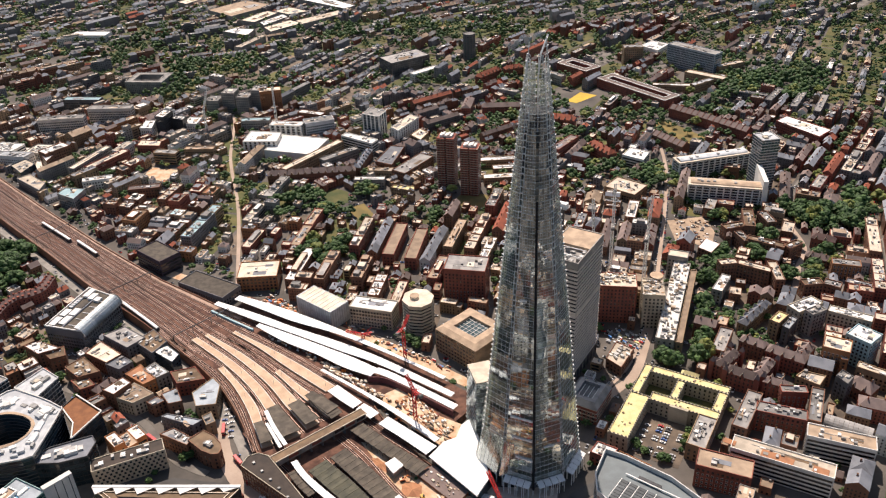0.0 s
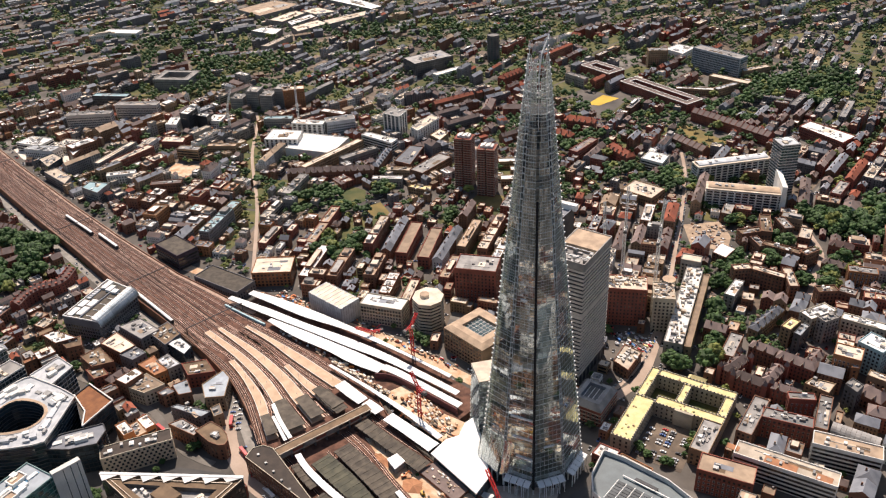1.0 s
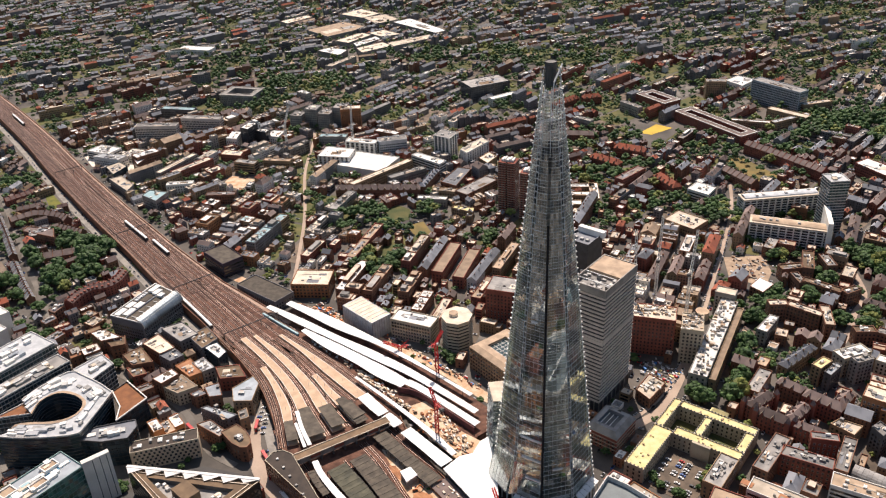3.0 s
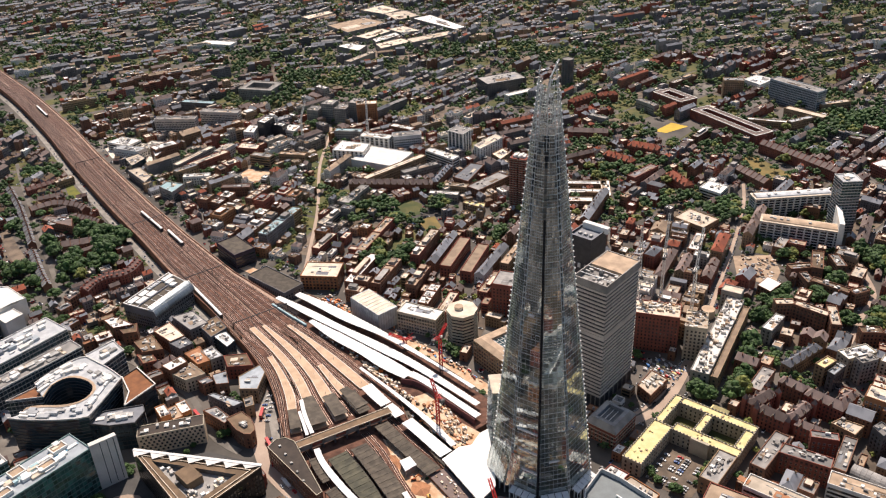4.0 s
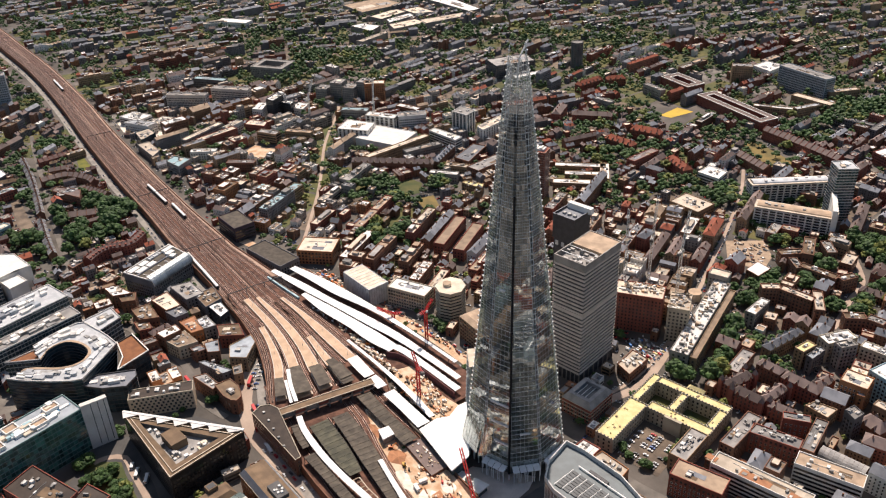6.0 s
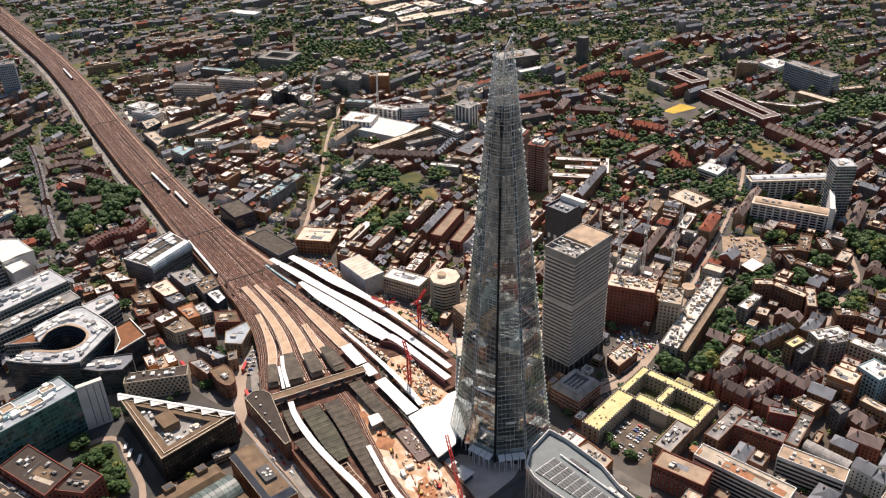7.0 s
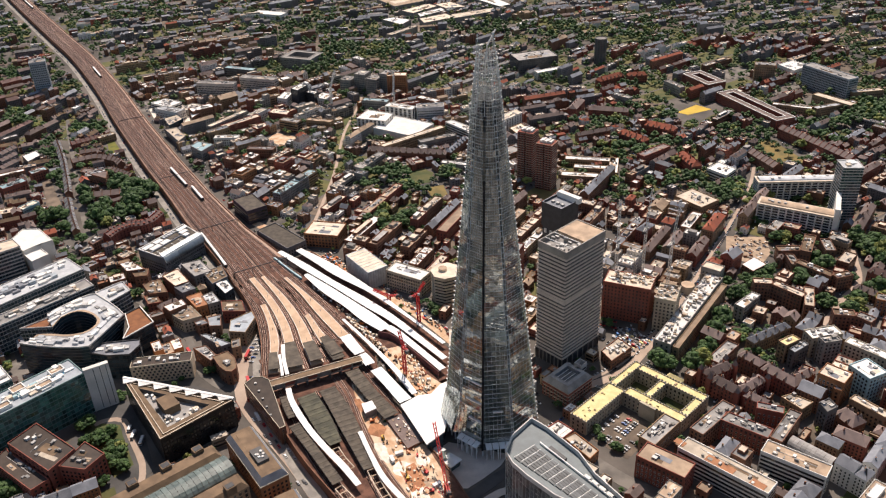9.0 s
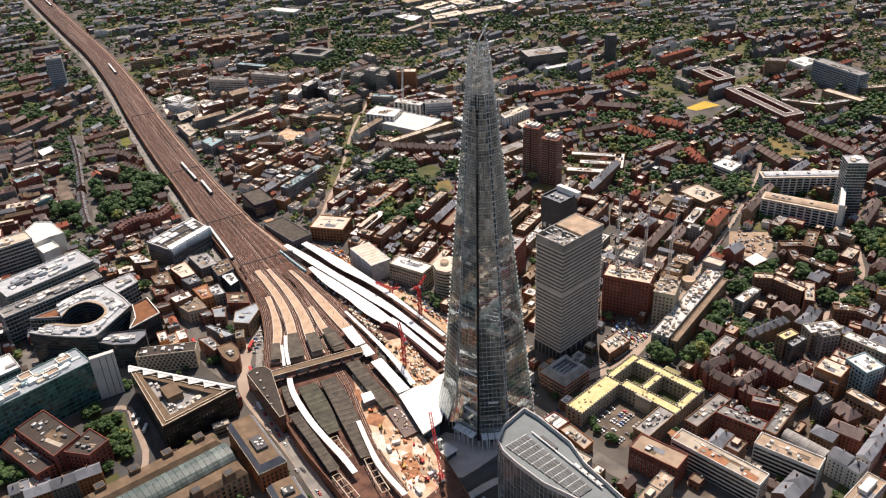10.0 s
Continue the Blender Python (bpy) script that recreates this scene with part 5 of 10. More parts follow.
# ---- the offices by the river ----
def glass_block(name, plan, h, label, roofmat="roof_white", bay=3.0, storey=3.9, glass="glass_teal", spandrel=0.5, units=0, frame="frame_pale", parapet=1.0, roof_bits=("roof_white", "plant_metal", "roof_pale")):
    """An office with walls of glass between slab edges and upright bars, and a busy roof."""
    plan = ccw(plan)
    t = thing(name, label=label, category="office")
    body = inset(plan, 0.3)
    gl, bars = Acc(), Acc()
    for i in range(len(plan)):
        a, b = body[i], body[(i + 1) % len(plan)]
        ln = np.linalg.norm(b - a)
        n = max(1, int(ln // bay))
        for z in np.arange(0, h - 1, storey):
            q = []
            for k in range(n):
                p, r = a + (b - a) * k / n, a + (b - a) * (k + 1) / n
                q.append([np.r_[p, z], np.r_[r, z], np.r_[r, min(h, z + storey)], np.r_[p, min(h, z + storey)]])
            gl.add(q, glass, rng.random(n))
        oa, ob = plan[i], plan[(i + 1) % len(plan)]
        for k in range(1, n):
            p = oa + (ob - oa) * k / n
            bars.add(bar(np.r_[p, 0], np.r_[p, h], 0.18), frame, rng.random() * 0.4)
    tagged(gl.ob("glazing", t), kind="stuff")
    tagged(bars.ob("glazing_bar", t), kind="stuff")
    for z in np.arange(0, h, storey):
        Acc().add(side(plan, z, z + spandrel), frame, 0.3).add(side(plan, z + spandrel, z + spandrel, body), frame, 0.4).ob("slab_edge", t)
    Acc().add(side(plan, h - 0.2, h + parapet), frame, 0.6).add(side(plan, h + parapet, h + parapet, inset(plan, 0.5)), frame, 0.9).add(side(inset(plan, 0.5), h, h + parapet)[:, ::-1], frame, 0.5).ob("parapet", t)
    deck = Acc().add(lid(inset(plan, 0.5), h), roofmat, 0.5).ob("roof", t)
    if units:
        e = plan[np.argmax(np.linalg.norm(np.roll(plan, -1, 0) - plan, axis=1))] - plan[(np.argmax(np.linalg.norm(np.roll(plan, -1, 0) - plan, axis=1)) + 1) % len(plan)]
        rot = math.degrees(math.atan2(e[1], e[0]))
        inn = inset(plan, 4)
        for _ in range(units):
            w8 = rng.dirichlet(np.ones(len(plan)) * 0.9)
            p = (inn * w8[:, None]).sum(0)
            Acc().add(boxf(p[0], p[1], h, rng.uniform(2.5, 9), rng.uniform(2, 5), rng.uniform(0.8, 3.0), rot), roof_bits[rng.integers(len(roof_bits))], rng.random()).ob("roof_unit", deck)
    take(plan, 2)
    return t



glass_block("teal_tower_block", R(341, 846, 21, 21, 11), 62, "narrow glass tower with white floor edges", "roof_cool", glass="glass_teal", storey=3.3, spandrel=0.9, units=5)


def curved_office():
    """The tall glass office before the tower, with rows of louvres on its grey roof."""
    t = thing("curved_glass_office", label="tall curved glass office with a grey roof of plant louvres", category="office")
    plan = ccw([(88, 371), (79, 352), (78, 338), (84, 329), (94, 321), (113, 309), (133, 302), (165, 297), (172, 300), (159, 309), (134, 331), (122, 347), (99, 365)])
    # the plan is nearly convex: walls follow it, the roof is fanned from its middle
    h, c = 66.0, np.array([115.0, 330.0])
    gl, bars = Acc(), Acc()
    for i in range(len(plan)):
        a, b = plan[i], plan[(i + 1) % len(plan)]
        n = max(1, int(np.linalg.norm(b - a) // 3))
        for z in np.arange(0, h, 3.9):
            q = [[np.r_[a + (b - a) * k / n, z], np.r_[a + (b - a) * (k + 1) / n, z], np.r_[a + (b - a) * (k + 1) / n, z + 3.9], np.r_[a + (b - a) * k / n, z + 3.9]] for k in range(n)]
            gl.add(q, "glass_grey", rng.random(n))
        for k in range(n):
            p = a + (b - a) * k / n
            bars.add(bar(np.r_[p, 0], np.r_[p, h + 2], 0.2), "mullion", rng.random())
    tagged(gl.ob("glazing", t), kind="stuff")
    tagged(bars.ob("glazing_bar", t), kind="stuff")
    for z in np.arange(0, h, 3.9):
        Acc().add(side(plan, z, z + 0.4, plan), "mullion", 0.5).ob("slab_edge", t)
    tri = [[np.r_[c, h], np.r_[plan[i], h], np.r_[plan[(i + 1) % len(plan)], h]] for i in range(len(plan))]
    Acc().add(tri, "roof_lead", 0.5).ob("roof", t)
    for i in range(len(plan)):
        a, b = plan[i], plan[(i + 1) % len(plan)]
        Acc().add(bar(np.r_[a, h + 1.6], np.r_[b, h + 1.6], 0.7, 3.4), "frame_pale", 0.7).ob("parapet", t)
    # louvre rows
    e1 = np.array([0.80, -0.60])
    e2 = np.array([0.60, 0.80])
    for k in range(11):
        o = np.array([94.0, 349]) + e1 * k * 5.4
        ln = 17 - 0.55 * k
        Acc().add(bar(np.r_[o, h + 0.9], np.r_[o - e2 * ln, h + 0.9], 0.35), "roof_white", 0.9).ob("louvre_rail", t)
        for j in range(7):
            p = o - e2 * (ln * (j + 0.5) / 7) + e1 * 2.6
            Acc().add(boxf(p[0], p[1], h, 4.2, ln / 7 * 0.86, 0.7, -37), "louvre_metal", rng.random()).ob("louvre", t)
    a = np.array([97.0, 352])
    Acc().add(bar(np.r_[a, h + 1.2], np.r_[a + e1 * 62, h + 1.2], 0.7), "roof_white", 0.9).ob("gangway", t)
    Acc().add(boxf(*(a + e1 * 14 + e2 * 1.8), h, 14, 2.2, 1.6, -37), "steel_dark", 0.2).ob("dark_louvre", t)
    for k in range(4):
        p = a + e1 * (40 + 6 * k) + e2 * 1
        Acc().add(boxf(p[0], p[1], h, 4.5, 2.2, 1.8, -37), "plant_metal", 0.7).ob("plant_unit", t)
    take(plan, 3)


curved_office()


def triangle_office():
    """The dark three-cornered office with a sawtooth edge and a sunk plant deck."""
    t = thing("triangular_office", label="dark three-cornered glass office with a white sawtooth roof edge", category="office")
    plan = ccw([(-243, 391), (-144, 388), (-175, 336)])
    h = 25.0
    Acc().add(side(plan, 0, h), "black_cladding", 0.3).ob("dark_wall", t)
    win = Acc()
    for i in range(3):
        f = panes(plan[i], plan[(i + 1) % 3], 0, h, 3.6, 2.6, 1.7, 2.2)
        win.add(f, "window_dark", rng.random(len(f)))
    tagged(win.ob("window", t), kind="stuff")
    inn = inset(plan, 9)
    Acc().add(side(plan, h, h, inn), "roof_drab", 0.55).ob("roof_deck", t)
    well = Acc().add(side(inn, h - 4, h)[:, ::-1], "concrete_dark", 0.5).add(lid(inn, h - 4), "roof_grey", 0.8).ob("plant_well", t)
    for d, z in ((0.0, 1.2), (3.5, 0.8)):
        o, i2 = inset(plan, d), inset(plan, d + 0.6)
        Acc().add(side(o, h, h + z), "roof_drab", 0.7).add(side(o, h + z, h + z, i2), "roof_pale", 0.6).add(side(i2, h, h + z)[:, ::-1], "roof_drab", 0.3).ob("parapet", t)
    c = inn.mean(0)
    Acc().add(boxf(c[0] - 4, c[1] + 2, h - 4, 17, 12, 6.5, -35), "roof_drab", 0.6).ob("plant_house", well)
    for _ in range(26):
        w8 = rng.dirichlet((0.7, 0.7, 0.7))
        p = (inset(plan, 12) * w8[:, None]).sum(0)
        Acc().add(boxf(p[0], p[1], h - 4, rng.uniform(1.5, 4), rng.uniform(1.5, 3), rng.uniform(1, 3.5), -35), ("roof_white", "plant_metal", "roof_pale")[rng.integers(3)], rng.random()).ob("plant_unit", well)
    a, b = np.array([-243.0, 391]), np.array([-144.0, 388])
    Acc().add(boxf(-193.5, 390.2, h + 1.3, 99, 2.2, 0.9, -1.7), "roof_white", 0.6).ob("ridge_band", t)
    n = 7
    inw = np.array([0.03, -1.0])
    for k in range(n):
        p, q = a + (b - a) * k / n, a + (b - a) * (k + 1) / n
        tip = p + (q - p) * 0.25 + inw * (5.2 if k < 6 else 3.4)
        f = [[np.r_[p, h + 2.0], np.r_[tip, h + 0.9], np.r_[q, h + 2.0]]]
        w = Acc().add(f, "roof_white", 0.8).add([[np.r_[p, h], np.r_[tip, h], np.r_[tip, h + 0.9], np.r_[p, h + 2.0]], [np.r_[tip, h], np.r_[q, h], np.r_[q, h + 2.0], np.r_[tip, h + 0.9]], [np.r_[q, h], np.r_[p, h], np.r_[p, h + 2.0], np.r_[q, h + 2.0]]], "roof_drab", 0.8)
        w.ob("sawtooth", t)
    take(plan, 4)


triangle_office()


def spotted_block():
    """The cream wall with rows of dark round-cornered openings."""
    t = thing("spotted_block", label="cream-faced block with staggered small dark openings", category="building")
    a, b = np.array([-254.0, 413.5]), np.array([-209.0, 434])
    e = (b - a) / np.linalg.norm(b - a)
    n = np.array([-e[1], e[0]])
    plan = ccw([a, b, b + n * 13, a + n * 13])
    Acc().add(side(plan, 0, 18), "stone_buff", 0.6).ob("wall", t)
    Acc().add(lid(inset(plan, 0.5), 17.4), "roof_umber", 0.6).add(side(plan, 18, 18, inset(plan, 0.5)), "stone_pale", 0.8).add(side(inset(plan, 0.5), 17.4, 18)[:, ::-1], "stone_pale", 0.5).ob("roof", t)
    me = window_mesh(1.5, 1.7, "window_dark", "steel_dark")
    for r in range(6):
        for k in range(13):
            u = 2.6 + 3.6 * k + (1.8 if r % 2 else 0)
            if u < 49:
                o = new("opening", me)
                p = a + e * u
                o.matrix_basis = pose(p[0], p[1], 1.6 + 2.7 * r, 0, 0, math.degrees(math.atan2(e[1], e[0])))
                o.parent = t
    for k in range(12):
        p = a + e * rng.uniform(3, 48) + n * rng.uniform(3, 10)
        Acc().add(boxf(p[0], p[1], 17.4, rng.uniform(1.5, 4), rng.uniform(1.5, 4), rng.uniform(1, 2.5), 23), "roof_white" if k % 2 else "plant_metal", rng.random()).ob("roof_unit", t)
    take(plan, 2)


spotted_block()


def oval_office():
    """Two white-roofed arms of glass offices that close round a dark oval court."""
    t = thing("oval_court_office", label="dark glass office with white roof plant round an oval court", category="office")
    h = 31.0
    ins = curve_pts([(-340, 433), (-342, 448), (-334, 459), (-319, 458), (-308, 451), (-305, 441), (-309, 432), (-321, 426), (-336, 424), (-346, 420), (-345, 414)], 4)
    out = np.array([(-358, 449), (-354, 462), (-346, 479), (-338, 489), (-307, 475), (-291, 465), (-291, 438), (-292, 415), (-313, 410), (-336, 407), (-353, 407)], float)
    s1, s2 = np.linspace(0, 1, len(ins)), np.linspace(0, 1, len(out))
    out = np.c_[np.interp(s1, s2, out[:, 0]), np.interp(s1, s2, out[:, 1])]
    n = len(ins)
    lip = ins + (out - ins) * 0.12
    def up(p, z):
        return np.c_[p, np.full(len(p), z)]
    def strip_between(a, b):
        return np.stack([a[:-1], b[:-1], b[1:], a[1:]], 1)
    deck = Acc().add(strip_between(up(lip, h), up(out, h)), "roof_cool", 0.4).ob("roof", t)
    Acc().add(strip_between(up(ins, h + 1.0), up(lip, h + 0.5)), "roof_tan", 0.7).add(strip_between(up(lip, h + 0.5), up(lip, h)), "roof_white", 0.6).ob("court_rim", t)
    wall = Acc()
    for line in (ins[::-1], out):
        for z in np.arange(0, h - 0.1, 3.1):
            wall.add(strip_between(up(line, z), up(line, min(h, z + 3.1)))[:, ::-1], "glass_navy", rng.random(n - 1))
    for k in (0, -1):
        wall.add([[np.r_[ins[k], 0], np.r_[out[k], 0], np.r_[out[k], h], np.r_[ins[k], h]]], "glass_navy", 0.5)
    tagged(wall.ob("glazing", t), "dark navy glass walls", kind="stuff")
    for z in np.arange(3.1, h + 1, 3.1):
        for line, d in ((ins, -0.3), (out, 0.3)):
            Acc().add(ribbon(line, max(d, 0), min(d, 0), z, z + 0.45), "concrete_dark", 0.5).ob("slab_edge", t)
    Acc().add(ribbon(out, 0.5, -0.2, h - 0.2, h + 1.1), "frame_pale", 0.5).ob("parapet", t)
    for _ in range(70):
        i = int(rng.integers(1, n - 2))
        p = lip[i] + (out[i] - lip[i]) * rng.uniform(0.2, 0.8)
        d = out[i + 1] - out[i]
        big = min(1.0, np.linalg.norm(out[i] - lip[i]) / 16)
        Acc().add(boxf(p[0], p[1], h, rng.uniform(3, 11) * big, rng.uniform(2, 5) * big, rng.uniform(0.6, 2.6), math.degrees(math.atan2(d[1], d[0]))), ("roof_white", "roof_white", "roof_white", "roof_cool", "plant_metal", "roof_slate_hazed")[int(rng.integers(6))], rng.random()).ob("roof_unit", deck)
    take(ccw(out), 3)


oval_office()
wedge = glass_block("rust_roofed_wedge", [(-297, 474), (-291, 487.5), (-264.5, 468), (-276, 439.5)], 24, "wedge-shaped glass office with a rust-red roof", "roof_rust", glass="glass_navy", frame="steel_dark", units=0)
for a, b in (((-291, 487.5), (-264.5, 468)), ((-264.5, 468), (-276, 439.5)), ((-276, 439.5), (-281, 456)), ((-281, 456), (-297, 474))):
    Acc().add(bar((*a, 25.2), (*b, 25.2), 0.9), "render_white", 0.7).ob("roof_rim", wedge)
# dark sheet outside the rim, laid in place of the open notch
notch = ccw([(-276.5, 441), (-281, 456), (-295.8, 473.3)])
Acc().add(lid(notch, 24.12), "roof_felt", 0.3).ob("roof_deck", wedge)
glass_block("white_roofed_wing", [(-338, 490), (-325, 513), (-308, 501), (-315, 479)], 31, "glass wing with white boxes on its roof", "roof_cool", glass="glass_navy", units=7)
glass_block("dark_curved_office", [(-296, 416), (-276, 416), (-258, 422), (-257, 436), (-262, 443), (-288, 432), (-297, 424)], 24, "dark shaded glass office with white roof plant", "roof_slate_hazed", glass="glass_navy", frame="steel_dark", units=20)
glass_block("rust_roofed_point", [(-370, 427), (-356, 448), (-343, 436)], 29, "pointed glass wing with a rust-red roof", "roof_rust", glass="glass_navy")
glass_block("glass_office_bar", rect(-407, 492, 84, 34, 64), 33, "long glass office with a white roof", "roof_cool", glass="glass_teal", units=40, roof_bits=("roof_white", "roof_white", "roof_blue_grey", "roof_slate_hazed"))
glass_block("glass_office_bar", rect(-378, 466, 92, 18, 62), 30, "narrow glass office crowded with roof plant", "roof_grey", glass="glass_navy", units=40)
green = glass_block("green_glass_office", rect(-296, 346, 84, 27, 63), 38, "green glass office with white plant on its pale blue roof", "roof_blue_grey", glass="glass_green", frame="frame_teal", units=46, roof_bits=("roof_white", "roof_white", "roof_white", "roof_aqua", "roof_pale"))
for u, v, w, d in ((-32, 5, 12, 8), (-18, -6, 11, 7), (-2, 6, 10, 9), (14, -5, 12, 7), (28, 5, 11, 8)):
    p = spin([(u, v)], -296, 346, 63)[0]
    box = rect(p[0], p[1], w, d, 63)
    Acc().add(side(box, 38, 41), "roof_white", 0.6).add(side(box, 41, 41, inset(box, 0.7)), "roof_white", 0.9).add(side(inset(box, 0.7), 40, 41)[:, ::-1], "roof_white", 0.4).add(lid(inset(box, 0.7), 40), "roof_tan", 0.6).ob("plant_room", green)
p = spin([(0, -0.3)], -296, 346, 63)[0]
Acc().add(boxf(p[0], p[1], 38, 80, 2.6, 0.25, 63), "pool_blue", 0.5).ob("blue_rooflight", green)
t_end = thing("stair_tower", label="pale concrete stair tower at the end of a glass office", category="tower")
Acc().add(boxf(-260, 384.5, 0, 19, 4, 41, 47), "render_white", 0.35).ob("shaft", t_end)
for k in (-2.5, 2.5, 7):
    q = spin([(k, -2.1)], -260, 384.5, 47)[0]
    Acc().add(boxf(q[0], q[1], 2, 0.5, 0.2, 38, 47), "glass_teal", 0.4).ob("window_strip", t_end)
glass_block("balcony_tower", [(-506, 522), (-480, 554), (-462, 543), (-484, 510)], 36, "tall dark blue block with white balcony edges", "roof_pale", glass="glass_navy", spandrel=1.2, units=8)
glass_block("river_glass_office", rect(-345, 340, 60, 26, 60), 36, "glass office with white roof boxes", "roof_white", glass="glass_teal", units=14)


def river_arcade():
    """Two long tan-roofed wings with a glazed barrel vault between them."""
    t = thing("vaulted_arcade", label="long tan-roofed arcade with a green glazed barrel vault", category="arcade")
    rot, ln = 56.0, 96.0
    cx, cy = spin([(-12, 0)], -137, 300, rot)[0]
    w = 16
    for v in (19, -19):
        c = spin([(0, v)], cx, cy, rot)[0]
        plan = rect(c[0], c[1], ln, w, rot)
        Acc().add(side(plan, 0, 20), "brick_stock", 0.5).ob("wing_wall", t)
        # the flat top takes a lighter value than the slopes
        Acc().add(side(plan, 20, 23.5, inset(plan, 3.4)), "roof_drab", 0.4).add(lid(inset(plan, 3.4), 23.5), "roof_drab", 0.75).ob("wing_roof", t)
        windows_each(t, plan, 0, 20, 3.8, 4.0, 2.0, 2.4, frame="brick_stock", walls=(0, 2))
        for k in range(4):
            p = spin([(-ln / 2 + 12 + 24 * k, v + (5 if v > 0 else -5))], cx, cy, rot)[0]
            Acc().add(boxf(p[0], p[1], 20, 7, 6, 6.5, rot), "roof_drab", 0.5).ob("turret", t)
            # raised dark plate drawn for a well, its depth put into colour only
            Acc().add(boxf(p[0], p[1], 26.5, 5.4, 4.4, 0.2, rot), "steel_dark", 0.4).ob("turret_well", t)
    r, seg = 11.0, 10
    for k in range(int(ln // 4)):
        u0, u1 = -ln / 2 + 4 * k, -ln / 2 + 4 * k + 3.8
        q = []
        for s in range(seg):
            a0, a1 = math.pi * s / seg, math.pi * (s + 1) / seg
            pts = spin([(u0, r * math.cos(a0)), (u1, r * math.cos(a0)), (u1, r * math.cos(a1)), (u0, r * math.cos(a1))], cx, cy, rot)
            zz = [19 + r * 0.62 * math.sin(a) for a in (a0, a0, a1, a1)]
            q.append(np.c_[pts, zz])
        Acc().add(q, "vault_glass", rng.random()).ob("vault_bay", t)
    take(rect(cx, cy, ln, 56, rot), 3)


river_arcade()


def brick_wharf(cx, cy, w, d, rot, h):
    """A brick office with a sloped slate attic and a sunk plant deck."""
    t = thing("brick_wharf_office", label="orange brick wharf office with a brown roof and slate attic", category="office", group="wharf offices")
    plan = rect(cx, cy, w, d, rot)
    Acc().add(side(plan, 0, h - 5), "brick_orange", 0.4).ob("wall", t)
    windows_each(t, plan, 0, h - 5, 3.6, 3.2, 1.6, 2.0, frame="brick_brown")
    up = inset(plan, 3)
    Acc().add(side(plan, h - 5, h, up), "roof_slate_hazed", 0.6).ob("attic", t)
    Acc().add(side(up, h, h, inset(up, 3)), "roof_drab", 0.7).ob("roof", t)
    well = inset(up, 3)
    k = spin([(w * 0.12, 0)], cx, cy, rot)[0]
    Acc().add(lid(well, h + 0.1), "roof_drab", 0.9).ob("roof_deck", t)
    Acc().add(boxf(k[0], k[1], h, w * 0.25, d * 0.4, 2.2, rot), "concrete_dark", 0.7).ob("plant_screen", t)
    for i in range(6):
        p = spin([(w * 0.12 + rng.uniform(-0.1, 0.1) * w, rng.uniform(-0.15, 0.15) * d)], cx, cy, rot)[0]
        Acc().add(boxf(p[0], p[1], h + 2.2, 1.6, 1.6, 0.8, rot), "roof_white", rng.random()).ob("plant_unit", t)
    o = inset(plan, -0.25)
    Acc().add(side(o, h - 5.6, h - 5), "stone_pale", 0.6).add(side(o, h - 5, h - 5, plan), "stone_pale", 0.9).ob("cornice", t)
    take(plan, 3)


brick_wharf(-104, 344, 60, 21, -39, 23)
brick_wharf(-61, 307, 26, 20, -42, 21)


def flatiron():
    t = thing("flatiron_building", label="narrow rounded brick building beside the viaduct", category="building")
    plan = ccw([(-152, 418), (-149, 427), (-142, 430), (-134, 427), (-98, 380), (-101, 376)])
    Acc().add(side(plan, 0, 16.5), "brick_brown", 0.4).ob("wall", t)
    Acc().add(lid(inset(plan, 0.5), 16), "roof_umber", 0.4).add(side(plan, 16.5, 16.5, inset(plan, 0.5)), "stone_pale", 0.9).add(side(inset(plan, 0.5), 16, 16.5)[:, ::-1], "stone_pale", 0.5).ob("roof", t)
    windows_each(t, plan, 0, 16, 3.6, 3.0, 1.3, 2.1, frame="stone_pale")
    for k in range(5):
        p = np.array([-143, 420]) + np.array([9, -10]) * k * 0.8
        Acc().add(boxf(p[0], p[1], 16, 1.6, 1.6, 1.2, 40), "plant_metal", rng.random()).ob("roof_unit", t)
    take(plan, 2)


flatiron()


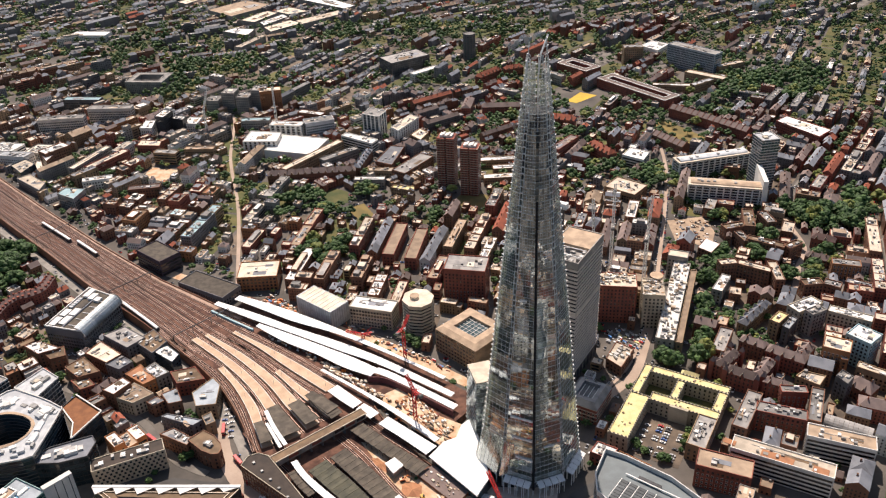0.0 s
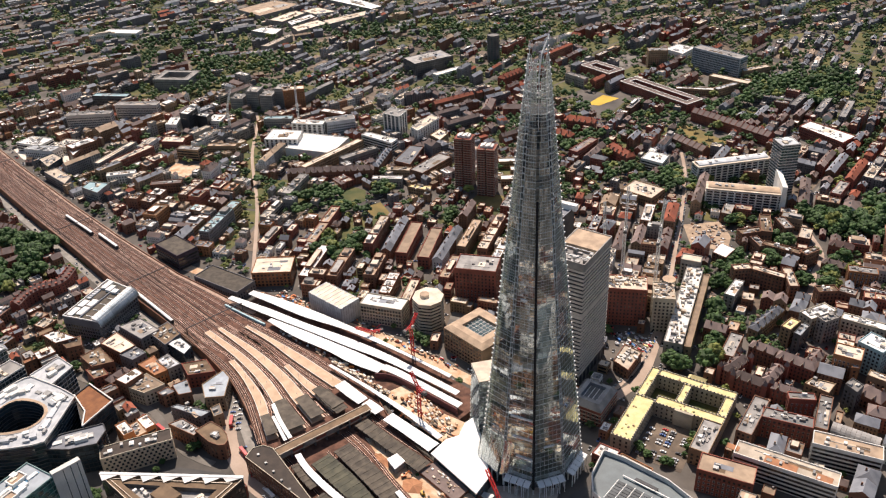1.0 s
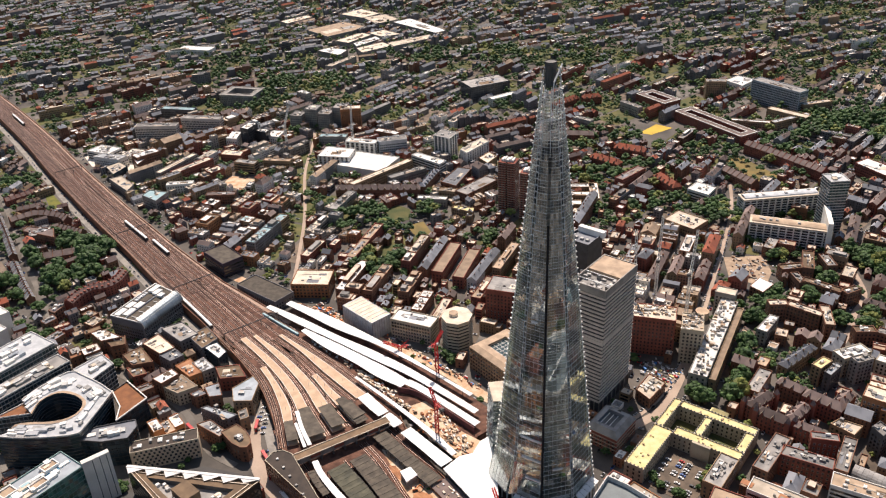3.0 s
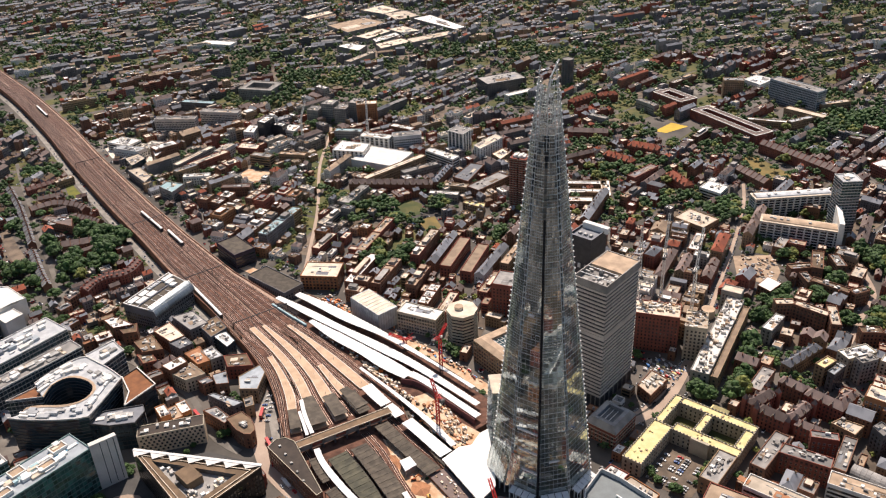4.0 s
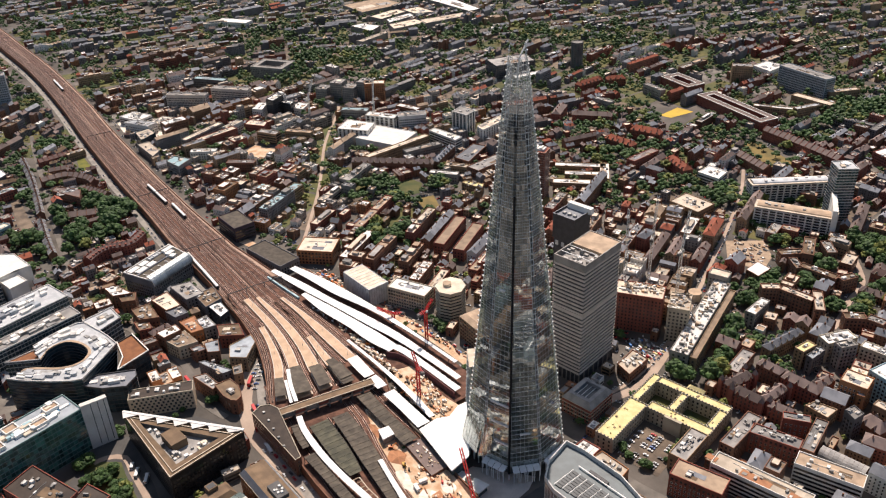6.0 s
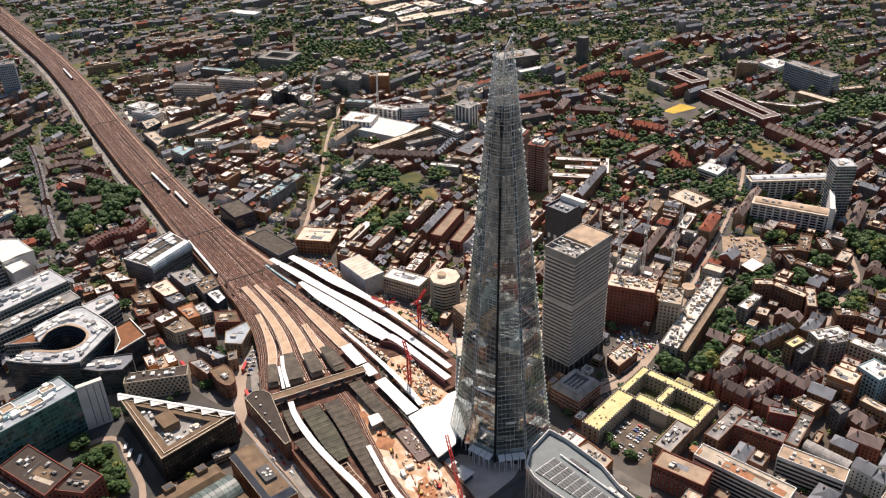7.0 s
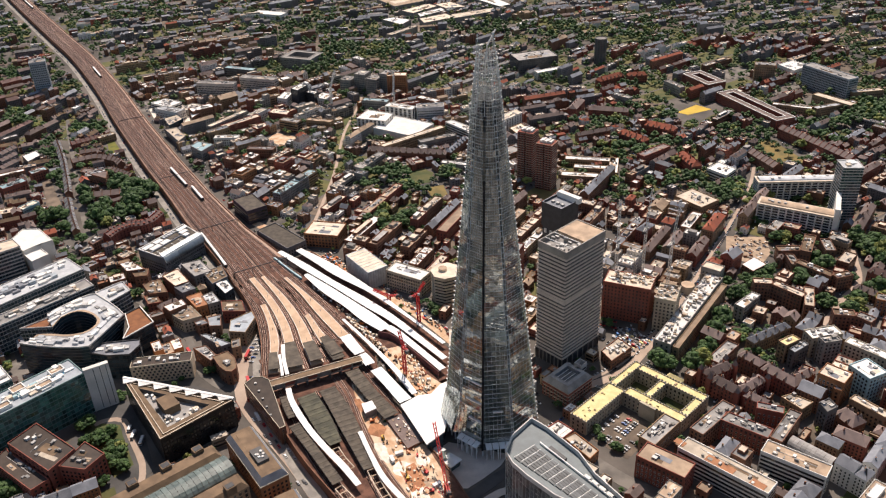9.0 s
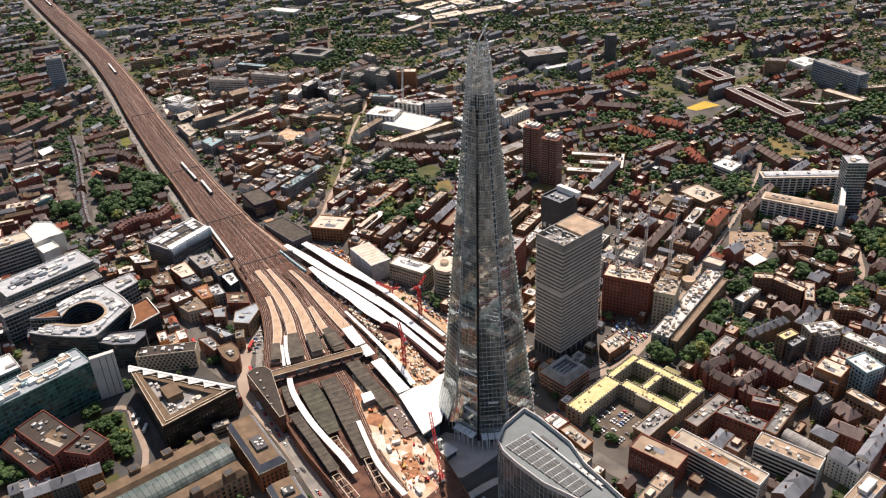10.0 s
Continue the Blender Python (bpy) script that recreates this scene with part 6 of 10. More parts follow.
def louvre_office():
    """The office beside the viaduct with white roof louvres and a glazed quarter vault along one eave."""
    t = thing("louvre_roof_office", label="office with white roof louvres and a rounded silver eave", category="office")
    cx, cy, rot, h = -332, 605, 74, 21
    plan = spin([(-26, -19), (27, -19), (36, 19), (-26, 19)], cx, cy, rot)
    Acc().add(side(plan, 0, h), "brick_dun_hazed", 0.5).ob("wall", t)
    windows_each(t, plan, 0, h - 4, 3.5, 2.6, 1.5, 2.0, walls=(0, 1, 3))
    roof = Acc().add(lid(inset(plan, 0.8), h), "roof_felt", 0.5).add(side(plan, h, h + 1), "roof_white", 0.5).add(side(plan, h + 1, h + 1, inset(plan, 0.8)), "roof_white", 0.9).add(side(inset(plan, 0.8), h, h + 1)[:, ::-1], "roof_white", 0.5).ob("roof", t)
    def box(u, v, w, d, z, hh, mat, name):
        p = spin([(u, v)], cx, cy, rot)[0]
        Acc().add(boxf(p[0], p[1], h + z, w, d, hh, rot), mat, rng.uniform(0.4, 0.9)).ob(name, roof)
    for u, w in ((-18, 12), (-5, 10)):
        for v in (13, 5.5):
            box(u + (3 if v < 10 else 0), v, w, 6, 0.4, 0.9, "roof_white", "louvre_panel")
    for k in range(5):
        box(4 + 3.3 * k, 14, 2.2, 3.6, 0.1, 1.3, "roof_cool", "roof_unit")
        box(-20 + 9.5 * k, -6.5, 0.5, 9.5, 0.3, 0.4, "steel_white", "roof_beam")
    # low dark slab standing for a pit; nothing is sunk here
    box(9, 6, 9, 5, 0.1, 0.5, "canopy_dark", "roof_pit")
    for u, v, w in ((26, 11, 12), (22, 4, 9), (19, -3, 6)):
        box(u, v, w, 5.5, 0.2, 2.2, "roof_white", "plant_room")
    box(-3, 1.4, 44, 0.9, 0.1, 1.2, "roof_slate_hazed", "walkway")
    n, bays = 8, 12
    for k in range(bays):
        u0, u1 = -26 + 53 * k / bays, -26 + 53 * (k + 1) / bays - 0.25
        q = []
        for j in range(n):
            a0, a1 = math.pi / 2 * j / n, math.pi / 2 * (j + 1) / n
            pts = spin([(u0, -12 - 9.5 * math.cos(a0)), (u1, -12 - 9.5 * math.cos(a0)), (u1, -12 - 9.5 * math.cos(a1)), (u0, -12 - 9.5 * math.cos(a1))], cx, cy, rot)
            q.append(np.c_[pts, [h - 4.5 + 8 * math.sin(a) for a in (a0, a0, a1, a1)]])
        Acc().add(q[:6], "eave_silver", rng.random()).add(q[6:], "roof_white", 0.8).ob("eave_panel", t)
    for u in (-26.3, 27.1):
        arc = [math.pi / 2 * j / n for j in range(n + 1)]
        low, top = [[np.r_[spin([(u, -12 - r * math.cos(a))], cx, cy, rot)[0], h - 4.4 + (r - 1.5) * math.sin(a)] for a in arc] for r in (9.0, 9.9)]
        Acc().add([[low[j], low[j + 1], top[j + 1], top[j]] for j in range(n)], "roof_white", 0.9).ob("eave_end", t)
    take(plan, 2)


louvre_office()


# ---- cranes ----
def lattice(p, q, w, mat, acc, step=3.0):
    """A square lattice boom from p to q."""
    p, q = Vector(p), Vector(q)
    ax = (q - p).normalized()
    u = ax.cross(Vector((0, 0, 1)) if abs(ax.z) < 0.9 else Vector((1, 0, 0))).normalized() * (w / 2)
    v = ax.cross(u).normalized() * (w / 2)
    n = max(2, int((q - p).length / step))
    cs = [(-1, -1), (1, -1), (1, 1), (-1, 1)]
    for a, b in cs:
        acc.add(bar(p + a * u + b * v, q + a * u + b * v, w * 0.24), mat, 0.5)
    for k in range(n):
        s, e = p + (q - p) * k / n, p + (q - p) * (k + 1) / n
        for j in range(4):
            a, b = cs[j], cs[(j + 1) % 4]
            acc.add(bar(s + a[0] * u + a[1] * v, e + b[0] * u + b[1] * v, w * 0.12), mat, 0.5)
    return acc


def crane(x, y, z, mast, reach, swing, rise, mat, label):
    """A luffing tower crane: mast, raised jib, counter jib with ballast, cab."""
    t = thing("tower_crane", label=label, category="crane", group="cranes")
    post = lattice((x, y, z), (x, y, z + mast), 2.2, mat, Acc()).ob("mast", t)
    a = radians(swing)
    d = Vector((math.cos(a), math.sin(a), 0))
    top = Vector((x, y, z + mast))
    tip = top + d * reach + Vector((0, 0, rise))
    lattice(top, tip, 1.7, mat, Acc()).ob("jib", t)
    back_ = top - d * 8
    arm = lattice(top, back_, 1.6, mat, Acc()).ob("counter_jib", t)
    Acc().add(boxf(back_.x, back_.y, back_.z - 1.5, 3, 3, 2.4, swing), "concrete_dark").ob("ballast", arm)
    Acc().add(boxf(x + d.y * 1.6, y - d.x * 1.6, z + mast - 1, 1.6, 1.6, 2.2, swing), "frame_pale").ob("cab", post)
    Acc().add(bar(back_ + Vector((0, 0, 6)), tip, 0.12), "steel_dark").add(bar(top, back_ + Vector((0, 0, 6)), 0.25), mat).ob("tie", t)


for x, y, z, mast, reach, swing, rise in ((120, 628, 0, 60, 10, 95, 40), (143, 664, 0, 60, 11, 80, 36), (167, 631, 0, 66, 11, 70, 34), (-240, 1060, 0, 30, 14, 100, 30)):
    crane(x, y, z, mast, reach, swing, rise, "crane_white", "white tower crane with a steeply raised jib")
for x, y, z, mast, reach, swing, rise in ((-33, 468, 8, 29, 8, 130, 10), (-44, 543, 0, 38, 9, 60, 8), (-80, 566, 0, 16, 14, 200, 8), (34, 352, 8, 8, 36, 118, 24), (-330, 1040, 0, 40, 14, 70, 24)):
    crane(x, y, z, mast, reach, swing, rise, "crane_red" if x > -300 else "crane_white", "red construction crane among station works" if x > -300 else "white tower crane with a raised jib")


# ---- vehicles ----
def car_meshes(col):
    b, g = Acc(), Acc()
    r0, r1 = rect(0, 0, 4.3, 1.75, 0), rect(0, 0, 4.1, 1.6, 0)
    b.add(side(r0, 0.35, 0.85), col).add(side(r0, 0.85, 0.95, r1), col).add(lid(r1, 0.95), col)
    c0, c1 = rect(-0.2, 0, 2.5, 1.5, 0), rect(-0.25, 0, 1.6, 1.25, 0)
    g.add(side(c0, 0.94, 1.4, c1), "window_dark", 0.3)
    b.add(lid(c1, 1.41), col)
    return b.mesh("body"), g.mesh("glasshouse")


WHEEL = Acc()
aa = np.arange(10) * 36
ww = np.c_[0.32 * np.cos(np.radians(aa)), 0.32 * np.sin(np.radians(aa))]
wf = []
for i in range(10):
    j = (i + 1) % 10
    wf.append([(ww[i][0], -0.1, ww[i][1]), (ww[j][0], -0.1, ww[j][1]), (ww[j][0], 0.1, ww[j][1]), (ww[i][0], 0.1, ww[i][1])])
WHEEL = WHEEL.add(wf, "steel_dark", 0.3).mesh("wheel")
CARS = {c: car_meshes(c) for c in ("car_white", "car_dark", "car_red", "car_blue", "car_silver")}
COLOUR_WORDS = {"car_white": "white", "car_dark": "black", "car_red": "red", "car_blue": "blue", "car_silver": "silver"}


def car(x, y, rot, z=0.14):
    col = pick({"car_white": 4, "car_dark": 3, "car_red": 1.3, "car_blue": 1.3, "car_silver": 4})
    t = thing("car", label=f"small {COLOUR_WORDS[col]} parked car on tarmac", category="car", group="parked cars")
    t.matrix_basis = pose(x, y, z, 0, 0, rot)
    for nm, me in (("body", CARS[col][0]), ("glasshouse", CARS[col][1])):
        new(nm, me).parent = t
    for u in (-1.3, 1.3):
        for v in (-0.8, 0.8):
            o = new("wheel", WHEEL)
            o.location = (u, v, 0.32)
            o.parent = t


E1c, E2c = np.array([0.49, 0.872]), np.array([0.872, -0.49])
for k in range(11):
    for v in (20, 29, 35, 45):
        if rng.random() < 0.72:
            p = np.array([105.0, 446]) + E1c * (4 + 3.2 * k) + E2c * v
            car(p[0], p[1], -29 + rng.uniform(-4, 4), 0.21)
for k in range(16):
    p = np.array([-183.0, 505]) + np.array([7, -44]) * k / 16 + rng.normal(0, 0.3, 2)
    car(p[0] + (k % 2) * 5, p[1], 10 + rng.uniform(-5, 5), 0.08)


def bus(x, y, rot, col="car_red", h=4.3, ln=11.0, label="red double-decker bus on the street"):
    t = thing("bus" if col == "car_red" else "coach", label=label, category="bus", group="buses")
    r, r1 = rect(0, 0, ln, 2.5, 0), rect(0, 0, ln - 0.4, 2.2, 0)
    Acc().add(side(r, 0.4, h - 0.2), col).add(side(r, h - 0.2, h, r1), col).add(lid(r1, h), "roof_white" if col != "car_red" else col, 0.8).ob("body", t)
    Acc().add(side(inset(r, -0.02), 1.3, 2.1), "window_dark", 0.3).ob("window_band", t)
    if h > 4:
        Acc().add(side(inset(r, -0.02), 2.9, 3.7), "window_dark", 0.3).ob("window_band", t)
    for u in (-3.4, 3.4):
        for v in (-1.1, 1.1):
            o = new("wheel", WHEEL)
            o.location, o.scale = (u, v, 0.5), (1.5, 1.5, 1.5)
            o.parent = t
    t.matrix_basis = pose(x, y, 0.07, 0, 0, rot)


bus(-230, 462, 140)
bus(-178, 470, 100)
bus(-160, 437, 130)
bus(-132, 398, -45, "car_white", 3.2, 10, "white coach on the street below the viaduct")
bus(-150, 420, 110)
for k in range(30):
    i = rng.uniform(0, 1)
    p = np.array([-190.0, 500]) * (1 - i) + np.array([-40.0, 322]) * i
    if i > 0.3:
        p = np.array([-142.0, 408]) * (1 - (i - 0.3) / 0.7) + np.array([-41.0, 320]) * (i - 0.3) / 0.7
        car(p[0] + rng.choice([-3, 3]), p[1] + rng.choice([-3, 3]), -40 + rng.choice([0, 180]), 0.08)

# ---- street and path by the three-cornered office ----
street = Acc().add(lid(ccw([(-264, 392), (-262, 338), (-226, 296), (-190, 300), (-182, 330), (-200, 350), (-244, 393)]), 0.16), "asphalt", 0.5).ob("office_street")
tagged(street, "dark asphalt street between the offices", "road", kind="structure")
strip_street = Acc().add(lid(ccw([(-258, 404), (-243, 393), (-180, 391), (-168, 418), (-204, 424)]), 0.17), "asphalt", 0.4).ob("back_street")
tagged(strip_street, "dark shaded street behind the office", "road", kind="structure")
road("garden_path", [(-256, 362), (-250, 369), (-236, 372), (-222, 359), (-194, 333), (-184, 316)], 2.4, "road_pale", "pale curved path between the offices", 0.24)


# ---- the old hospital quarter ----
def along(p, q, w):
    """A rectangle of width w from p to q, with its middle, length and turn."""
    p, q = np.array(p, float), np.array(q, float)
    c, d = (p + q) / 2, q - p
    return c[0], c[1], float(np.linalg.norm(d)), w, math.degrees(math.atan2(d[1], d[0]))


def gabled(name, p, q, w, h, wall, roofmat, label, turrets=0, category="building"):
    """A brick range under a ridged roof, with cross gables, chimneys and corner turrets."""
    cx, cy, ln, w, rot = along(p, q, w)
    t = thing(name, label=label, category=category)
    plan = rect(cx, cy, ln, w, rot)
    Acc().add(side(plan, 0, h), wall, 0.4).ob("wall", t)
    win = Acc()
    for i in range(4):
        f = panes(plan[i], plan[(i + 1) % 4], 0, h, 3.6, 2.8, 1.2, 2.0)
        win.add(f, "window_dark", rng.random(len(f)))
    tagged(win.ob("window", t), kind="stuff")
    parts = new_parts()
    pitched(cx, cy, ln, w, h, w * 0.42, rot, parts, roofmat, wall, 0.5, w * 0.4, max(2, int(ln // 9)))
    deck = parts["roof"].ob("roof", t)
    tagged(parts["chimney"].ob("chimney", deck), kind="stuff")
    for k in range(int(ln // 8)):
        for s in (-1, 1):
            u = -ln / 2 + 5 + 8 * k
            a, b = spin([(u - 1.8, s * (w / 2 + 0.3)), (u + 1.8, s * (w / 2 + 0.3))], cx, cy, rot)
            m, r = spin([(u, s * (w / 2 + 0.3)), (u, 0)], cx, cy, rot)
            Acc().add([[np.r_[a, h - 0.5], np.r_[b, h - 0.5], np.r_[m, h + 3.2]]], wall, 0.6).add([[np.r_[b, h - 0.5], np.r_[r, h + 3.0], np.r_[m, h + 3.2]], [np.r_[a, h - 0.5], np.r_[m, h + 3.2], np.r_[r, h + 3.0]]], roofmat, 0.7).add(np.concatenate([bar(np.r_[a, h - 0.5], np.r_[m, h + 3.3], 0.35), bar(np.r_[b, h - 0.5], np.r_[m, h + 3.3], 0.35)]), "stone_pale", 0.6).ob("gable", deck)
    for k in range(turrets):
        p = spin([(ln / 2 * (1 if k % 2 else -1), w / 2 * (1 if k > 1 else -1))], cx, cy, rot)[0]
        sq = rect(p[0], p[1], 3.6, 3.6, rot)
        tower = Acc().add(side(sq, 0, h + 2.5), wall, 0.5).ob("turret", t)
        Acc().add([[np.r_[sq[i], h + 2.5], np.r_[sq[(i + 1) % 4], h + 2.5], np.r_[p, h + 7]] for i in range(4)], roofmat, 0.6).ob("turret_roof", tower)
    take(plan, 1)


def flat(name, p, q, w, h, wall, roofmat, label, clutter=4, **more):
    return landmark(name, rect(*along(p, q, w)), h, wall, roofmat, label, clutter=clutter, **more)


for d in ((185, 426, 8, 5, 0), (212, 410, 21, 7, 0), (236, 397, 10, 6, 0)):
    Acc().add(boxf(d[0], d[1], 19.0, d[2], d[3], 0.35, -32), "roof_terracotta", 0.7).ob("terrace_deck", banded)
gabled("red_infirmary", (202, 514), (221, 532), 10, 15, "brick_red", "roof_tile", "red brick infirmary with dull tiled roofs and turrets", 4)
gabled("red_infirmary", (208, 511), (228, 498), 10, 15, "brick_red", "roof_tile", "red brick infirmary range with tiled gables", 2)
gabled("red_infirmary", (228, 500), (245, 520), 9, 15, "brick_red", "roof_tile", "red brick infirmary range with a tiled roof", 2)
gabled("red_infirmary", (232, 497), (247, 489), 8, 15, "brick_red", "roof_tile", "short red brick infirmary wing with a tiled gable")
gabled("dark_brick_ward", (247, 534), (271, 516), 10.5, 16, "brick_red", "roof_tile", "long dark red brick ward under a brown tiled roof")
gabled("dark_brick_ward", (230, 548), (246, 536), 9.5, 16, "brick_brown", "roof_tile", "short dark brick ward under a brown tiled roof")
gabled("slate_link_range", (270, 524), (282, 538), 9, 15, "brick_red", "roof_tile", "red brick link range with tiled gables")
gabled("slate_chapel", (238, 571), (269, 602), 8.5, 13, "brick_stock", "roof_slate_hazed", "long narrow chapel-like hall with a grey slate roof")
gabled("brown_gabled_hall", (299, 498), (311, 484), 14, 11, "brick_brown", "roof_tile", "brown brick hall with a wide gable roof")
# mansion blocks with gardens between them
for p, q, w, h, rf, n in (((243, 660), (260, 662), 9, 18, "roof_pale", 3), ((260.5, 661), (286, 644), 9, 18, "roof_pale", 6), ((291, 659), (288.5, 627), 8.5, 18, "roof_pale", 6), ((285, 711), (315, 691), 9, 15, "roof_drab", 9), ((316, 689), (331, 698), 9, 15, "roof_drab", 5), ((279.5, 724), (284, 705), 8, 14, "roof_grey", 4), ((269, 735), (292, 741), 10, 13, "roof_drab", 5), ((308, 627), (326, 628.5), 10, 15, "roof_drab", 5), ((328, 628), (340, 620), 10, 15, "roof_grey", 4), ((303, 769), (295, 733), 11, 14, "roof_drab", 8), ((315.5, 761), (318.5, 738), 10, 15, "roof_grey", 6)):
    flat("brick_mansion_row", p, q, w, h, "brick_brown", rf, "brown brick mansion block with a pale parapet" if rf == "roof_pale" else "brown brick mansion block with a dull roof", n, group="mansion blocks", parapet=1.1)
flat("orange_arched_row", (348, 662), (372, 655), 11, 15, "brick_orange", "roof_grey", "orange-brown brick row with tall windows", 7, each=(0,), wh=2.3)
gabled("low_tiled_row", (335, 688), (355, 675), 9, 8, "brick_brown", "roof_tile", "low brown brick row with a tiled roof")
gabled("low_tiled_row", (351, 717), (370, 706), 10, 11, "brick_red", "roof_plum_tile", "dark red brick row with a tiled roof")
flat("low_dark_range", (352, 637), (370, 625), 9, 10, "brick_brown", "roof_slate_hazed", "low dark brick range with a slate-grey roof", 4)
flat("grey_ward_range", (196, 441), (219, 478), 11, 18, "brick_brown", "roof_grey", "brown brick ward range with a grey flat roof", 10)
flat("grey_ward_range", (215, 463), (247, 450.5), 11.5, 18, "brick_red", "roof_grey", "red brick ward range with a grey flat roof", 14, each=(0,), frame="stone_pale")
flat("grey_ward_range", (250, 445), (266, 480), 9, 18, "brick_brown", "roof_grey", "brown brick ward range with a grey flat roof", 10)
flat("red_link_block", (239, 482), (258, 480), 8, 17, "brick_red", "roof_grey", "small red brick block with white-framed windows", 3, each=(0,), frame="frame_pale")
landmark("low_pale_office", [(258, 502), (266, 508), (281, 501), (272, 490)], 12, "brick_stock", "roof_pale", "low office with pale stepped roofs", clutter=7)
landmark("dark_stock_block", [(282, 490), (290, 497), (295, 488), (287, 480)], 21, "concrete_dark", "roof_grey", "tall dark block with rows of small windows", clutter=4)
landmark("blue_topped_range", [(267, 560), (280, 574), (283, 569), (271, 555)], 17, "concrete_dark", "roof_blue_grey", "narrow hospital range with a pale blue roof", clutter=3)
landmark("cream_roofed_flats", [(295, 512), (306, 531), (311, 529), (300, 510)], 19, "brick_orange", "roof_white", "orange brick flats with a cream roof", clutter=3)
flat("pale_roofed_row", (309, 512), (331, 495), 8, 14, "brick_stock", "roof_pale", "long stock brick row with a pale roof", 5)
flat("cream_hospital_range", (283, 581), (308, 594), 13, 19, "stone_pale", "roof_white", "cream hospital range with a white roof", 10)
flat("cream_hospital_range", (313, 581), (342, 563), 10, 19, "stone_pale", "roof_white", "cream hospital range with white plant on its roof", 10)
flat("grey_link_block", (292, 571), (306, 578), 9, 22, "concrete", "roof_grey", "grey concrete link block with plant on top", 6)
landmark("yellow_topped_block", [(259, 568), (265, 562), (277, 574), (271, 580)], 18, "brick_stock", "roof_yellow", "stock brick block with a yellow roof", clutter=2)
landmark("white_roofed_block", [(226, 621), (234, 616), (249, 641), (242, 645)], 15, "concrete", "roof_white", "narrow block with a white roof and plant", clutter=6)
landmark("white_roofed_hall", [(235, 701), (245, 690), (258, 706), (247, 718)], 11, "brick_brown", "roof_white", "low hall with a brilliant white roof", parapet=0.2)
drum = thing("round_tank", label="low round tan tank beside the hospital wing", category="tank")
ring = np.c_[186 + 6.2 * np.cos(np.arange(20) * math.pi / 10), 658 + 6.2 * np.sin(np.arange(20) * math.pi / 10)]
Acc().add(side(ring, 0, 8), "roof_pale", 0.5).ob("wall", drum)
Acc().add(lid(ring, 8), "roof_tan", 0.9).ob("lid", drum)
take(ring, 1)
# the close-built quarter between the street and the viaduct: plan, height, wall, roof, what it is
for plan, h, wall, rf, lb, more in (
        ([(-312, 554), (-304, 570), (-280, 551), (-289, 540)], 14, "brick_brown", "roof_pale", "brown brick warehouse with a cream flat roof", 3), ([(-304, 576), (-289, 588), (-266, 571), (-277, 557)], 16, "brick_dun_hazed", "roof_grey", "grey-brown brick building with a grey roof", 9),
        ([(-274, 567), (-263, 584), (-246, 566), (-254, 550)], 15, "brick_dun_hazed", "roof_drab", "brick building with a dusty brown roof", 10), ([(-255, 554), (-245, 562), (-231, 549), (-234, 538)], 14, "glass_navy", "roof_white", "corner office with blue glass and a white roof", 4),
        ([(-322, 536), (-311, 549), (-290, 529), (-306, 522)], 14, "brick_brown", "roof_drab", "brown brick building with a cluttered brown roof", 14), ([(-278, 502), (-267, 517), (-258, 510), (-267, 496)], 17, "brick_brown", "roof_white", "tall narrow building with a white roof", 2),
        ([(-270, 498.5), (-257.5, 514.5), (-238, 501), (-251, 490)], 13, "stone_pale", "roof_tan", "cream stone building with rows of windows", 9), ([(-269, 526), (-260, 538), (-242, 519), (-250, 512)], 13, "brick_orange", "roof_terracotta", "orange brick building with a rust-red roof", 4),
        ([(-256, 531), (-249, 540), (-233.5, 527), (-242, 520)], 13, "concrete", "roof_cool", "building with a silver metal roof", 7), ([(-233, 527), (-214, 533), (-202, 517), (-223, 512)], 13, "brick_red", "roof_drab", "red brick building with a brown felt roof", 4),
        ([(-207, 498), (-195, 516), (-187, 507), (-185, 484), (-200, 482)], 15, "brick_stock", "roof_blue_grey", "tan brick building with a pale blue-grey roof", 3), ([(-232, 500), (-222, 507), (-213, 491), (-223, 488)], 13, "brick_brown", "roof_blue_grey", "small building with a pale blue-grey roof", 1),
        ([(-225, 475), (-221, 478), (-192, 470), (-198, 464)], 12, "brick_dun_hazed", "roof_blue_grey", "long low building with a grey metal roof", 4), ([(-197, 447), (-188, 457), (-178, 450.5), (-172, 443), (-169.5, 437), (-171, 432), (-176, 431.5), (-184, 435.5)], 14, "brick_brown", "roof_drab", "rounded corner building with a cluttered brown roof", 26),
        ([(-220, 455), (-211, 461), (-193.5, 449.5), (-196.5, 442.5)], 13, "brick_brown", "roof_grey", "brown brick arm of a corner building", 7), ([(-194, 474), (-188, 479), (-182, 468), (-188, 464)], 12, "brick_stock", "roof_grey", "small building with a grey roof", 2),
        ([(-242, 493), (-236, 500), (-227, 495), (-235, 488)], 11, "brick_brown", "roof_slate_hazed", "small brown building with a slate roof", 2), ([(-368, 565), (-357, 571), (-335, 561), (-351, 553)], 15, "brick_brown", "roof_white", "brown brick building with a white roof", 4),
        ([(-351, 559), (-334.5, 566), (-328, 553), (-339, 548)], 13, "brick_brown", "roof_drab", "brown brick building with a brown roof", 4), ([(-290, 539.5), (-280, 550.5), (-268, 542), (-276, 532)], 13, "brick_dun_hazed", "roof_slate_hazed", "grey brick building with a slate roof", 3), ([(-312, 521.5), (-301, 527), (-290, 516), (-300, 510)], 11, "brick_red", "roof_drab", "low red brick building with a brown roof", 3)):
    landmark("street_building", plan, h, wall, rf, lb, clutter=more, parapet=0.6, pad=0.6, group="buildings below the viaduct", glass="window_dark", ww=1.3)
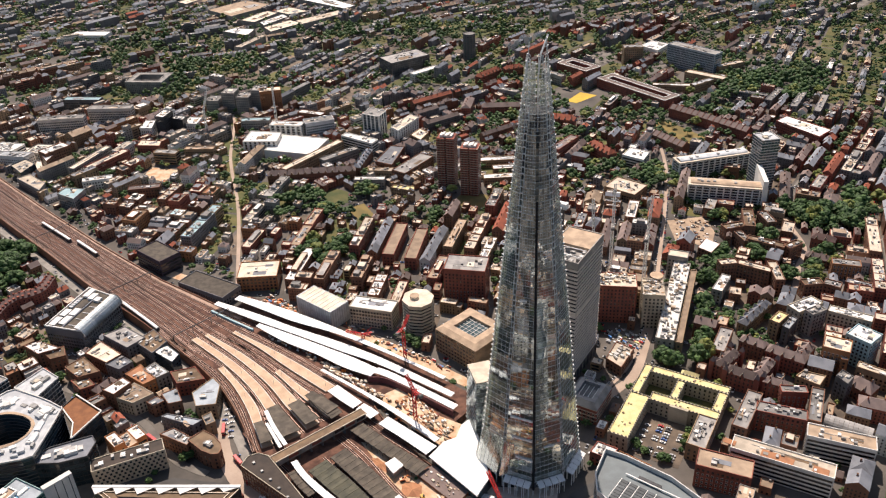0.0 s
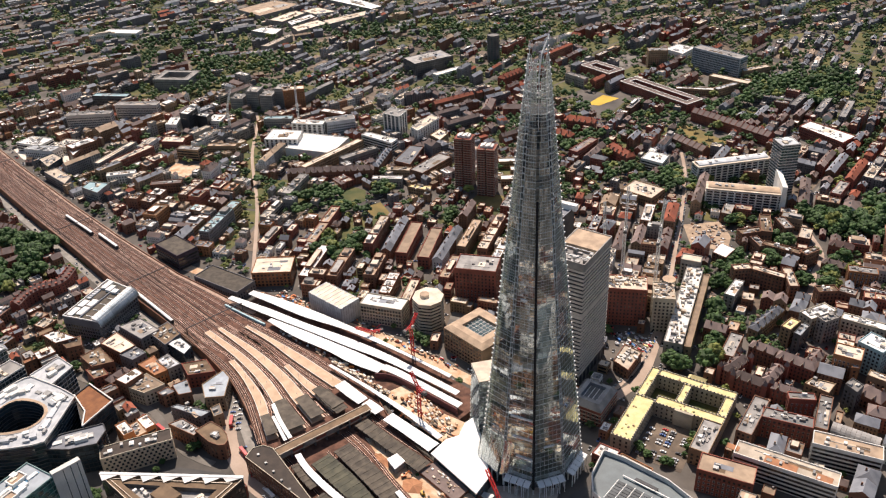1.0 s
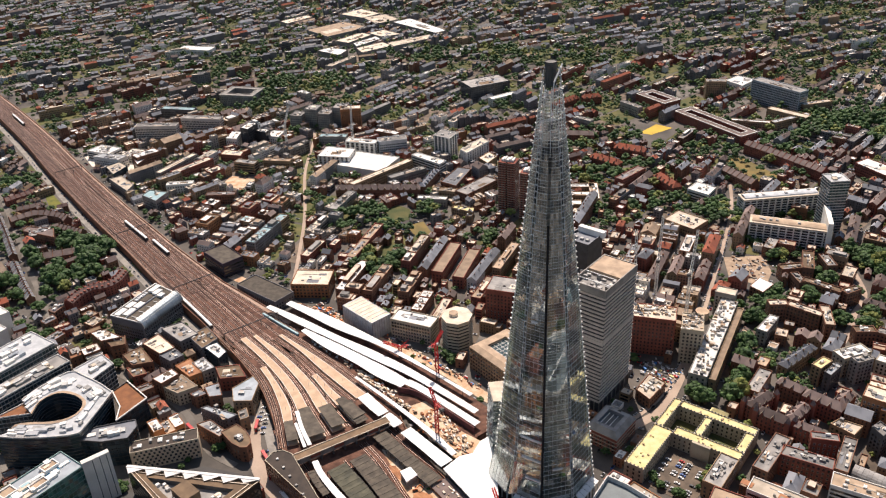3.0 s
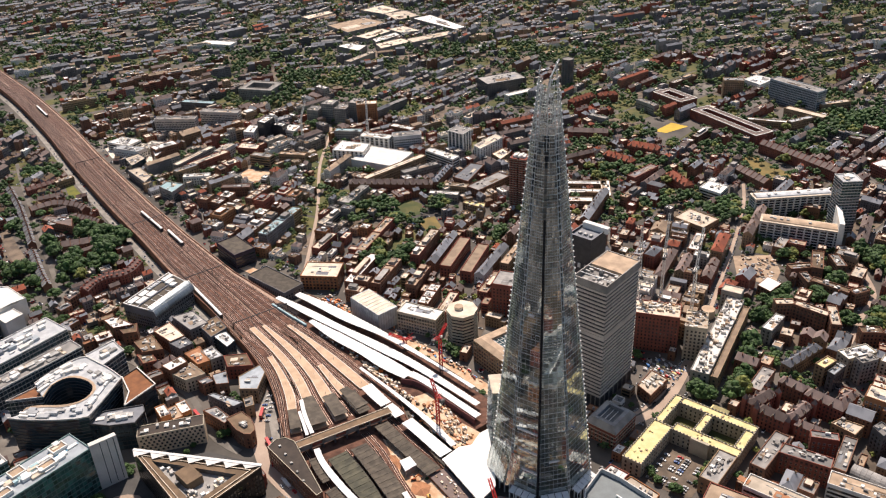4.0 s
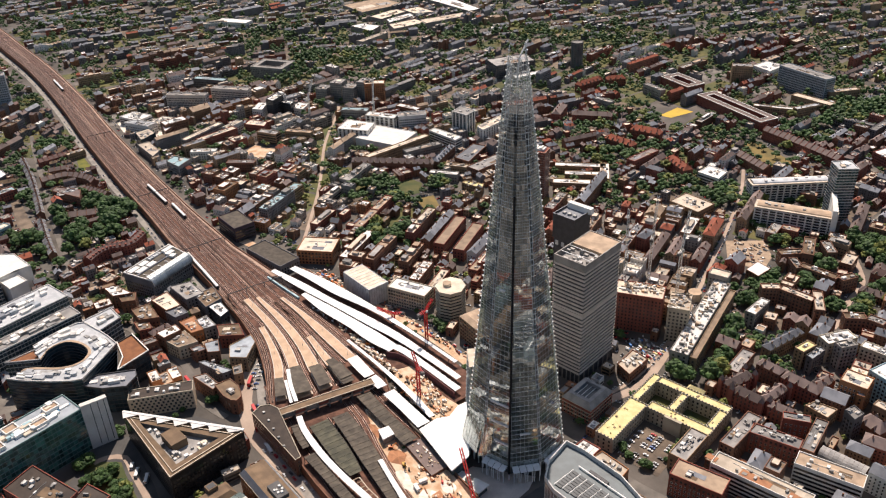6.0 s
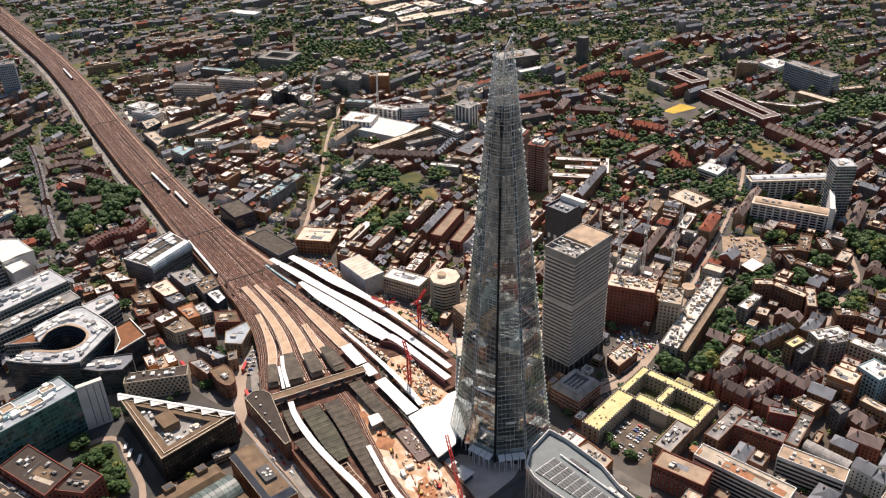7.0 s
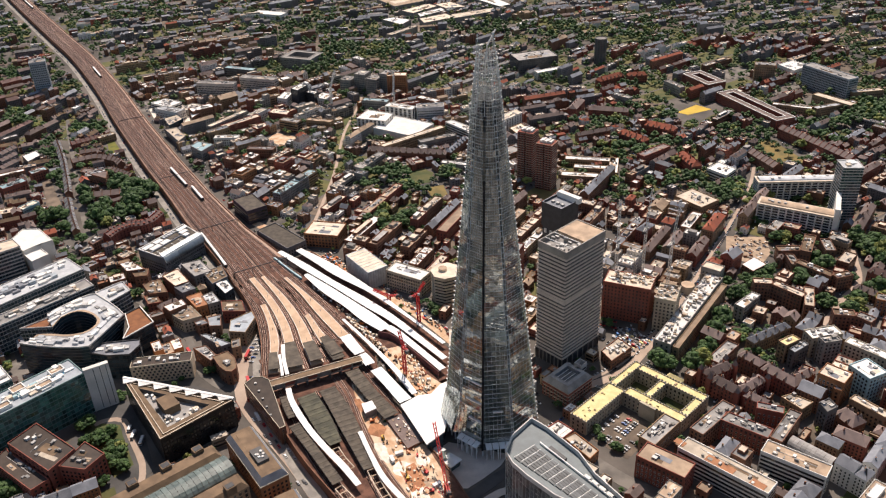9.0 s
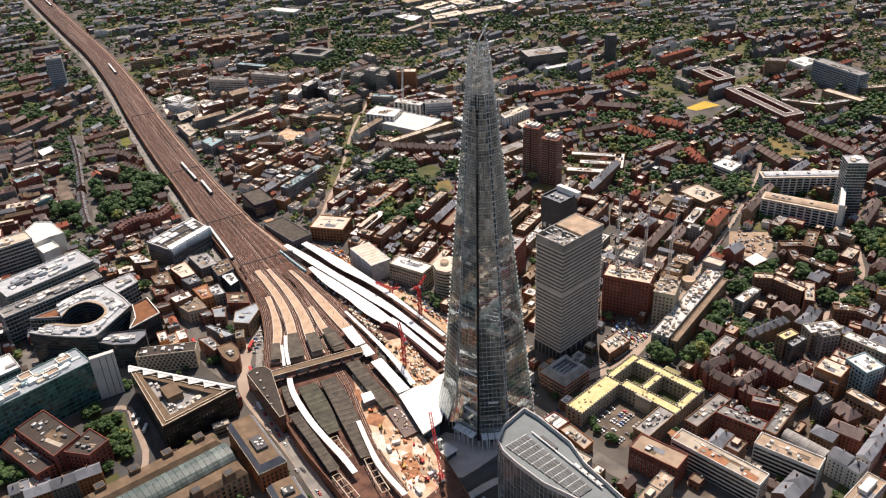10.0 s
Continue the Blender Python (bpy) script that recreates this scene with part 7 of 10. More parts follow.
gabled("brown_ridge_house", (-289, 510), (-279, 526), 8.5, 9, "brick_brown", "roof_tile", "brown brick house with a long tiled ridge")

vault = thing("vaulted_glass_roof", label="pale grey barrel-vaulted hall between brick offices", category="hall")
cx, cy, ln, w, rot = along((261, 453), (288, 436), 11)
vault_plan = rect(cx, cy, ln, w, rot)
Acc().add(side(vault_plan, 0, 12), "brick_brown", 0.4).ob("wall", vault)
for k in range(10):
    u0, u1 = -ln / 2 + ln * k / 10 + 0.05, -ln / 2 + ln * (k + 1) / 10 - 0.05
    q = []
    for s in range(8):
        a0, a1 = math.pi * s / 8, math.pi * (s + 1) / 8
        pts = spin([(u0, w / 2 * math.cos(a0)), (u1, w / 2 * math.cos(a0)), (u1, w / 2 * math.cos(a1)), (u0, w / 2 * math.cos(a1))], cx, cy, rot)
        q.append(np.c_[pts, [12 + 4.5 * math.sin(a) for a in (a0, a0, a1, a1)]])
    Acc().add(q, "roof_grey", 0.8 + 0.2 * rng.random()).ob("roof_bay", vault)
take(vault_plan, 1)


kiosk = thing("plaza_canopy", label="low white pavilion of two roofs joined by glass", category="pavilion")
for plan in ([(10, 389), (15, 397), (22, 394), (17, 385)], [(21, 383), (25, 392), (36, 387), (30, 377)]):
    plan = ccw(plan)
    Acc().add(np.concatenate([side(plan, 5.2, 6.0), lid(plan, 6.0), lid(plan, 5.2)[:, ::-1]]), "roof_white", 0.6).ob("roof", kiosk)
    Acc().add(side(inset(plan, 1.0), 0, 5.2), "glass_teal", 0.6).ob("glass_wall", kiosk)
    for c in inset(plan, 0.6):
        Acc().add(boxf(c[0], c[1], 0, 0.4, 0.4, 5.2), "steel_white", 0.5).ob("post", kiosk)
arch = []
for j in range(8):
    a0, a1 = math.pi * j / 8, math.pi * (j + 1) / 8
    m0, m1 = np.array([20.0, 390.0]), np.array([24.0, 383.0])
    sd = np.array([0.87, 0.5])
    arch.append([np.r_[m0 + sd * 2.2 * math.cos(a0), 4 + 4 * math.sin(a0)], np.r_[m1 + sd * 2.2 * math.cos(a0), 4 + 4 * math.sin(a0)], np.r_[m1 + sd * 2.2 * math.cos(a1), 4 + 4 * math.sin(a1)], np.r_[m0 + sd * 2.2 * math.cos(a1), 4 + 4 * math.sin(a1)]])
Acc().add(arch, "vault_glass", 0.7).ob("glass_link", kiosk)

for k in range(4):
    c = np.array([56.0, 345]) + np.array([5.2, -3.4]) * k
    t = thing("bus_shelter", label="long pale glass shelter roof of the bus station", category="shelter", group="bus shelters")
    Acc().add(boxf(c[0], c[1], 3.6, 17, 2.6, 0.3, 57), "roof_cool", 0.5 + 0.1 * k).ob("roof", t)
    for u in (-7, 0, 7):
        p = spin([(u, 0)], c[0], c[1], 57)[0]
        Acc().add(boxf(p[0], p[1], 0, 0.3, 0.3, 3.6, 57), "steel_dark", 0.5).ob("post", t)
garden = Acc().add(lid(ccw([(-262, 358), (-250, 365), (-236, 367), (-226, 356), (-200, 331), (-206, 316), (-222, 330), (-248, 340)]), 0.2), "grass", 0.7).ob("office_garden")
tagged(garden, "small planted garden between the offices", "lawn", kind="structure")
verge = Acc().add(lid(ccw([(-300, 270), (-262, 276), (-266, 300), (-284, 296)]), 0.2), "grass", 0.3).ob("corner_lawn")
tagged(verge, "green lawn beside the brick works", "lawn", kind="structure")
for x, y in ((-218, 358), (-208, 354), (-225, 363.5)):
    bus(x, y, -72, "car_white", 3.0, 9.0 if x > -220 else 5.5, "white coach parked in the office street")


# ---- blocks of the middle distance ----
flat("tan_walled_range", (-205, 905), (-145, 986), 10, 15, "brick_stock", "roof_pale", "long tan brick range with a pale roof")
gabled("brick_garden_range", (-223, 901), (-119, 908), 11, 11, "brick_brown", "roof_tile", "long brown brick range beside gardens")
gabled("slate_garden_range", (-118, 912), (-107, 964), 9, 11, "brick_brown", "roof_slate_hazed", "brown brick range with a blue-grey slate roof")
landmark("white_modern_office", [(-146, 1002), (-140, 1011), (-97, 985), (-104, 972)], 15, "render_white", "roof_white", "white modern office with dark window slots", band=True, clutter=5)
landmark("navy_fronted_office", [(-120, 1032), (-111, 1055), (-89, 1039), (-97, 1019)], 32, "render_white", "roof_grey", "white office tower with navy glass fronts", glass="glass_navy", bay=5, ww=4, wh=3, clutter=5)
landmark("slotted_white_office", [(-82, 1014), (-58, 1058), (-47, 1045), (-72, 1002)], 19, "render_white", "roof_pale", "white office with vertical window slots and pinkish roof", bay=5, ww=1.6, wh=2.6, clutter=5)
landmark("cream_roofed_hall", [(-57, 1006), (-45, 1027), (-33, 1012), (-43, 988)], 11, "brick_stock", "roof_pale", "low brick hall with a cream roof", clutter=4)
landmark("ribbed_shed", [(-97, 931), (-81, 978), (-63, 973), (-76, 919)], 9, "brick_brown", "roof_slate_hazed", "low ribbed shed with a slate roof", clutter=4)
flat("grey_roofed_school", (-67, 895), (-34, 942), 20, 11, "brick_brown", "roof_grey", "brown brick school with a grey roof")
flat("pale_roofed_annexe", (-104, 910), (-74, 906), 10, 9, "brick_stock", "roof_pale", "low brick annexe with a pale roof")
flat("white_edged_block", (-118, 883), (-82, 881), 9, 10, "concrete", "roof_white", "low block with a white roof edge")
landmark("yellow_roofed_school", [(-74, 860), (-71, 866), (-47, 861), (-47, 848)], 8, "brick_stock", "roof_yellow", "low school hall with a yellow roof", clutter=4)
flat("blue_glass_office", (-199, 1039), (-162, 1052), 18, 21, "roof_cool", "roof_grey", "pale glass office with roof plant", 6, glass="glass_teal", bay=2.6, ww=2.0)
flat("white_roofed_row", (-215, 1101), (-180, 1086), 12, 13, "brick_brown", "roof_white", "brick row with brilliant white roofs")
flat("glazed_roof_office", (-286, 1056), (-247, 1056), 12, 20, "concrete", "roof_aqua", "office with a long pale green glazed roof")
flat("white_columned_office", (-242, 1036), (-199, 1029), 14, 22, "render_white", "roof_white", "white office with tall dark window bays", 4, bay=6, ww=4, wh=2.8)
landmark("black_glass_office", [(-406, 1065), (-401, 1089), (-387, 1085), (-392, 1059)], 26, "steel_dark", "roof_white", "black glass office with a white roof", clutter=4)
landmark("black_glass_annexe", [(-387, 1076), (-384, 1086), (-368, 1081), (-370, 1068)], 18, "steel_dark", "roof_white", "dark glass annexe with a white roof", clutter=4)
landmark("white_flat_hall", [(-374, 1076), (-369, 1099), (-351, 1096), (-353, 1072)], 10, "render_white", "roof_white", "low hall with a bright white roof", clutter=4)
landmark("white_roofed_works", [(-425, 1054), (-425, 1081), (-411, 1080), (-408, 1052)], 14, "render_white", "roof_white", "works with a white roof", clutter=4)
landmark("red_pale_roofed_school", [(-410, 994), (-410, 1012), (-381, 1007), (-379, 990)], 14, "brick_red", "roof_pale", "bright red brick school with a pinkish pale roof", clutter=4)
flat("pale_corner_block", (-432, 978), (-423, 1007), 11, 14, "render_white", "roof_pale", "cream block with a pale roof")
flat("narrow_pale_range", (-469, 926), (-446, 993), 9, 15, "concrete", "roof_pale", "long narrow range with a pale roof")
flat("red_pale_range", (-449, 928), (-418, 979), 12, 15, "brick_red", "roof_pale", "red brick range with a pale roof", 8)
flat("tan_balcony_flats", (-379, 972), (-349, 966), 12, 15, "brick_stock", "roof_grey", "tan brick flats with balconies", 4, band=True)
flat("tan_long_flats", (-344, 983), (-306, 981), 10, 13, "brick_stock", "roof_tan", "long tan flats with a brown roof")
landmark("aqua_roofed_works", [(-459, 859), (-456, 875), (-430, 870), (-434, 844)], 14, "concrete", "roof_aqua", "works with a pale green-blue roof", clutter=4)
flat("white_low_range", (-445, 898), (-412, 906), 10, 12, "render_white", "roof_white", "low range with a white roof")
flat("white_topped_block", (-521, 967), (-500, 993), 18, 20, "brick_brown", "roof_white", "dark block with a white roof", 8)
flat("brown_flats_row", (-381, 872), (-345, 877), 11, 12, "brick_brown", "roof_tile", "brown brick flats row")
gabled("red_roofed_terrace", (38, 1222), (71, 1258), 12, 12, "brick_red", "roof_red", "terrace with a bright red tiled roof")
gabled("red_roofed_terrace", (80, 1256), (108, 1266), 11, 12, "brick_red", "roof_red", "terrace with an orange-red tiled roof")
gabled("red_hipped_flats", (122, 1052), (160, 1037), 13, 13, "brick_red", "roof_red", "red brick flats with a hipped red roof")
gabled("red_hipped_flats", (91, 1017), (126, 992), 12, 13, "brick_red", "roof_red", "red brick flats with a hipped red roof")
flat("red_gallery_flats", (122, 942), (152, 981), 12, 13, "brick_red", "roof_tile", "red brick gallery flats")
gabled("red_hipped_flats", (170, 959), (190, 923), 13, 13, "brick_red", "roof_red", "red brick flats with a hipped red roof")
landmark("white_modern_school", [(201, 920), (215, 941), (235, 925), (223, 903)], 12, "render_white", "roof_white", "white modern school with stepped roofs", band=True, clutter=5)
flat("grey_slab_flats", (68, 1162), (93, 1146), 10, 14, "concrete", "roof_grey", "small grey slab of flats")
flat("grey_slab_flats", (140, 1234), (165, 1205), 10, 14, "concrete", "roof_grey", "small grey slab of flats")
landmark("white_college_block", [(306, 1340), (330, 1365), (354, 1344), (328, 1311)], 14, "render_white", "roof_white", "white college block with a pale roof", clutter=4)
flat("brown_tower_block", (268, 1288), (298, 1288), 16, 30, "brick_stock", "roof_grey", "brown tower block beside the hospital")
flat("white_roofed_wing", (289, 1163), (340, 1153), 9, 12, "brick_stock", "roof_white", "low wing with a long white roof")
flat("white_roofed_wing", (343, 1154), (400, 1191), 10, 12, "brick_stock", "roof_cool", "low wing with a long pale grey roof")
flat("tan_roofed_wing", (398, 1225), (442, 1245), 11, 14, "brick_stock", "roof_pale", "stock brick wing with a cream roof")
landmark("white_roofed_college", [(411, 1002), (430, 1018), (468, 967), (445, 947)], 15, "brick_red", "roof_white", "red brick college with bright white roofs", clutter=9)
for p, q in (((388, 1134), (435, 1105)), ((429, 1086), (461, 1129)), ((454, 1060), (488, 1114)), ((478, 1040), (512, 1099))):
    flat("grey_slab_flats", p, q, 9, 11, "brick_dun_hazed", "roof_grey", "grey-brown slab of flats among trees", 5, group="slab blocks")

# ---- terraces and gardens beside the far viaduct ----
def ridge_row(name, ctrl, w, h, wall, roofmat, label, house=6.0, party=True, dormers=False):
    """A row of houses along a line, under one ridged roof with party walls, chimneys and dormers."""
    line = curve_pts(ctrl, 3.0)
    run = np.r_[0, np.cumsum(np.linalg.norm(np.diff(line, axis=0), axis=1))]
    n = max(2, int(run[-1] // house))
    at = np.linspace(0, run[-1], n + 1)
    line = np.c_[np.interp(at, run, line[:, 0]), np.interp(at, run, line[:, 1])]
    nrm = normals(line)
    rise = w * 0.36
    t = thing(name, label=label, category="terrace")
    Acc().add(ribbon(line, w / 2, -w / 2, 0, h), wall, 0.4).ob("wall", t)
    roof, win, caps, stacks, dorm = Acc(), Acc(), Acc(), Acc(), Acc()
    ridge = np.c_[line, np.full(n + 1, h + rise)]
    for s in (-1, 1):
        eave = np.c_[line + nrm * (s * (w / 2 + 0.25)), np.full(n + 1, h - 0.1)]
        front = line + nrm * (s * w / 2)
        for k in range(n):
            q = [eave[k], eave[k + 1], ridge[k + 1], ridge[k]]
            roof.add([q if s < 0 else q[::-1]], roofmat, 0.35 + 0.3 * rng.random())
            f = panes(front[k] if s < 0 else front[k + 1], front[k + 1] if s < 0 else front[k], 0, h, 3.0, 2.4, 1.1, 1.6, edge=0.4)
            win.add(f, "window_dark", rng.random(len(f)))
            if dormers:
                m = line[k] * 0.5 + line[k + 1] * 0.5 + (nrm[k] + nrm[k + 1]) / 2 * (s * w * 0.34)
                d = line[k + 1] - line[k]
                dorm.add(boxf(m[0], m[1], h, 2.0, w * 0.22, rise * 0.62, math.degrees(math.atan2(d[1], d[0]))), wall, rng.random())
        if party:
            for k in range(n + 1):
                caps.add(bar(eave[k] + (0, 0, 0.35), ridge[k] + (0, 0, 0.35), 0.55), "stone_pale" if party == "pale" and (k * 7) % 5 < 3 else wall, rng.random())
    for k in (0, n):
        a, b = line[k] - nrm[k] * w / 2, line[k] + nrm[k] * w / 2
        g = [np.r_[a, h], np.r_[b, h], ridge[k]]
        roof.add([g if k else g[::-1]], wall, 0.4)
    for k in range(n + 1):
        d = nrm[k]
        stacks.add(boxf(line[k][0] + d[0] * 0.6, line[k][1] + d[1] * 0.6, h + rise * 0.6, 2.0, 0.8, rise * 0.4 + 1.3, math.degrees(math.atan2(d[1], d[0]))), wall, rng.random())
    deck = roof.ob("roof", t)
    tagged(win.ob("window", t), kind="stuff")
    for acc, nm in ((caps, "party_wall"), (stacks, "chimney"), (dorm, "dormer")):
        o = acc.ob(nm, deck)
        if o:
            tagged(o, kind="stuff")
    for k in range(n):
        take(rect(*along(line[k], line[k + 1], w)), 0.8)


ridge_row("crescent_flats", [(-421, 618), (-420, 634), (-413, 648), (-402, 653), (-395, 662), (-395, 682)], 10, 11, "brick_red", "roof_plum_tile", "curving red brick flats under a dull red tiled roof", 5.0, False, True)
ridge_row("terrace", [(-664, 850), (-619, 803), (-577, 755), (-540, 711)], 8.5, 8, "brick_brown", "roof_slate_hazed", "long brown terrace with pale party walls", 5.5, "pale")
ridge_row("terrace", [(-529, 695), (-492, 653), (-468, 628)], 8.5, 8, "brick_brown", "roof_slate_hazed", "brown terrace with pale party walls beside trees", 5.5, "pale")
ridge_row("brown_flats", [(-594, 790), (-583, 803), (-571, 812), (-553, 811), (-535, 806), (-523, 796)], 10, 10, "brick_brown", "roof_tile", "long curving brown brick flats beside a green bank", 8.0)
ridge_row("brown_terrace", [(-606, 823), (-582, 840)], 9, 8, "brick_brown", "roof_tile", "short brown terrace with a tiled roof")
ridge_row("brown_terrace", [(-638, 847), (-615, 878)], 9, 8, "brick_red", "roof_plum_tile", "brown brick terrace with a dull red roof")
ridge_row("long_brick_terrace", [(295, 1069), (334, 1025), (371, 979)], 13, 13, "brick_red", "roof_tile", "long dark red brick terrace with rows of chimneys", 8.0)
ridge_row("dark_brick_terrace", [(255, 986), (283, 943)], 13, 11, "brick_brown", "roof_tile", "dark brick terrace beside a dry lawn", 8.0)
ridge_row("park_house", [(-503, 711), (-486, 719), (-468, 729)], 12, 9, "brick_brown", "roof_tile", "dark brick house among park trees", 9.0)
ridge_row("brown_terrace", [(-524, 781), (-505, 775), (-488, 768)], 9, 9, "brick_brown", "roof_tile", "brown terrace below the viaduct lane")
landmark("brick_school", [(-558, 760), (-560, 772), (-524, 768), (-512, 748)], 12, "brick_brown", "roof_tile", "broad dark brick school with a cluttered roof", clutter=16)
flat("cream_roofed_row", (-612, 871), (-599, 891), 9, 9, "brick_stock", "roof_pale", "narrow row with a cream roof")
flat("white_roofed_range", (-656, 728), (-635, 751), 9, 12, "brick_brown", "roof_white", "brown brick range with a long white roof", 2)
flat("teal_roofed_range", (-624, 695), (-610, 722), 15, 14, "brick_red", "roof_aqua", "red brick range with a pale teal roof", 18)
flat("teal_roofed_range", (-621, 744), (-610, 761), 13, 12, "brick_red", "roof_aqua", "red brick range with a cluttered teal roof", 12)
flat("teal_glass_block", (-562, 654), (-556, 675), 11, 12, "roof_aqua", "roof_pale", "small teal glass block with a pale roof", 3, glass="glass_teal", bay=2.4, ww=1.8)
flat("pale_roofed_house", (-590, 640), (-572, 654), 15, 10, "brick_stock", "roof_pale", "low stock brick house with a pale roof", 6)
landmark("white_shed", [(-677, 796), (-671, 816), (-653, 804), (-655, 781)], 8, "brick_dun_hazed", "roof_white", "low shed with a bright white roof")
flat("cream_roofed_row", (-752, 829), (-736, 858), 8, 9, "brick_dun_hazed", "roof_white", "long row with a cream roof", 2)
for k in range(3):
    ridge_row("brown_terrace", [(-711 + 17.5 * k, 793 - 20 * k), (-708 + 17.5 * k, 820 - 20 * k)], 9, 9, "brick_dun_hazed", "roof_tile", "one of several brown terraces side by side")
yard = Acc().add(lid(ccw([(-612, 750), (-604, 757), (-563, 716), (-519, 676), (-528, 664), (-571, 706)]), 0.2), "yard", 0.8).ob("works_court")
tagged(yard, "dusty tan yard between terraces", "pavement", kind="structure")
take(ccw([(-612, 750), (-604, 757), (-563, 716), (-519, 676), (-528, 664), (-571, 706)]))
for plan, h, rf in (([(-390, 590), (-384, 602), (-372, 598), (-378, 585)], 8, "roof_pale"), ([(-400, 604), (-396, 612), (-384, 608), (-388, 600)], 8, "roof_tan"), ([(-430, 584), (-424, 596), (-416, 590), (-421, 579)], 12, "roof_slate_hazed"), ([(-434, 604), (-430, 618), (-422, 614), (-425, 600)], 11, "roof_tile"), ([(-412, 560), (-406, 573), (-396, 569), (-401, 556)], 10, "roof_slate_hazed")):
    landmark("brick_corner_house", plan, h, "brick_brown", rf, "brown brick corner house with a cluttered roof", clutter=7, parapet=0.4, pad=0.6)


# ---- railway ----
RAIL = [(-1420, 1660), (-1343, 1590), (-1060, 1350), (-890, 1207), (-740, 1068), (-610, 940), (-485, 823), (-403, 750), (-345, 697), (-291, 648), (-238, 598), (-180, 540), (-135, 490), (-105, 440), (-60, 390), (-5, 345), (40, 300)]
RLINE = curve_pts(RAIL, 12)
RN = normals(RLINE)
lefts = np.interp(RLINE[:, 0], [-1400, -880, -700, -550, -390, -300, -240, -180, -130, -60, 40], [22, 22, 24, 23, 20, 24, 35, 50, 60, 50, 40])
rights = np.interp(RLINE[:, 0], [-1400, -880, -700, -550, -390, -345, -300, -240, -200, -170, -130, -100, 40], [13, 13, 15, 19, 24, 26, 26, 24, 24, 26, 36, 35, 32])
tagged(Acc().add(ribbon(RLINE, lefts, -rights, -1, 8.0), "ballast").ob("railway_viaduct"), "broad viaduct topped with brown ballast", "viaduct", kind="structure")
take_line(RLINE, 30)
take([(-260, 620), (-100, 430), (60, 395), (60, 470), (-90, 570), (-200, 640)])
road("viaduct_lane", [tuple(p) for p in (RLINE - RN * (rights[:, None] + 6))[::6]], 3.8, "concrete", "pale grey lane along the foot of the viaduct", 0.24)
wall = Acc()
for sgn, off in ((1, lefts), (-1, rights)):
    wall.add(ribbon(RLINE + RN * (sgn * off)[:, None], 0.4, -0.4, -0.5, 9.2), "brick_brown", 0.4)
tagged(wall.ob("viaduct_parapet"), "dark brick parapets of the viaduct", "parapet", kind="structure")


def track(line, name="railway_track"):
    """One track: two rails on a darker strip of sleepers."""
    t = thing(name, label="brown railway track of two rails on dark sleepers", category="railway track", group="railway tracks")
    Acc().add(ribbon(line, 1.3, -1.3, 7.9, 8.12), "sleeper", rng.uniform(0.0, 0.6)).ob("sleeper_bed", t)
    for s in (0.72, -0.72):
        Acc().add(ribbon(line, s + 0.14, s - 0.14, 8.1, 8.3), "rail_steel", rng.random()).ob("rail", t)


def edge_strip(line, off, w, mat, z=8.06):
    o = Acc().add(ribbon(line + normals(line) * np.asarray(off).reshape(-1, 1), w / 2, -w / 2, 7.9, z), mat, rng.random()).ob("ballast_strip")
    tagged(o, "strip of paler dusty ballast beside the tracks", "ballast", kind="structure")


k0 = int(np.argmin(abs(RLINE[:, 0] + 225)))
for i in range(10):
    f = -0.86 + 1.72 * i / 9 + rng.uniform(-0.03, 0.03)
    off = np.where(f > 0, lefts, rights) * f
    track((RLINE + RN * off[:, None])[:k0 + 3])
# crossovers between neighbouring tracks
for x0, f0, f1 in ((-300, -0.6, -0.2), (-340, 0.6, 0.2), (-420, -0.2, 0.4), (-520, 0.4, -0.2), (-640, -0.4, 0.1), (-760, 0.5, 0.0), (-270, 0.1, 0.6), (-900, -0.5, 0.2)):
    i0 = int(np.argmin(abs(RLINE[:, 0] - x0)))
    seg = RLINE[i0 - 7:i0 + 1]
    f = np.linspace(f0, f1, 8)
    track(seg + RN[i0 - 7:i0 + 1] * (np.where(f > 0, lefts[i0 - 7:i0 + 1], rights[i0 - 7:i0 + 1]) * f)[:, None])
for f, w in ((-0.95, 2.0), (-0.74, 1.0), (-0.32, 0.9), (0.12, 1.4), (0.31, 0.9), (0.53, 1.0), (0.95, 5.0)):
    edge_strip(RLINE[:k0 + 2], (np.where(f > 0, lefts, rights) * f)[:k0 + 2], w, "ballast_pale" if abs(f) > 0.9 or f in (0.12, -0.32) else "sleeper", 8.05 + abs(f) * 0.01)
# broken streaks of pale dust and dark oil between the tracks
streak = Acc()
for _ in range(150):
    f, n = rng.uniform(-0.9, 0.9), int(rng.integers(4, 16))
    i0 = int(rng.integers(0, k0 - 6))
    i1 = min(k0 + 2, i0 + n)
    line = (RLINE + RN * (np.where(f > 0, lefts, rights) * f)[:, None])[i0:i1]
    w = rng.uniform(0.25, 0.8)
    streak.add(ribbon(line, w, -w, 7.9, 8.075 + 0.02 * rng.random()), ("ballast_pale", "sleeper", "sleeper")[int(rng.integers(3))], rng.random())
tagged(streak.ob("ballast_streaks"), "pale dusty and dark oily streaks in the ballast", "ballast", kind="stuff")


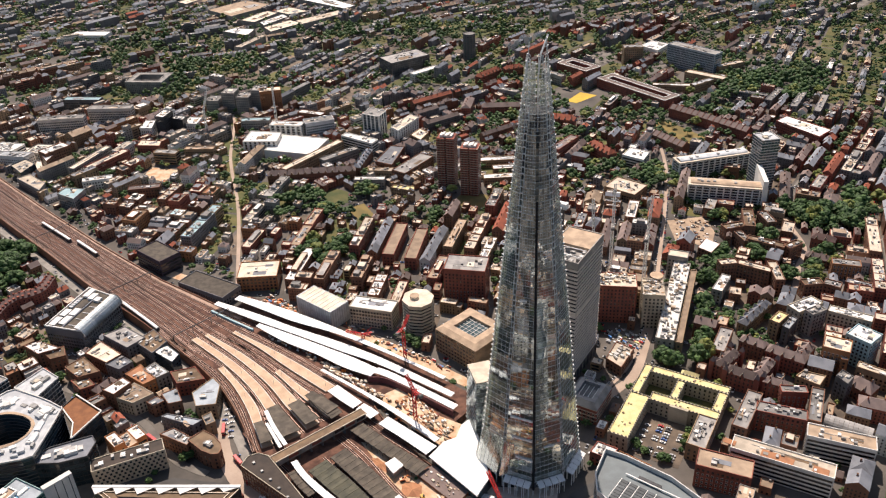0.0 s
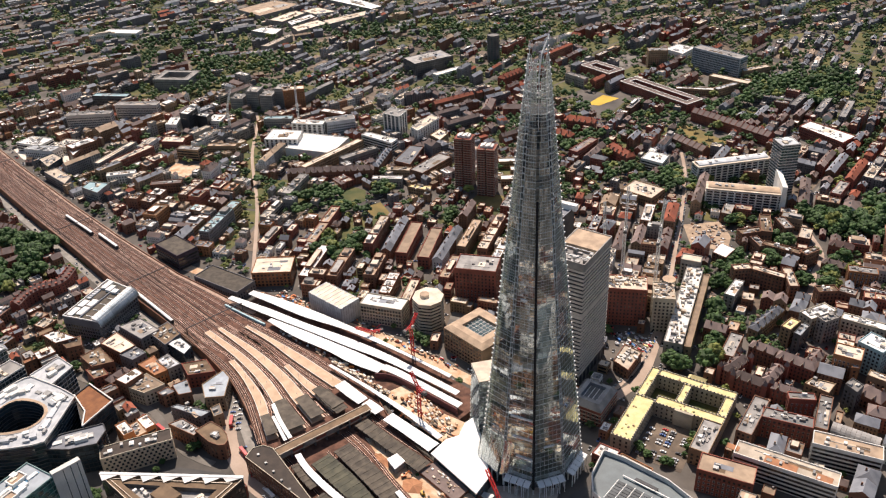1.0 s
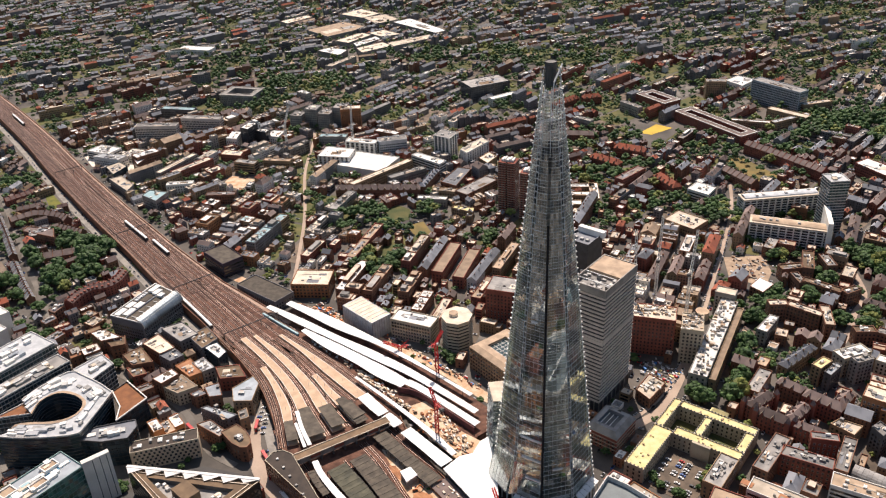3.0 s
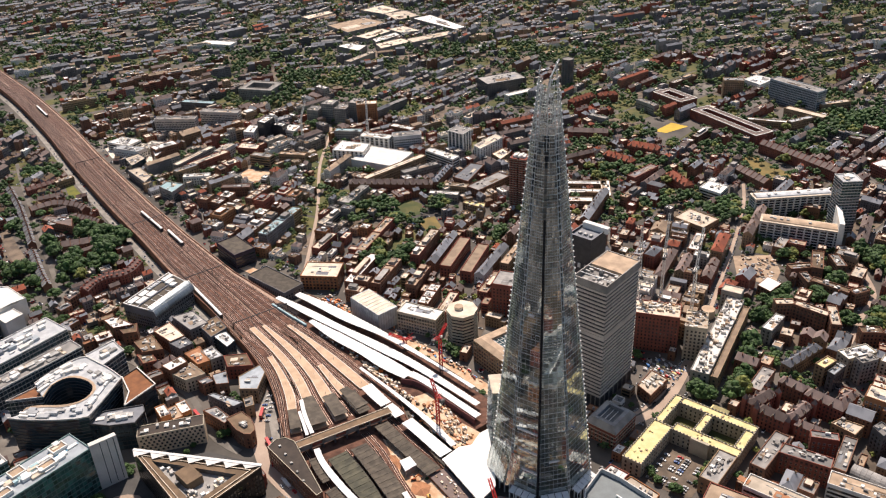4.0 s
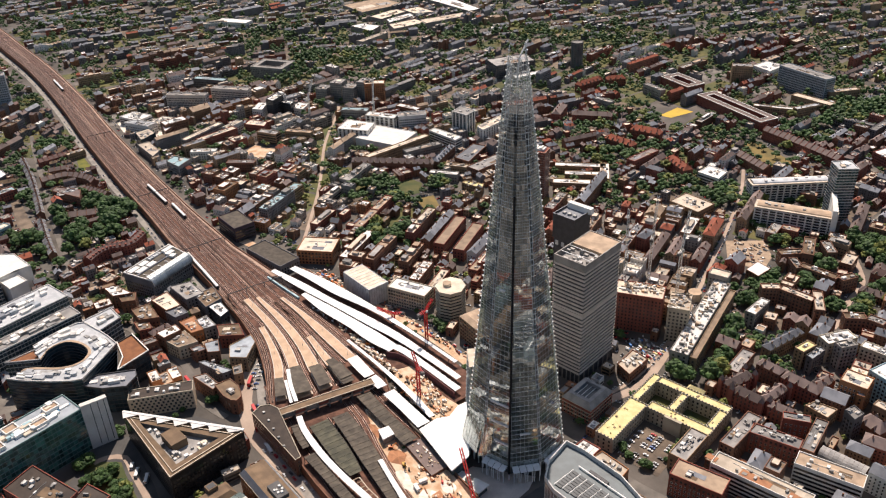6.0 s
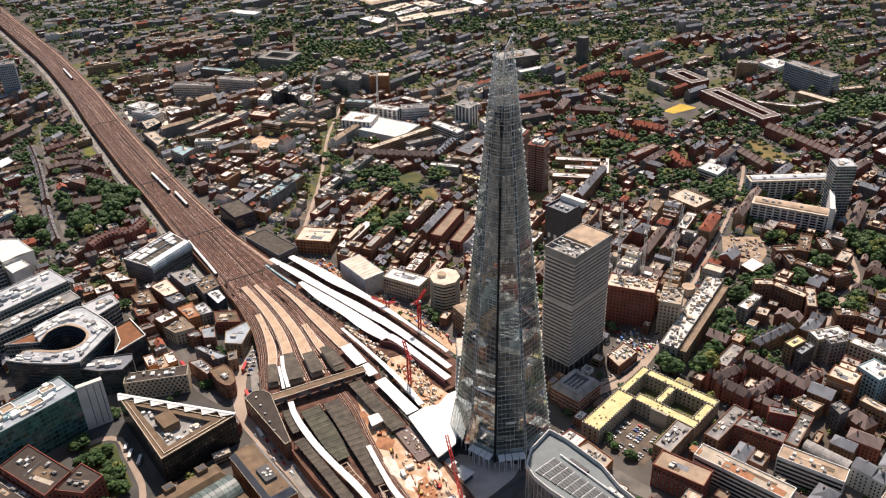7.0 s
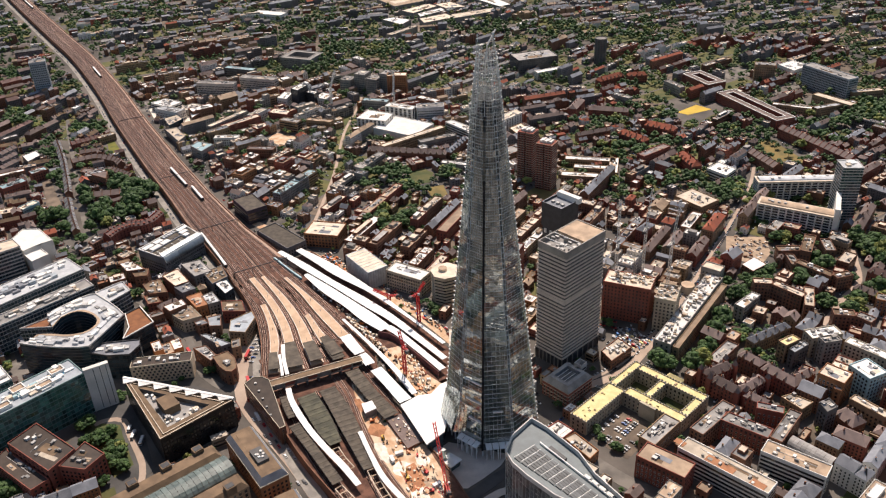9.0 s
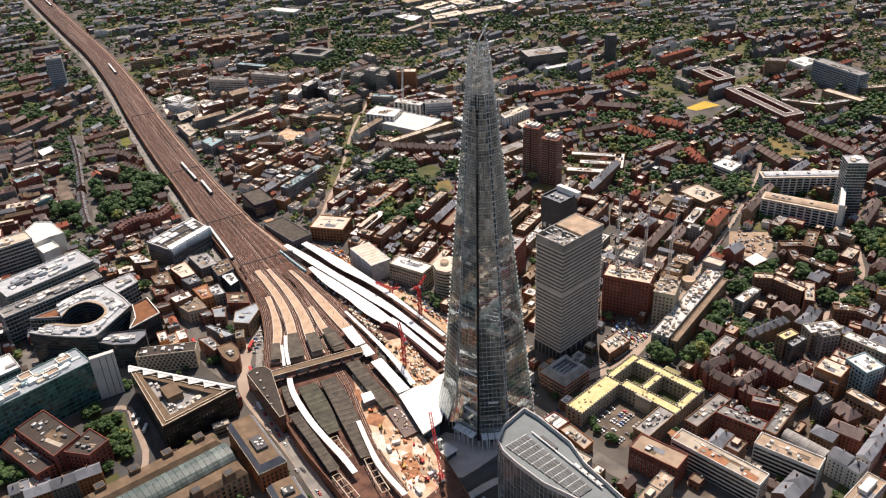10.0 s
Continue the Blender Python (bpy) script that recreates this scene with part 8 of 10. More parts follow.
def strip(name, left_edge, right_edge, z0, z1, mat, label, category, vary=0.5, extra=None, kind=""):
    """A platform or long roof between two smooth edges."""
    L, Rr = curve_pts(left_edge, 4), curve_pts(right_edge, 4)
    n = 24
    def even(c):
        s = np.r_[0, np.cumsum(np.linalg.norm(np.diff(c, axis=0), axis=1))]
        return np.c_[np.interp(np.linspace(0, s[-1], n), s, c[:, 0]), np.interp(np.linspace(0, s[-1], n), s, c[:, 1])]
    a, b = even(L), even(Rr)
    mid = (a + b) / 2
    wid = np.abs(((a - b) * normals(mid)).sum(1)) / 2
    t = thing(name, label=label, category=category, group=category + "s of the station", kind=kind)
    Acc().add(ribbon(mid, wid, -wid, z0, z1), mat, vary).ob("deck" if category == "platform" else "roof", t)
    return t, mid, wid


def platform(le, re, split):
    """A tan platform whose far end is open and whose near end is roofed in dark panels."""
    t, mid, wid = strip("station_platform", le, re, 8.0, 9.4, "platform", "long curved tan station platform", "platform")
    for s in (1, -1):
        Acc().add(ribbon(mid, s * (wid - 0.05), s * (wid - 0.45), 9.38, 9.42), "render_white", 0.4).ob("edge_line", t)
    for k in range(2, int(split), 4):
        Acc().add(boxf(mid[k][0], mid[k][1], 9.4, 0.2, 0.2, 3.6), "plant_metal").ob("lamp_post", t)
    if split < 23:
        c = thing("platform_roof", label="dark flat platform roof in long panels", category="canopy", group="roofs of the platforms")
        for k in range(int(split), 23):
            Acc().add(ribbon(mid[k:k + 2], wid[k:k + 2], -wid[k:k + 2], 13.2, 13.6), "roof_felt", 0.4 + 0.5 * rng.random()).ob("panel", c)
            for s in (0.6, -0.6):
                p = mid[k] + np.array([s, 0]) * 2
                Acc().add(boxf(p[0], p[1], 9.4, 0.3, 0.3, 3.9), "steel_dark").ob("post", c)


near_bed = Acc().add(ribbon(curve_pts([(-150, 468), (-122, 436), (-70, 384), (-10, 326), (25, 296)], 8), 36, -14, 7, 8.05), "ballast", 0.5).ob("near_trackbed")
tagged(near_bed, "dark grimy trackbed between the platform roofs", "trackbed", kind="structure")
PLATFORMS = [([(-197, 535), (-181, 515), (-166, 491), (-156, 471), (-143, 442)], [(-192, 537), (-169, 508), (-154, 485), (-146, 466), (-135, 446)], 18),
             ([(-229, 575), (-193, 541), (-165, 509), (-145, 478), (-129, 447)], [(-225, 579), (-187, 545), (-158, 513), (-138, 484), (-117, 456)], 18),
             ([(-219, 581), (-180, 544), (-151, 512), (-134, 488), (-113, 460)], [(-216, 583), (-176, 550), (-144, 517), (-126, 494), (-105, 468)], 19),
             ([(-148, 527), (-125, 500), (-99, 472)], [(-146, 532), (-118, 503), (-91, 480)], 14),
             ([(-196, 584), (-168, 561), (-141, 535), (-103, 501)], [(-193, 586), (-158, 560), (-133, 540), (-99, 510)], 23)]
for le, re, sp in PLATFORMS:
    platform(le, re, sp)


def offset_line(ctrl, d):
    line = curve_pts(ctrl, 5)
    return line + normals(line) * d


# tracks between the platforms: each keeps to the side of one edge
THROAT = [(-262, 598), (-235, 570), (-214, 551)]
west = THROAT + PLATFORMS[0][0]
for ctrl, d in ((west, -3.0), (west, -6.2), (THROAT + PLATFORMS[0][1], 2.6), (PLATFORMS[1][0], -2.8), (PLATFORMS[1][1], 2.6), (PLATFORMS[2][1], 2.8), (PLATFORMS[2][1], 6.8), (PLATFORMS[3][0], -2.6), (PLATFORMS[4][0], -2.8), (PLATFORMS[4][0], -6.6), (PLATFORMS[4][1], 2.8), (PLATFORMS[4][1], 6.6)):
    track(offset_line(ctrl, d))
for ctrl in ([(-128, 428), (-100, 396), (-72, 362), (-28, 322)], [(-97, 432), (-60, 392), (-28, 358), (-9, 336)], [(-86, 453), (-67, 432), (-48, 405), (-31, 383), (-9, 359), (14, 337)], [(-89, 450), (-70, 429), (-51, 402), (-34, 380), (-12, 356), (11, 334)], [(-76, 473), (-50, 448), (-24, 426)], [(-73, 477), (-47, 452), (-21, 429)], [(-40, 380), (-18, 352), (6, 330)], [(-50, 352), (-30, 332), (-10, 312)]):
    track(curve_pts(ctrl, 6))


def canopy(le, re, z=13.5, mat="canopy_white", label="long brilliant white platform canopy", slim=0.0):
    """A long roof on posts, in panels with fine joints."""
    t, mid, wid = strip("platform_canopy", le, re, z - 0.5, z, mat, label, "canopy")
    wid = wid - slim
    bpy.data.objects.remove(t.children[0])
    for k in range(0, 23):
        a, b = mid[k], mid[k + 1]
        j = (b - a) * 0.012
        Acc().add(ribbon(np.array([a + j, b - j]), wid[k:k + 2], -wid[k:k + 2], z - 0.5, z + rng.uniform(-0.02, 0.02)), mat, rng.uniform(0.3, 0.8)).ob("panel", t)
    for k in range(1, 23, 3):
        Acc().add(boxf(mid[k][0], mid[k][1], 8.0, 0.4, 0.4, z - 8.5), "steel_dark").ob("post", t)
    return t


def ridged_roof(le, re, bays, mat, label):
    """A broad felted platform roof: one low ridge across each bay, with a lighter ridge bar and posts."""
    t, mid, wid = strip("platform_roof", le, re, 12.4, 12.9, mat, label, "canopy")
    bpy.data.objects.remove(t.children[0])
    s = np.linspace(0, 23, bays + 1)
    at = np.c_[np.interp(s, range(24), mid[:, 0]), np.interp(s, range(24), mid[:, 1])]
    ww_ = np.interp(s, range(24), wid)
    n = normals(at)
    for k in range(bays):
        a, b = at[k], at[k + 1]
        m, nm, wm = (a + b) / 2, (n[k] + n[k + 1]) / 2, (ww_[k] + ww_[k + 1]) / 2
        lo, hi = 12.8, 13.25
        A, B = [np.r_[a + n[k] * ww_[k], lo], np.r_[a - n[k] * ww_[k], lo]], [np.r_[b + n[k + 1] * ww_[k + 1], lo], np.r_[b - n[k + 1] * ww_[k + 1], lo]]
        M = [np.r_[m + nm * wm, hi], np.r_[m - nm * wm, hi]]
        # slope shading put into the felt's value: first slope darker, second lighter
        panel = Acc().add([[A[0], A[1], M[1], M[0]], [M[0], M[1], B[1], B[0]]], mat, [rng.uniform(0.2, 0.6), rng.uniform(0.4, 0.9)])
        panel.add([[A[0], M[0], B[0]], [A[1], B[1], M[1]]], mat, 0.3).add(bar(M[0], M[1], 0.35), mat, 0.9)
        panel.ob("roof_bay", t)
        for q in (A[0], A[1]):
            Acc().add(boxf(q[0], q[1], 8.0, 0.35, 0.35, 4.8), "steel_dark").ob("post", t)
    edge = Acc()
    for sg in (1, -1):
        edge.add(ribbon(mid + normals(mid) * (sg * wid)[:, None], 0.22, -0.22, 12.3, 12.95), "canopy_dark", 0.3)
    edge.ob("gutter", t)


def roof_skeleton(le, re, n):
    """Bare frames of a platform roof with its covering off."""
    t, mid, wid = strip("roof_skeleton", le, re, 12.4, 12.6, "roof_tan", "bare tan frames of an uncovered platform roof", "canopy")
    bpy.data.objects.remove(t.children[0])
    nn = normals(mid)
    for sg in (1, -1):
        Acc().add(ribbon(mid + nn * (sg * wid)[:, None], 0.3, -0.3, 12.2, 12.7), "roof_pale", 0.4).ob("edge_beam", t)
    for k in np.linspace(0, 23, n).astype(int):
        Acc().add(bar(np.r_[mid[k] + nn[k] * wid[k], 12.4], np.r_[mid[k] - nn[k] * wid[k], 12.4], 0.7, 0.5), "roof_tan", rng.random()).ob("cross_beam", t)
        Acc().add(boxf(mid[k][0], mid[k][1], 8.0, 0.4, 0.4, 4.3), "steel_dark").ob("post", t)


canopy([(-175, 586), (-147, 563), (-117, 544), (-94, 527), (-72, 515)], [(-173, 592), (-135, 570), (-104, 551), (-83, 538), (-62, 523)], slim=0.7)
canopy([(-70, 519), (-57, 512), (-30, 492), (-5, 472)], [(-62, 525), (-52, 519), (-33, 504), (-1, 479)], slim=0.9)
canopy([(-220, 621), (-177, 594), (-134, 569), (-96, 546), (-68, 530), (-34, 506), (-3, 483)], [(-218, 629), (-179, 608), (-141, 585), (-104, 565), (-67, 542), (-39, 521), (-7, 496)], slim=1.3)
canopy([(-204, 630), (-178, 614), (-145, 593), (-107, 574), (-78, 556), (-42, 531), (-10, 506)], [(-199, 636), (-165, 619), (-136, 602), (-104, 581), (-74, 560), (-44, 537), (-13, 514)], slim=0.4)
canopy([(-60, 460), (-42, 444), (-23, 426)], [(-53, 467), (-35, 451), (-18, 436)])
canopy([(-101, 497), (-90, 486), (-80, 477)], [(-96, 506), (-84, 494), (-74, 484)])
canopy([(-78, 476), (-71, 470), (-66, 465)], [(-72, 482), (-66, 477), (-60, 471)], 13.8)
canopy([(-111, 525), (-77, 497), (-43, 466), (-18, 440)], [(-109.5, 527), (-74.5, 499), (-39.5, 469), (-15, 444)], 12.5)
canopy([(-118, 422), (-111, 411), (-98, 396), (-80, 379), (-61, 364), (-42, 350), (-26, 337)], [(-114, 424), (-106, 412), (-93, 398), (-76, 382), (-57, 367), (-39, 354), (-23, 340)], 14.5)
canopy([(-44, 388), (-27, 366), (-11, 347), (14, 327)], [(-41, 390), (-24, 368), (-7, 349), (18, 329)], 14.5)
FELT = "broad grey-brown felted platform roof in low ridges"
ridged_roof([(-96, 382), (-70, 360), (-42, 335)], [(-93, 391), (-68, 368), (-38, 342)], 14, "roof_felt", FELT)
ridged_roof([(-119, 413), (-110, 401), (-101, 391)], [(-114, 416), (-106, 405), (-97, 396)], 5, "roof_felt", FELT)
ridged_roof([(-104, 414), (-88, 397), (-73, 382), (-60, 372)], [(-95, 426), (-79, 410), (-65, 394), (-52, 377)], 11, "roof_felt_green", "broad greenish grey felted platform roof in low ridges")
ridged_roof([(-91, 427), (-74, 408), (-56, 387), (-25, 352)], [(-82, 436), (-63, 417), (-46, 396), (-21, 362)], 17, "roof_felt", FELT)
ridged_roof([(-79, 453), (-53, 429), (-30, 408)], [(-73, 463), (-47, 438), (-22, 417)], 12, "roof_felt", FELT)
roof_skeleton([(-56, 368), (-46, 358), (-37, 351)], [(-53, 372), (-44, 363), (-35, 356)], 6)
roof_skeleton([(-24, 354), (-12, 340), (-1, 328)], [(-20, 358), (-8, 343), (4, 331)], 6)
roof_skeleton([(-40, 333), (-31, 326), (-20, 317)], [(-36, 337), (-25, 329), (-12, 319)], 5)
canopy([(-147, 476), (-138, 458), (-126, 439)], [(-144.2, 477), (-135, 459), (-123, 440)], 14.2)
canopy([(-144, 463), (-137, 451), (-129, 437)], [(-141.4, 463), (-134.6, 451.5), (-126.6, 437.8)], 13.9)
ridged_roof([(-115, 489), (-105, 477), (-95, 467)], [(-107, 496), (-97, 484), (-88, 474)], 5, "roof_felt", FELT)
fascia = Acc().add(ribbon(curve_pts([(-72, 514), (-57, 511.3), (-30, 491.3), (-5, 471.3)], 4), 0.4, -0.4, 8.0, 13.3), "fascia_plum", 0.5).ob("plum_hoarding")
tagged(fascia, "dark plum hoarding below a white canopy", "hoarding", kind="structure")
relay = thing("relay_hut", label="small white flat-roofed hut on the platform works", category="hut")
hut_base = [(-52, 419), (-46, 424), (-40, 417), (-46, 410)]
Acc().add(side(ccw(hut_base), 8, 13.2), "concrete", 0.6).ob("wall", relay)
Acc().add(side(inset(ccw(hut_base), -0.4), 13.2, 14.0), "canopy_white", 0.6).add(lid(inset(ccw(hut_base), -0.4), 14.0), "canopy_white", 0.6).ob("roof", relay)


works = Acc().add(ribbon(curve_pts([(-205, 620), (-150, 583), (-98, 548), (-50, 512), (0, 470)], 6), 26, -20, 2, 7.96), "ballast", 0.3).ob("station_deck")
tagged(works, "dark dusty deck below the station canopies", "ground", kind="structure")


def footbridge():
    t = thing("station_footbridge", label="broad covered station footbridge with brick sides and a grey roof", category="footbridge")
    a, b = np.array([-130.0, 422]), np.array([-71.0, 470])
    line = np.array([a + (b - a) * u for u in np.linspace(0, 1, 9)])
    e = (b - a) / np.linalg.norm(b - a)
    out = np.array([e[1], -e[0]])
    rot = math.degrees(math.atan2(e[1], e[0]))
    Acc().add(ribbon(line, 3.2, -3.2, 12.2, 13.4), "concrete", 0.4).ob("deck", t)
    for k in range(8):
        Acc().add(ribbon(line[k:k + 2], 3.7, -3.7, 16.4, 16.9), "roof_drab", 0.5 + 0.5 * rng.random()).ob("roof_panel", t)
        Acc().add(ribbon(line[k:k + 2], 3.9, 3.4, 16.9, 17.5), "roof_pale", 0.5).add(ribbon(line[k:k + 2], -3.4, -3.9, 16.9, 17.5), "roof_pale", 0.5).ob("coping", t)
        Acc().add(boxf(line[k][0], line[k][1], 8, 1.2, 5.2, 4.3, rot), "concrete_dark").ob("pier", t)
        c = (line[k] + line[k + 1]) / 2
        for sg in (1, -1):
            p = c + out * 3.0 * sg
            Acc().add(boxf(p[0], p[1], 13.4, 7.6, 0.4, 3.0, rot), "brick_red" if k in (1, 3, 6) else ("window_dark" if k % 2 else "concrete"), 0.5).ob("side_panel", t)
            q = line[k] + out * 3.1 * sg
            Acc().add(boxf(q[0], q[1], 13.4, 0.7, 0.6, 3.0, rot), "concrete", 0.6).ob("side_post", t)


footbridge()


def station_hall():
    t = thing("station_hall", label="brilliant white flat roof of the new station hall", category="station")
    plan = ccw([(-22, 423), (-12, 437), (-3, 441), (1, 454), (9, 462), (15, 430), (19, 402), (10, 386)])
    Acc().add(side(inset(plan, 1.5), 0, 14.6), "glass_teal", 0.5).ob("wall", t)
    Acc().add(np.concatenate([side(plan, 14.6, 15.6)]), "canopy_white", 0.6).add(lid(plan, 15.6), "canopy_white", 0.6).ob("roof", t)
    take(plan, 2)


station_hall()


def train(along, n, off, name="train"):
    """White-roofed carriages standing on the line from a given place."""
    t = thing(name, label="train of white-roofed carriages standing on the tracks", category="train", group="trains")
    i = int(np.argmin(abs(RLINE[:, 0] - along)))
    d = (RLINE[i + 2] - RLINE[i]) / np.linalg.norm(RLINE[i + 2] - RLINE[i])
    for k in range(n):
        s = i + 0
        p = RLINE[i] + RN[i] * off + d * k * 20.6
        j = int(np.argmin(((RLINE - p) ** 2).sum(1)))
        d2 = (RLINE[j + 1] - RLINE[j]) / np.linalg.norm(RLINE[j + 1] - RLINE[j])
        p = RLINE[j] + d2 * ((p - RLINE[j]) @ d2) + RN[j] * off
        rot = math.degrees(math.atan2(d2[1], d2[0]))
        r = rect(p[0], p[1], 20, 2.9, rot)
        top = rect(p[0], p[1], 20, 2.0, rot)
        body = Acc().add(side(r, 8.6, 11.6), "car_dark", 0.5).add(side(r, 11.6, 12.3, top), "canopy_white", 0.5).add(lid(top, 12.3), "canopy_white", 0.7)
        body.ob("carriage", t)
        Acc().add(boxf(p[0], p[1], 8.3, 18, 2.2, 0.4, rot), "steel_dark").ob("bogies", t)


train(-441, 3, 3)
train(-396, 2, 7)
train(-817, 3, 6)
train(-1330, 6, 12)
train(-296, 4, -22)


def gantry(x, name="signal_gantry"):
    """A portal across the tracks."""
    i = int(np.argmin(abs(RLINE[:, 0] - x)))
    t = thing(name, label="dark steel gantry across the tracks", category="gantry", group="gantries")
    a, b = RLINE[i] + RN[i] * (lefts[i] - 4), RLINE[i] - RN[i] * (rights[i] - 3)
    Acc().add(bar(np.r_[a, 15], np.r_[b, 15], 0.6, 0.7), "steel_dark", 0.6).ob("beam", t)
    for u in np.linspace(0, 1, 4):
        p = a + (b - a) * u
        Acc().add(bar(np.r_[p, 8], np.r_[p, 15], 0.4), "steel_dark", 0.6).ob("post", t)


for x in (-232, -310, -430, -600):
    gantry(x)
site = Acc().add(lid(ccw([(-72, 447), (-60, 443), (-39, 419), (-4, 397), (8, 392), (30, 366), (34, 346), (24, 326), (10, 340), (-12, 363), (-33, 389), (-50, 411)]), 8.06), "earth", 0.5).ob("building_site_ground")
tagged(site, "bare tan earth of a building site beside the tracks", "ground", kind="structure")
plaza = Acc().add(lid(ccw([(8, 388), (20, 408), (66, 406), (63, 393), (53, 377), (45, 366), (34, 364)]), 0.26), "paving_pale", 0.7).ob("plaza")
tagged(plaza, "pale grey paved plaza at the foot of the tower", "pavement", kind="structure")
take([(8, 388), (34, 340), (70, 350), (84, 385), (74, 404), (22, 404)])


def site_yard(name, label, cx, cy, w, d, rot, z, n, mats):
    """Heaps, cabins, skips and stacks of a building yard."""
    acc = Acc()
    for _ in range(n):
        p = spin([(rng.uniform(-0.5, 0.5) * w, rng.uniform(-0.5, 0.5) * d)], cx, cy, rot)[0]
        acc.add(boxf(p[0], p[1], z, rng.uniform(0.6, 4), rng.uniform(0.5, 1.8), rng.uniform(0.3, 2.0), rot + rng.uniform(-25, 25)), mats[int(rng.integers(len(mats)))], rng.random())
    tagged(acc.ob(name), label, "building site", kind="stuff")
    take(rect(cx, cy, w, d, rot))


WORKS = ("earth", "roof_pale", "orange_plastic", "steel_white", "canopy_dark", "car_white", "concrete", "brick_red", "roof_tan", "steel_dark")
site_yard("yard_stacks", "stacks and cabins of works between the canopies", -52, 482, 60, 14, -42, 8.1, 42, ("earth", "roof_tan", "canopy_dark", "concrete_dark", "orange_plastic", "yard", "steel_white", "earth"))
site_yard("yard_stacks", "stacks and cabins of works beside the hall", -14, 452, 40, 14, -48, 8.1, 60, ("earth", "roof_tan", "canopy_dark", "concrete", "orange_plastic", "yard"))
site_yard("yard_stacks", "orange and white stacks in a builders' yard", -165, 637, 40, 16, -36, 0.1, 170, WORKS + ("orange_plastic", "tarp_blue", "orange_plastic"))
site_yard("yard_stacks", "timber, plant and barriers on the earth of a building site", 5, 370, 62, 26, -52, 8.12, 85, ("earth", "roof_tan", "earth_red", "lime_white", "roof_pale", "orange_plastic", "yard", "earth", "crane_red", "steel_white"))
site_yard("yard_stacks", "cabins and scaffolds along the dug-up street", -68, 580, 150, 7, -36, 0.1, 120, WORKS + ("crane_red", "tarp_blue"))
site_yard("yard_stacks", "parked vans and bright boxes behind the hospital tower", 142, 570, 30, 26, -40, 0.1, 90, ("car_white", "car_white", "car_red", "car_silver", "tarp_blue", "roof_yellow", "car_dark"))
site_yard("yard_stacks", "vans, sheds and pallets in a workshop yard", 244, 752, 34, 46, -12, 0.22, 110, ("car_white", "roof_pale", "concrete", "car_white", "roof_slate_hazed", "car_dark", "earth", "brick_brown", "roof_white"))
site_yard("yard_stacks", "cabins and pallets on a narrow works strip", -118, 545, 110, 5, -37, 8.1, 80, WORKS)
site_yard("roof_works", "pale scaffolds and boxes on an unfinished ward roof", 168, 598, 16, 24, -8, 34.02, 60, ("roof_pale", "roof_tan", "steel_white", "roof_white", "earth", "concrete"))
site_yard("roof_works", "pale scaffolds and boxes on an unfinished ward roof", 136, 610, 36, 14, -8, 37.02, 60, ("roof_pale", "roof_tan", "steel_white", "roof_white", "earth", "concrete"))
def patch(cx, cy, w, d, rot, mat, z, label, seed):
    """An uneven patch of spoil, lime or clay on the works."""
    g = np.random.default_rng(seed)
    a = np.arange(14) * 2 * math.pi / 14
    r = g.uniform(0.75, 1.1, 14)
    rim = spin(np.c_[np.cos(a) * r * w / 2, np.sin(a) * r * d / 2], cx, cy, rot)
    mid = np.r_[cx, cy, z + 0.25]
    f = [[np.r_[rim[i], z], np.r_[rim[(i + 1) % 14], z], mid] for i in range(14)]
    tagged(Acc().add(f, mat, g.random(14)).ob("spoil_patch"), label, "ground", kind="structure")


for i, (cx, cy, w, d, rot, mat) in enumerate(((-22, 378, 26, 10, -50, "lime_white"), (-2, 366, 18, 14, -50, "lime_white"), (17, 345, 24, 12, -50, "lime_white"), (-33, 400, 20, 13, -45, "earth_red"), (-56, 424, 20, 6, -48, "earth_red"), (9, 378, 14, 10, -50, "lime_white"), (19, 358, 10, 8, -40, "roof_tan"))):
    patch(cx, cy, w, d, rot, mat, 8.09 + 0.012 * i, "pale lime and rubble on the building site" if mat == "lime_white" else "red-brown clay heaped on the building site", 40 + i)
clay = Acc().add(lid(ccw([(-4, 364), (4, 374), (19, 356), (11, 346)]), 8.24), "earth_red", 0.8).ob("clay_pit")
tagged(clay, "levelled orange-brown clay floor of the building site", "ground", kind="structure")


def digger(x, y, rot, z, mat="digger_yellow"):
    t = thing("excavator", label="small tracked excavator with a bent boom on the building site", category="excavator", group="excavators")
    for v in (-1.0, 1.0):
        p = spin([(0, v)], x, y, rot)[0]
        Acc().add(boxf(p[0], p[1], z, 3.4, 0.6, 0.9, rot), "steel_dark", 0.4).ob("crawler", t)
    p = spin([(-0.4, 0)], x, y, rot)[0]
    body = Acc().add(boxf(p[0], p[1], z + 0.9, 3.0, 2.2, 1.2, rot), mat, 0.6).ob("body", t)
    p = spin([(0.5, 0.6)], x, y, rot)[0]
    Acc().add(boxf(p[0], p[1], z + 2.1, 1.3, 0.9, 1.1, rot), "window_dark", 0.4).ob("cab", body)
    a, b, c = spin([(1.0, -0.3), (3.8, -0.3), (5.6, -0.3)], x, y, rot)
    Acc().add(bar(np.r_[a, z + 1.6], np.r_[b, z + 4.4], 0.5), mat, 0.5).ob("boom", t)
    Acc().add(bar(np.r_[b, z + 4.4], np.r_[c, z + 1.4], 0.4), mat, 0.5).ob("dipper", t)
    Acc().add(boxf(c[0], c[1], z + 0.6, 0.9, 1.0, 0.9, rot), "steel_dark", 0.5).ob("bucket", t)


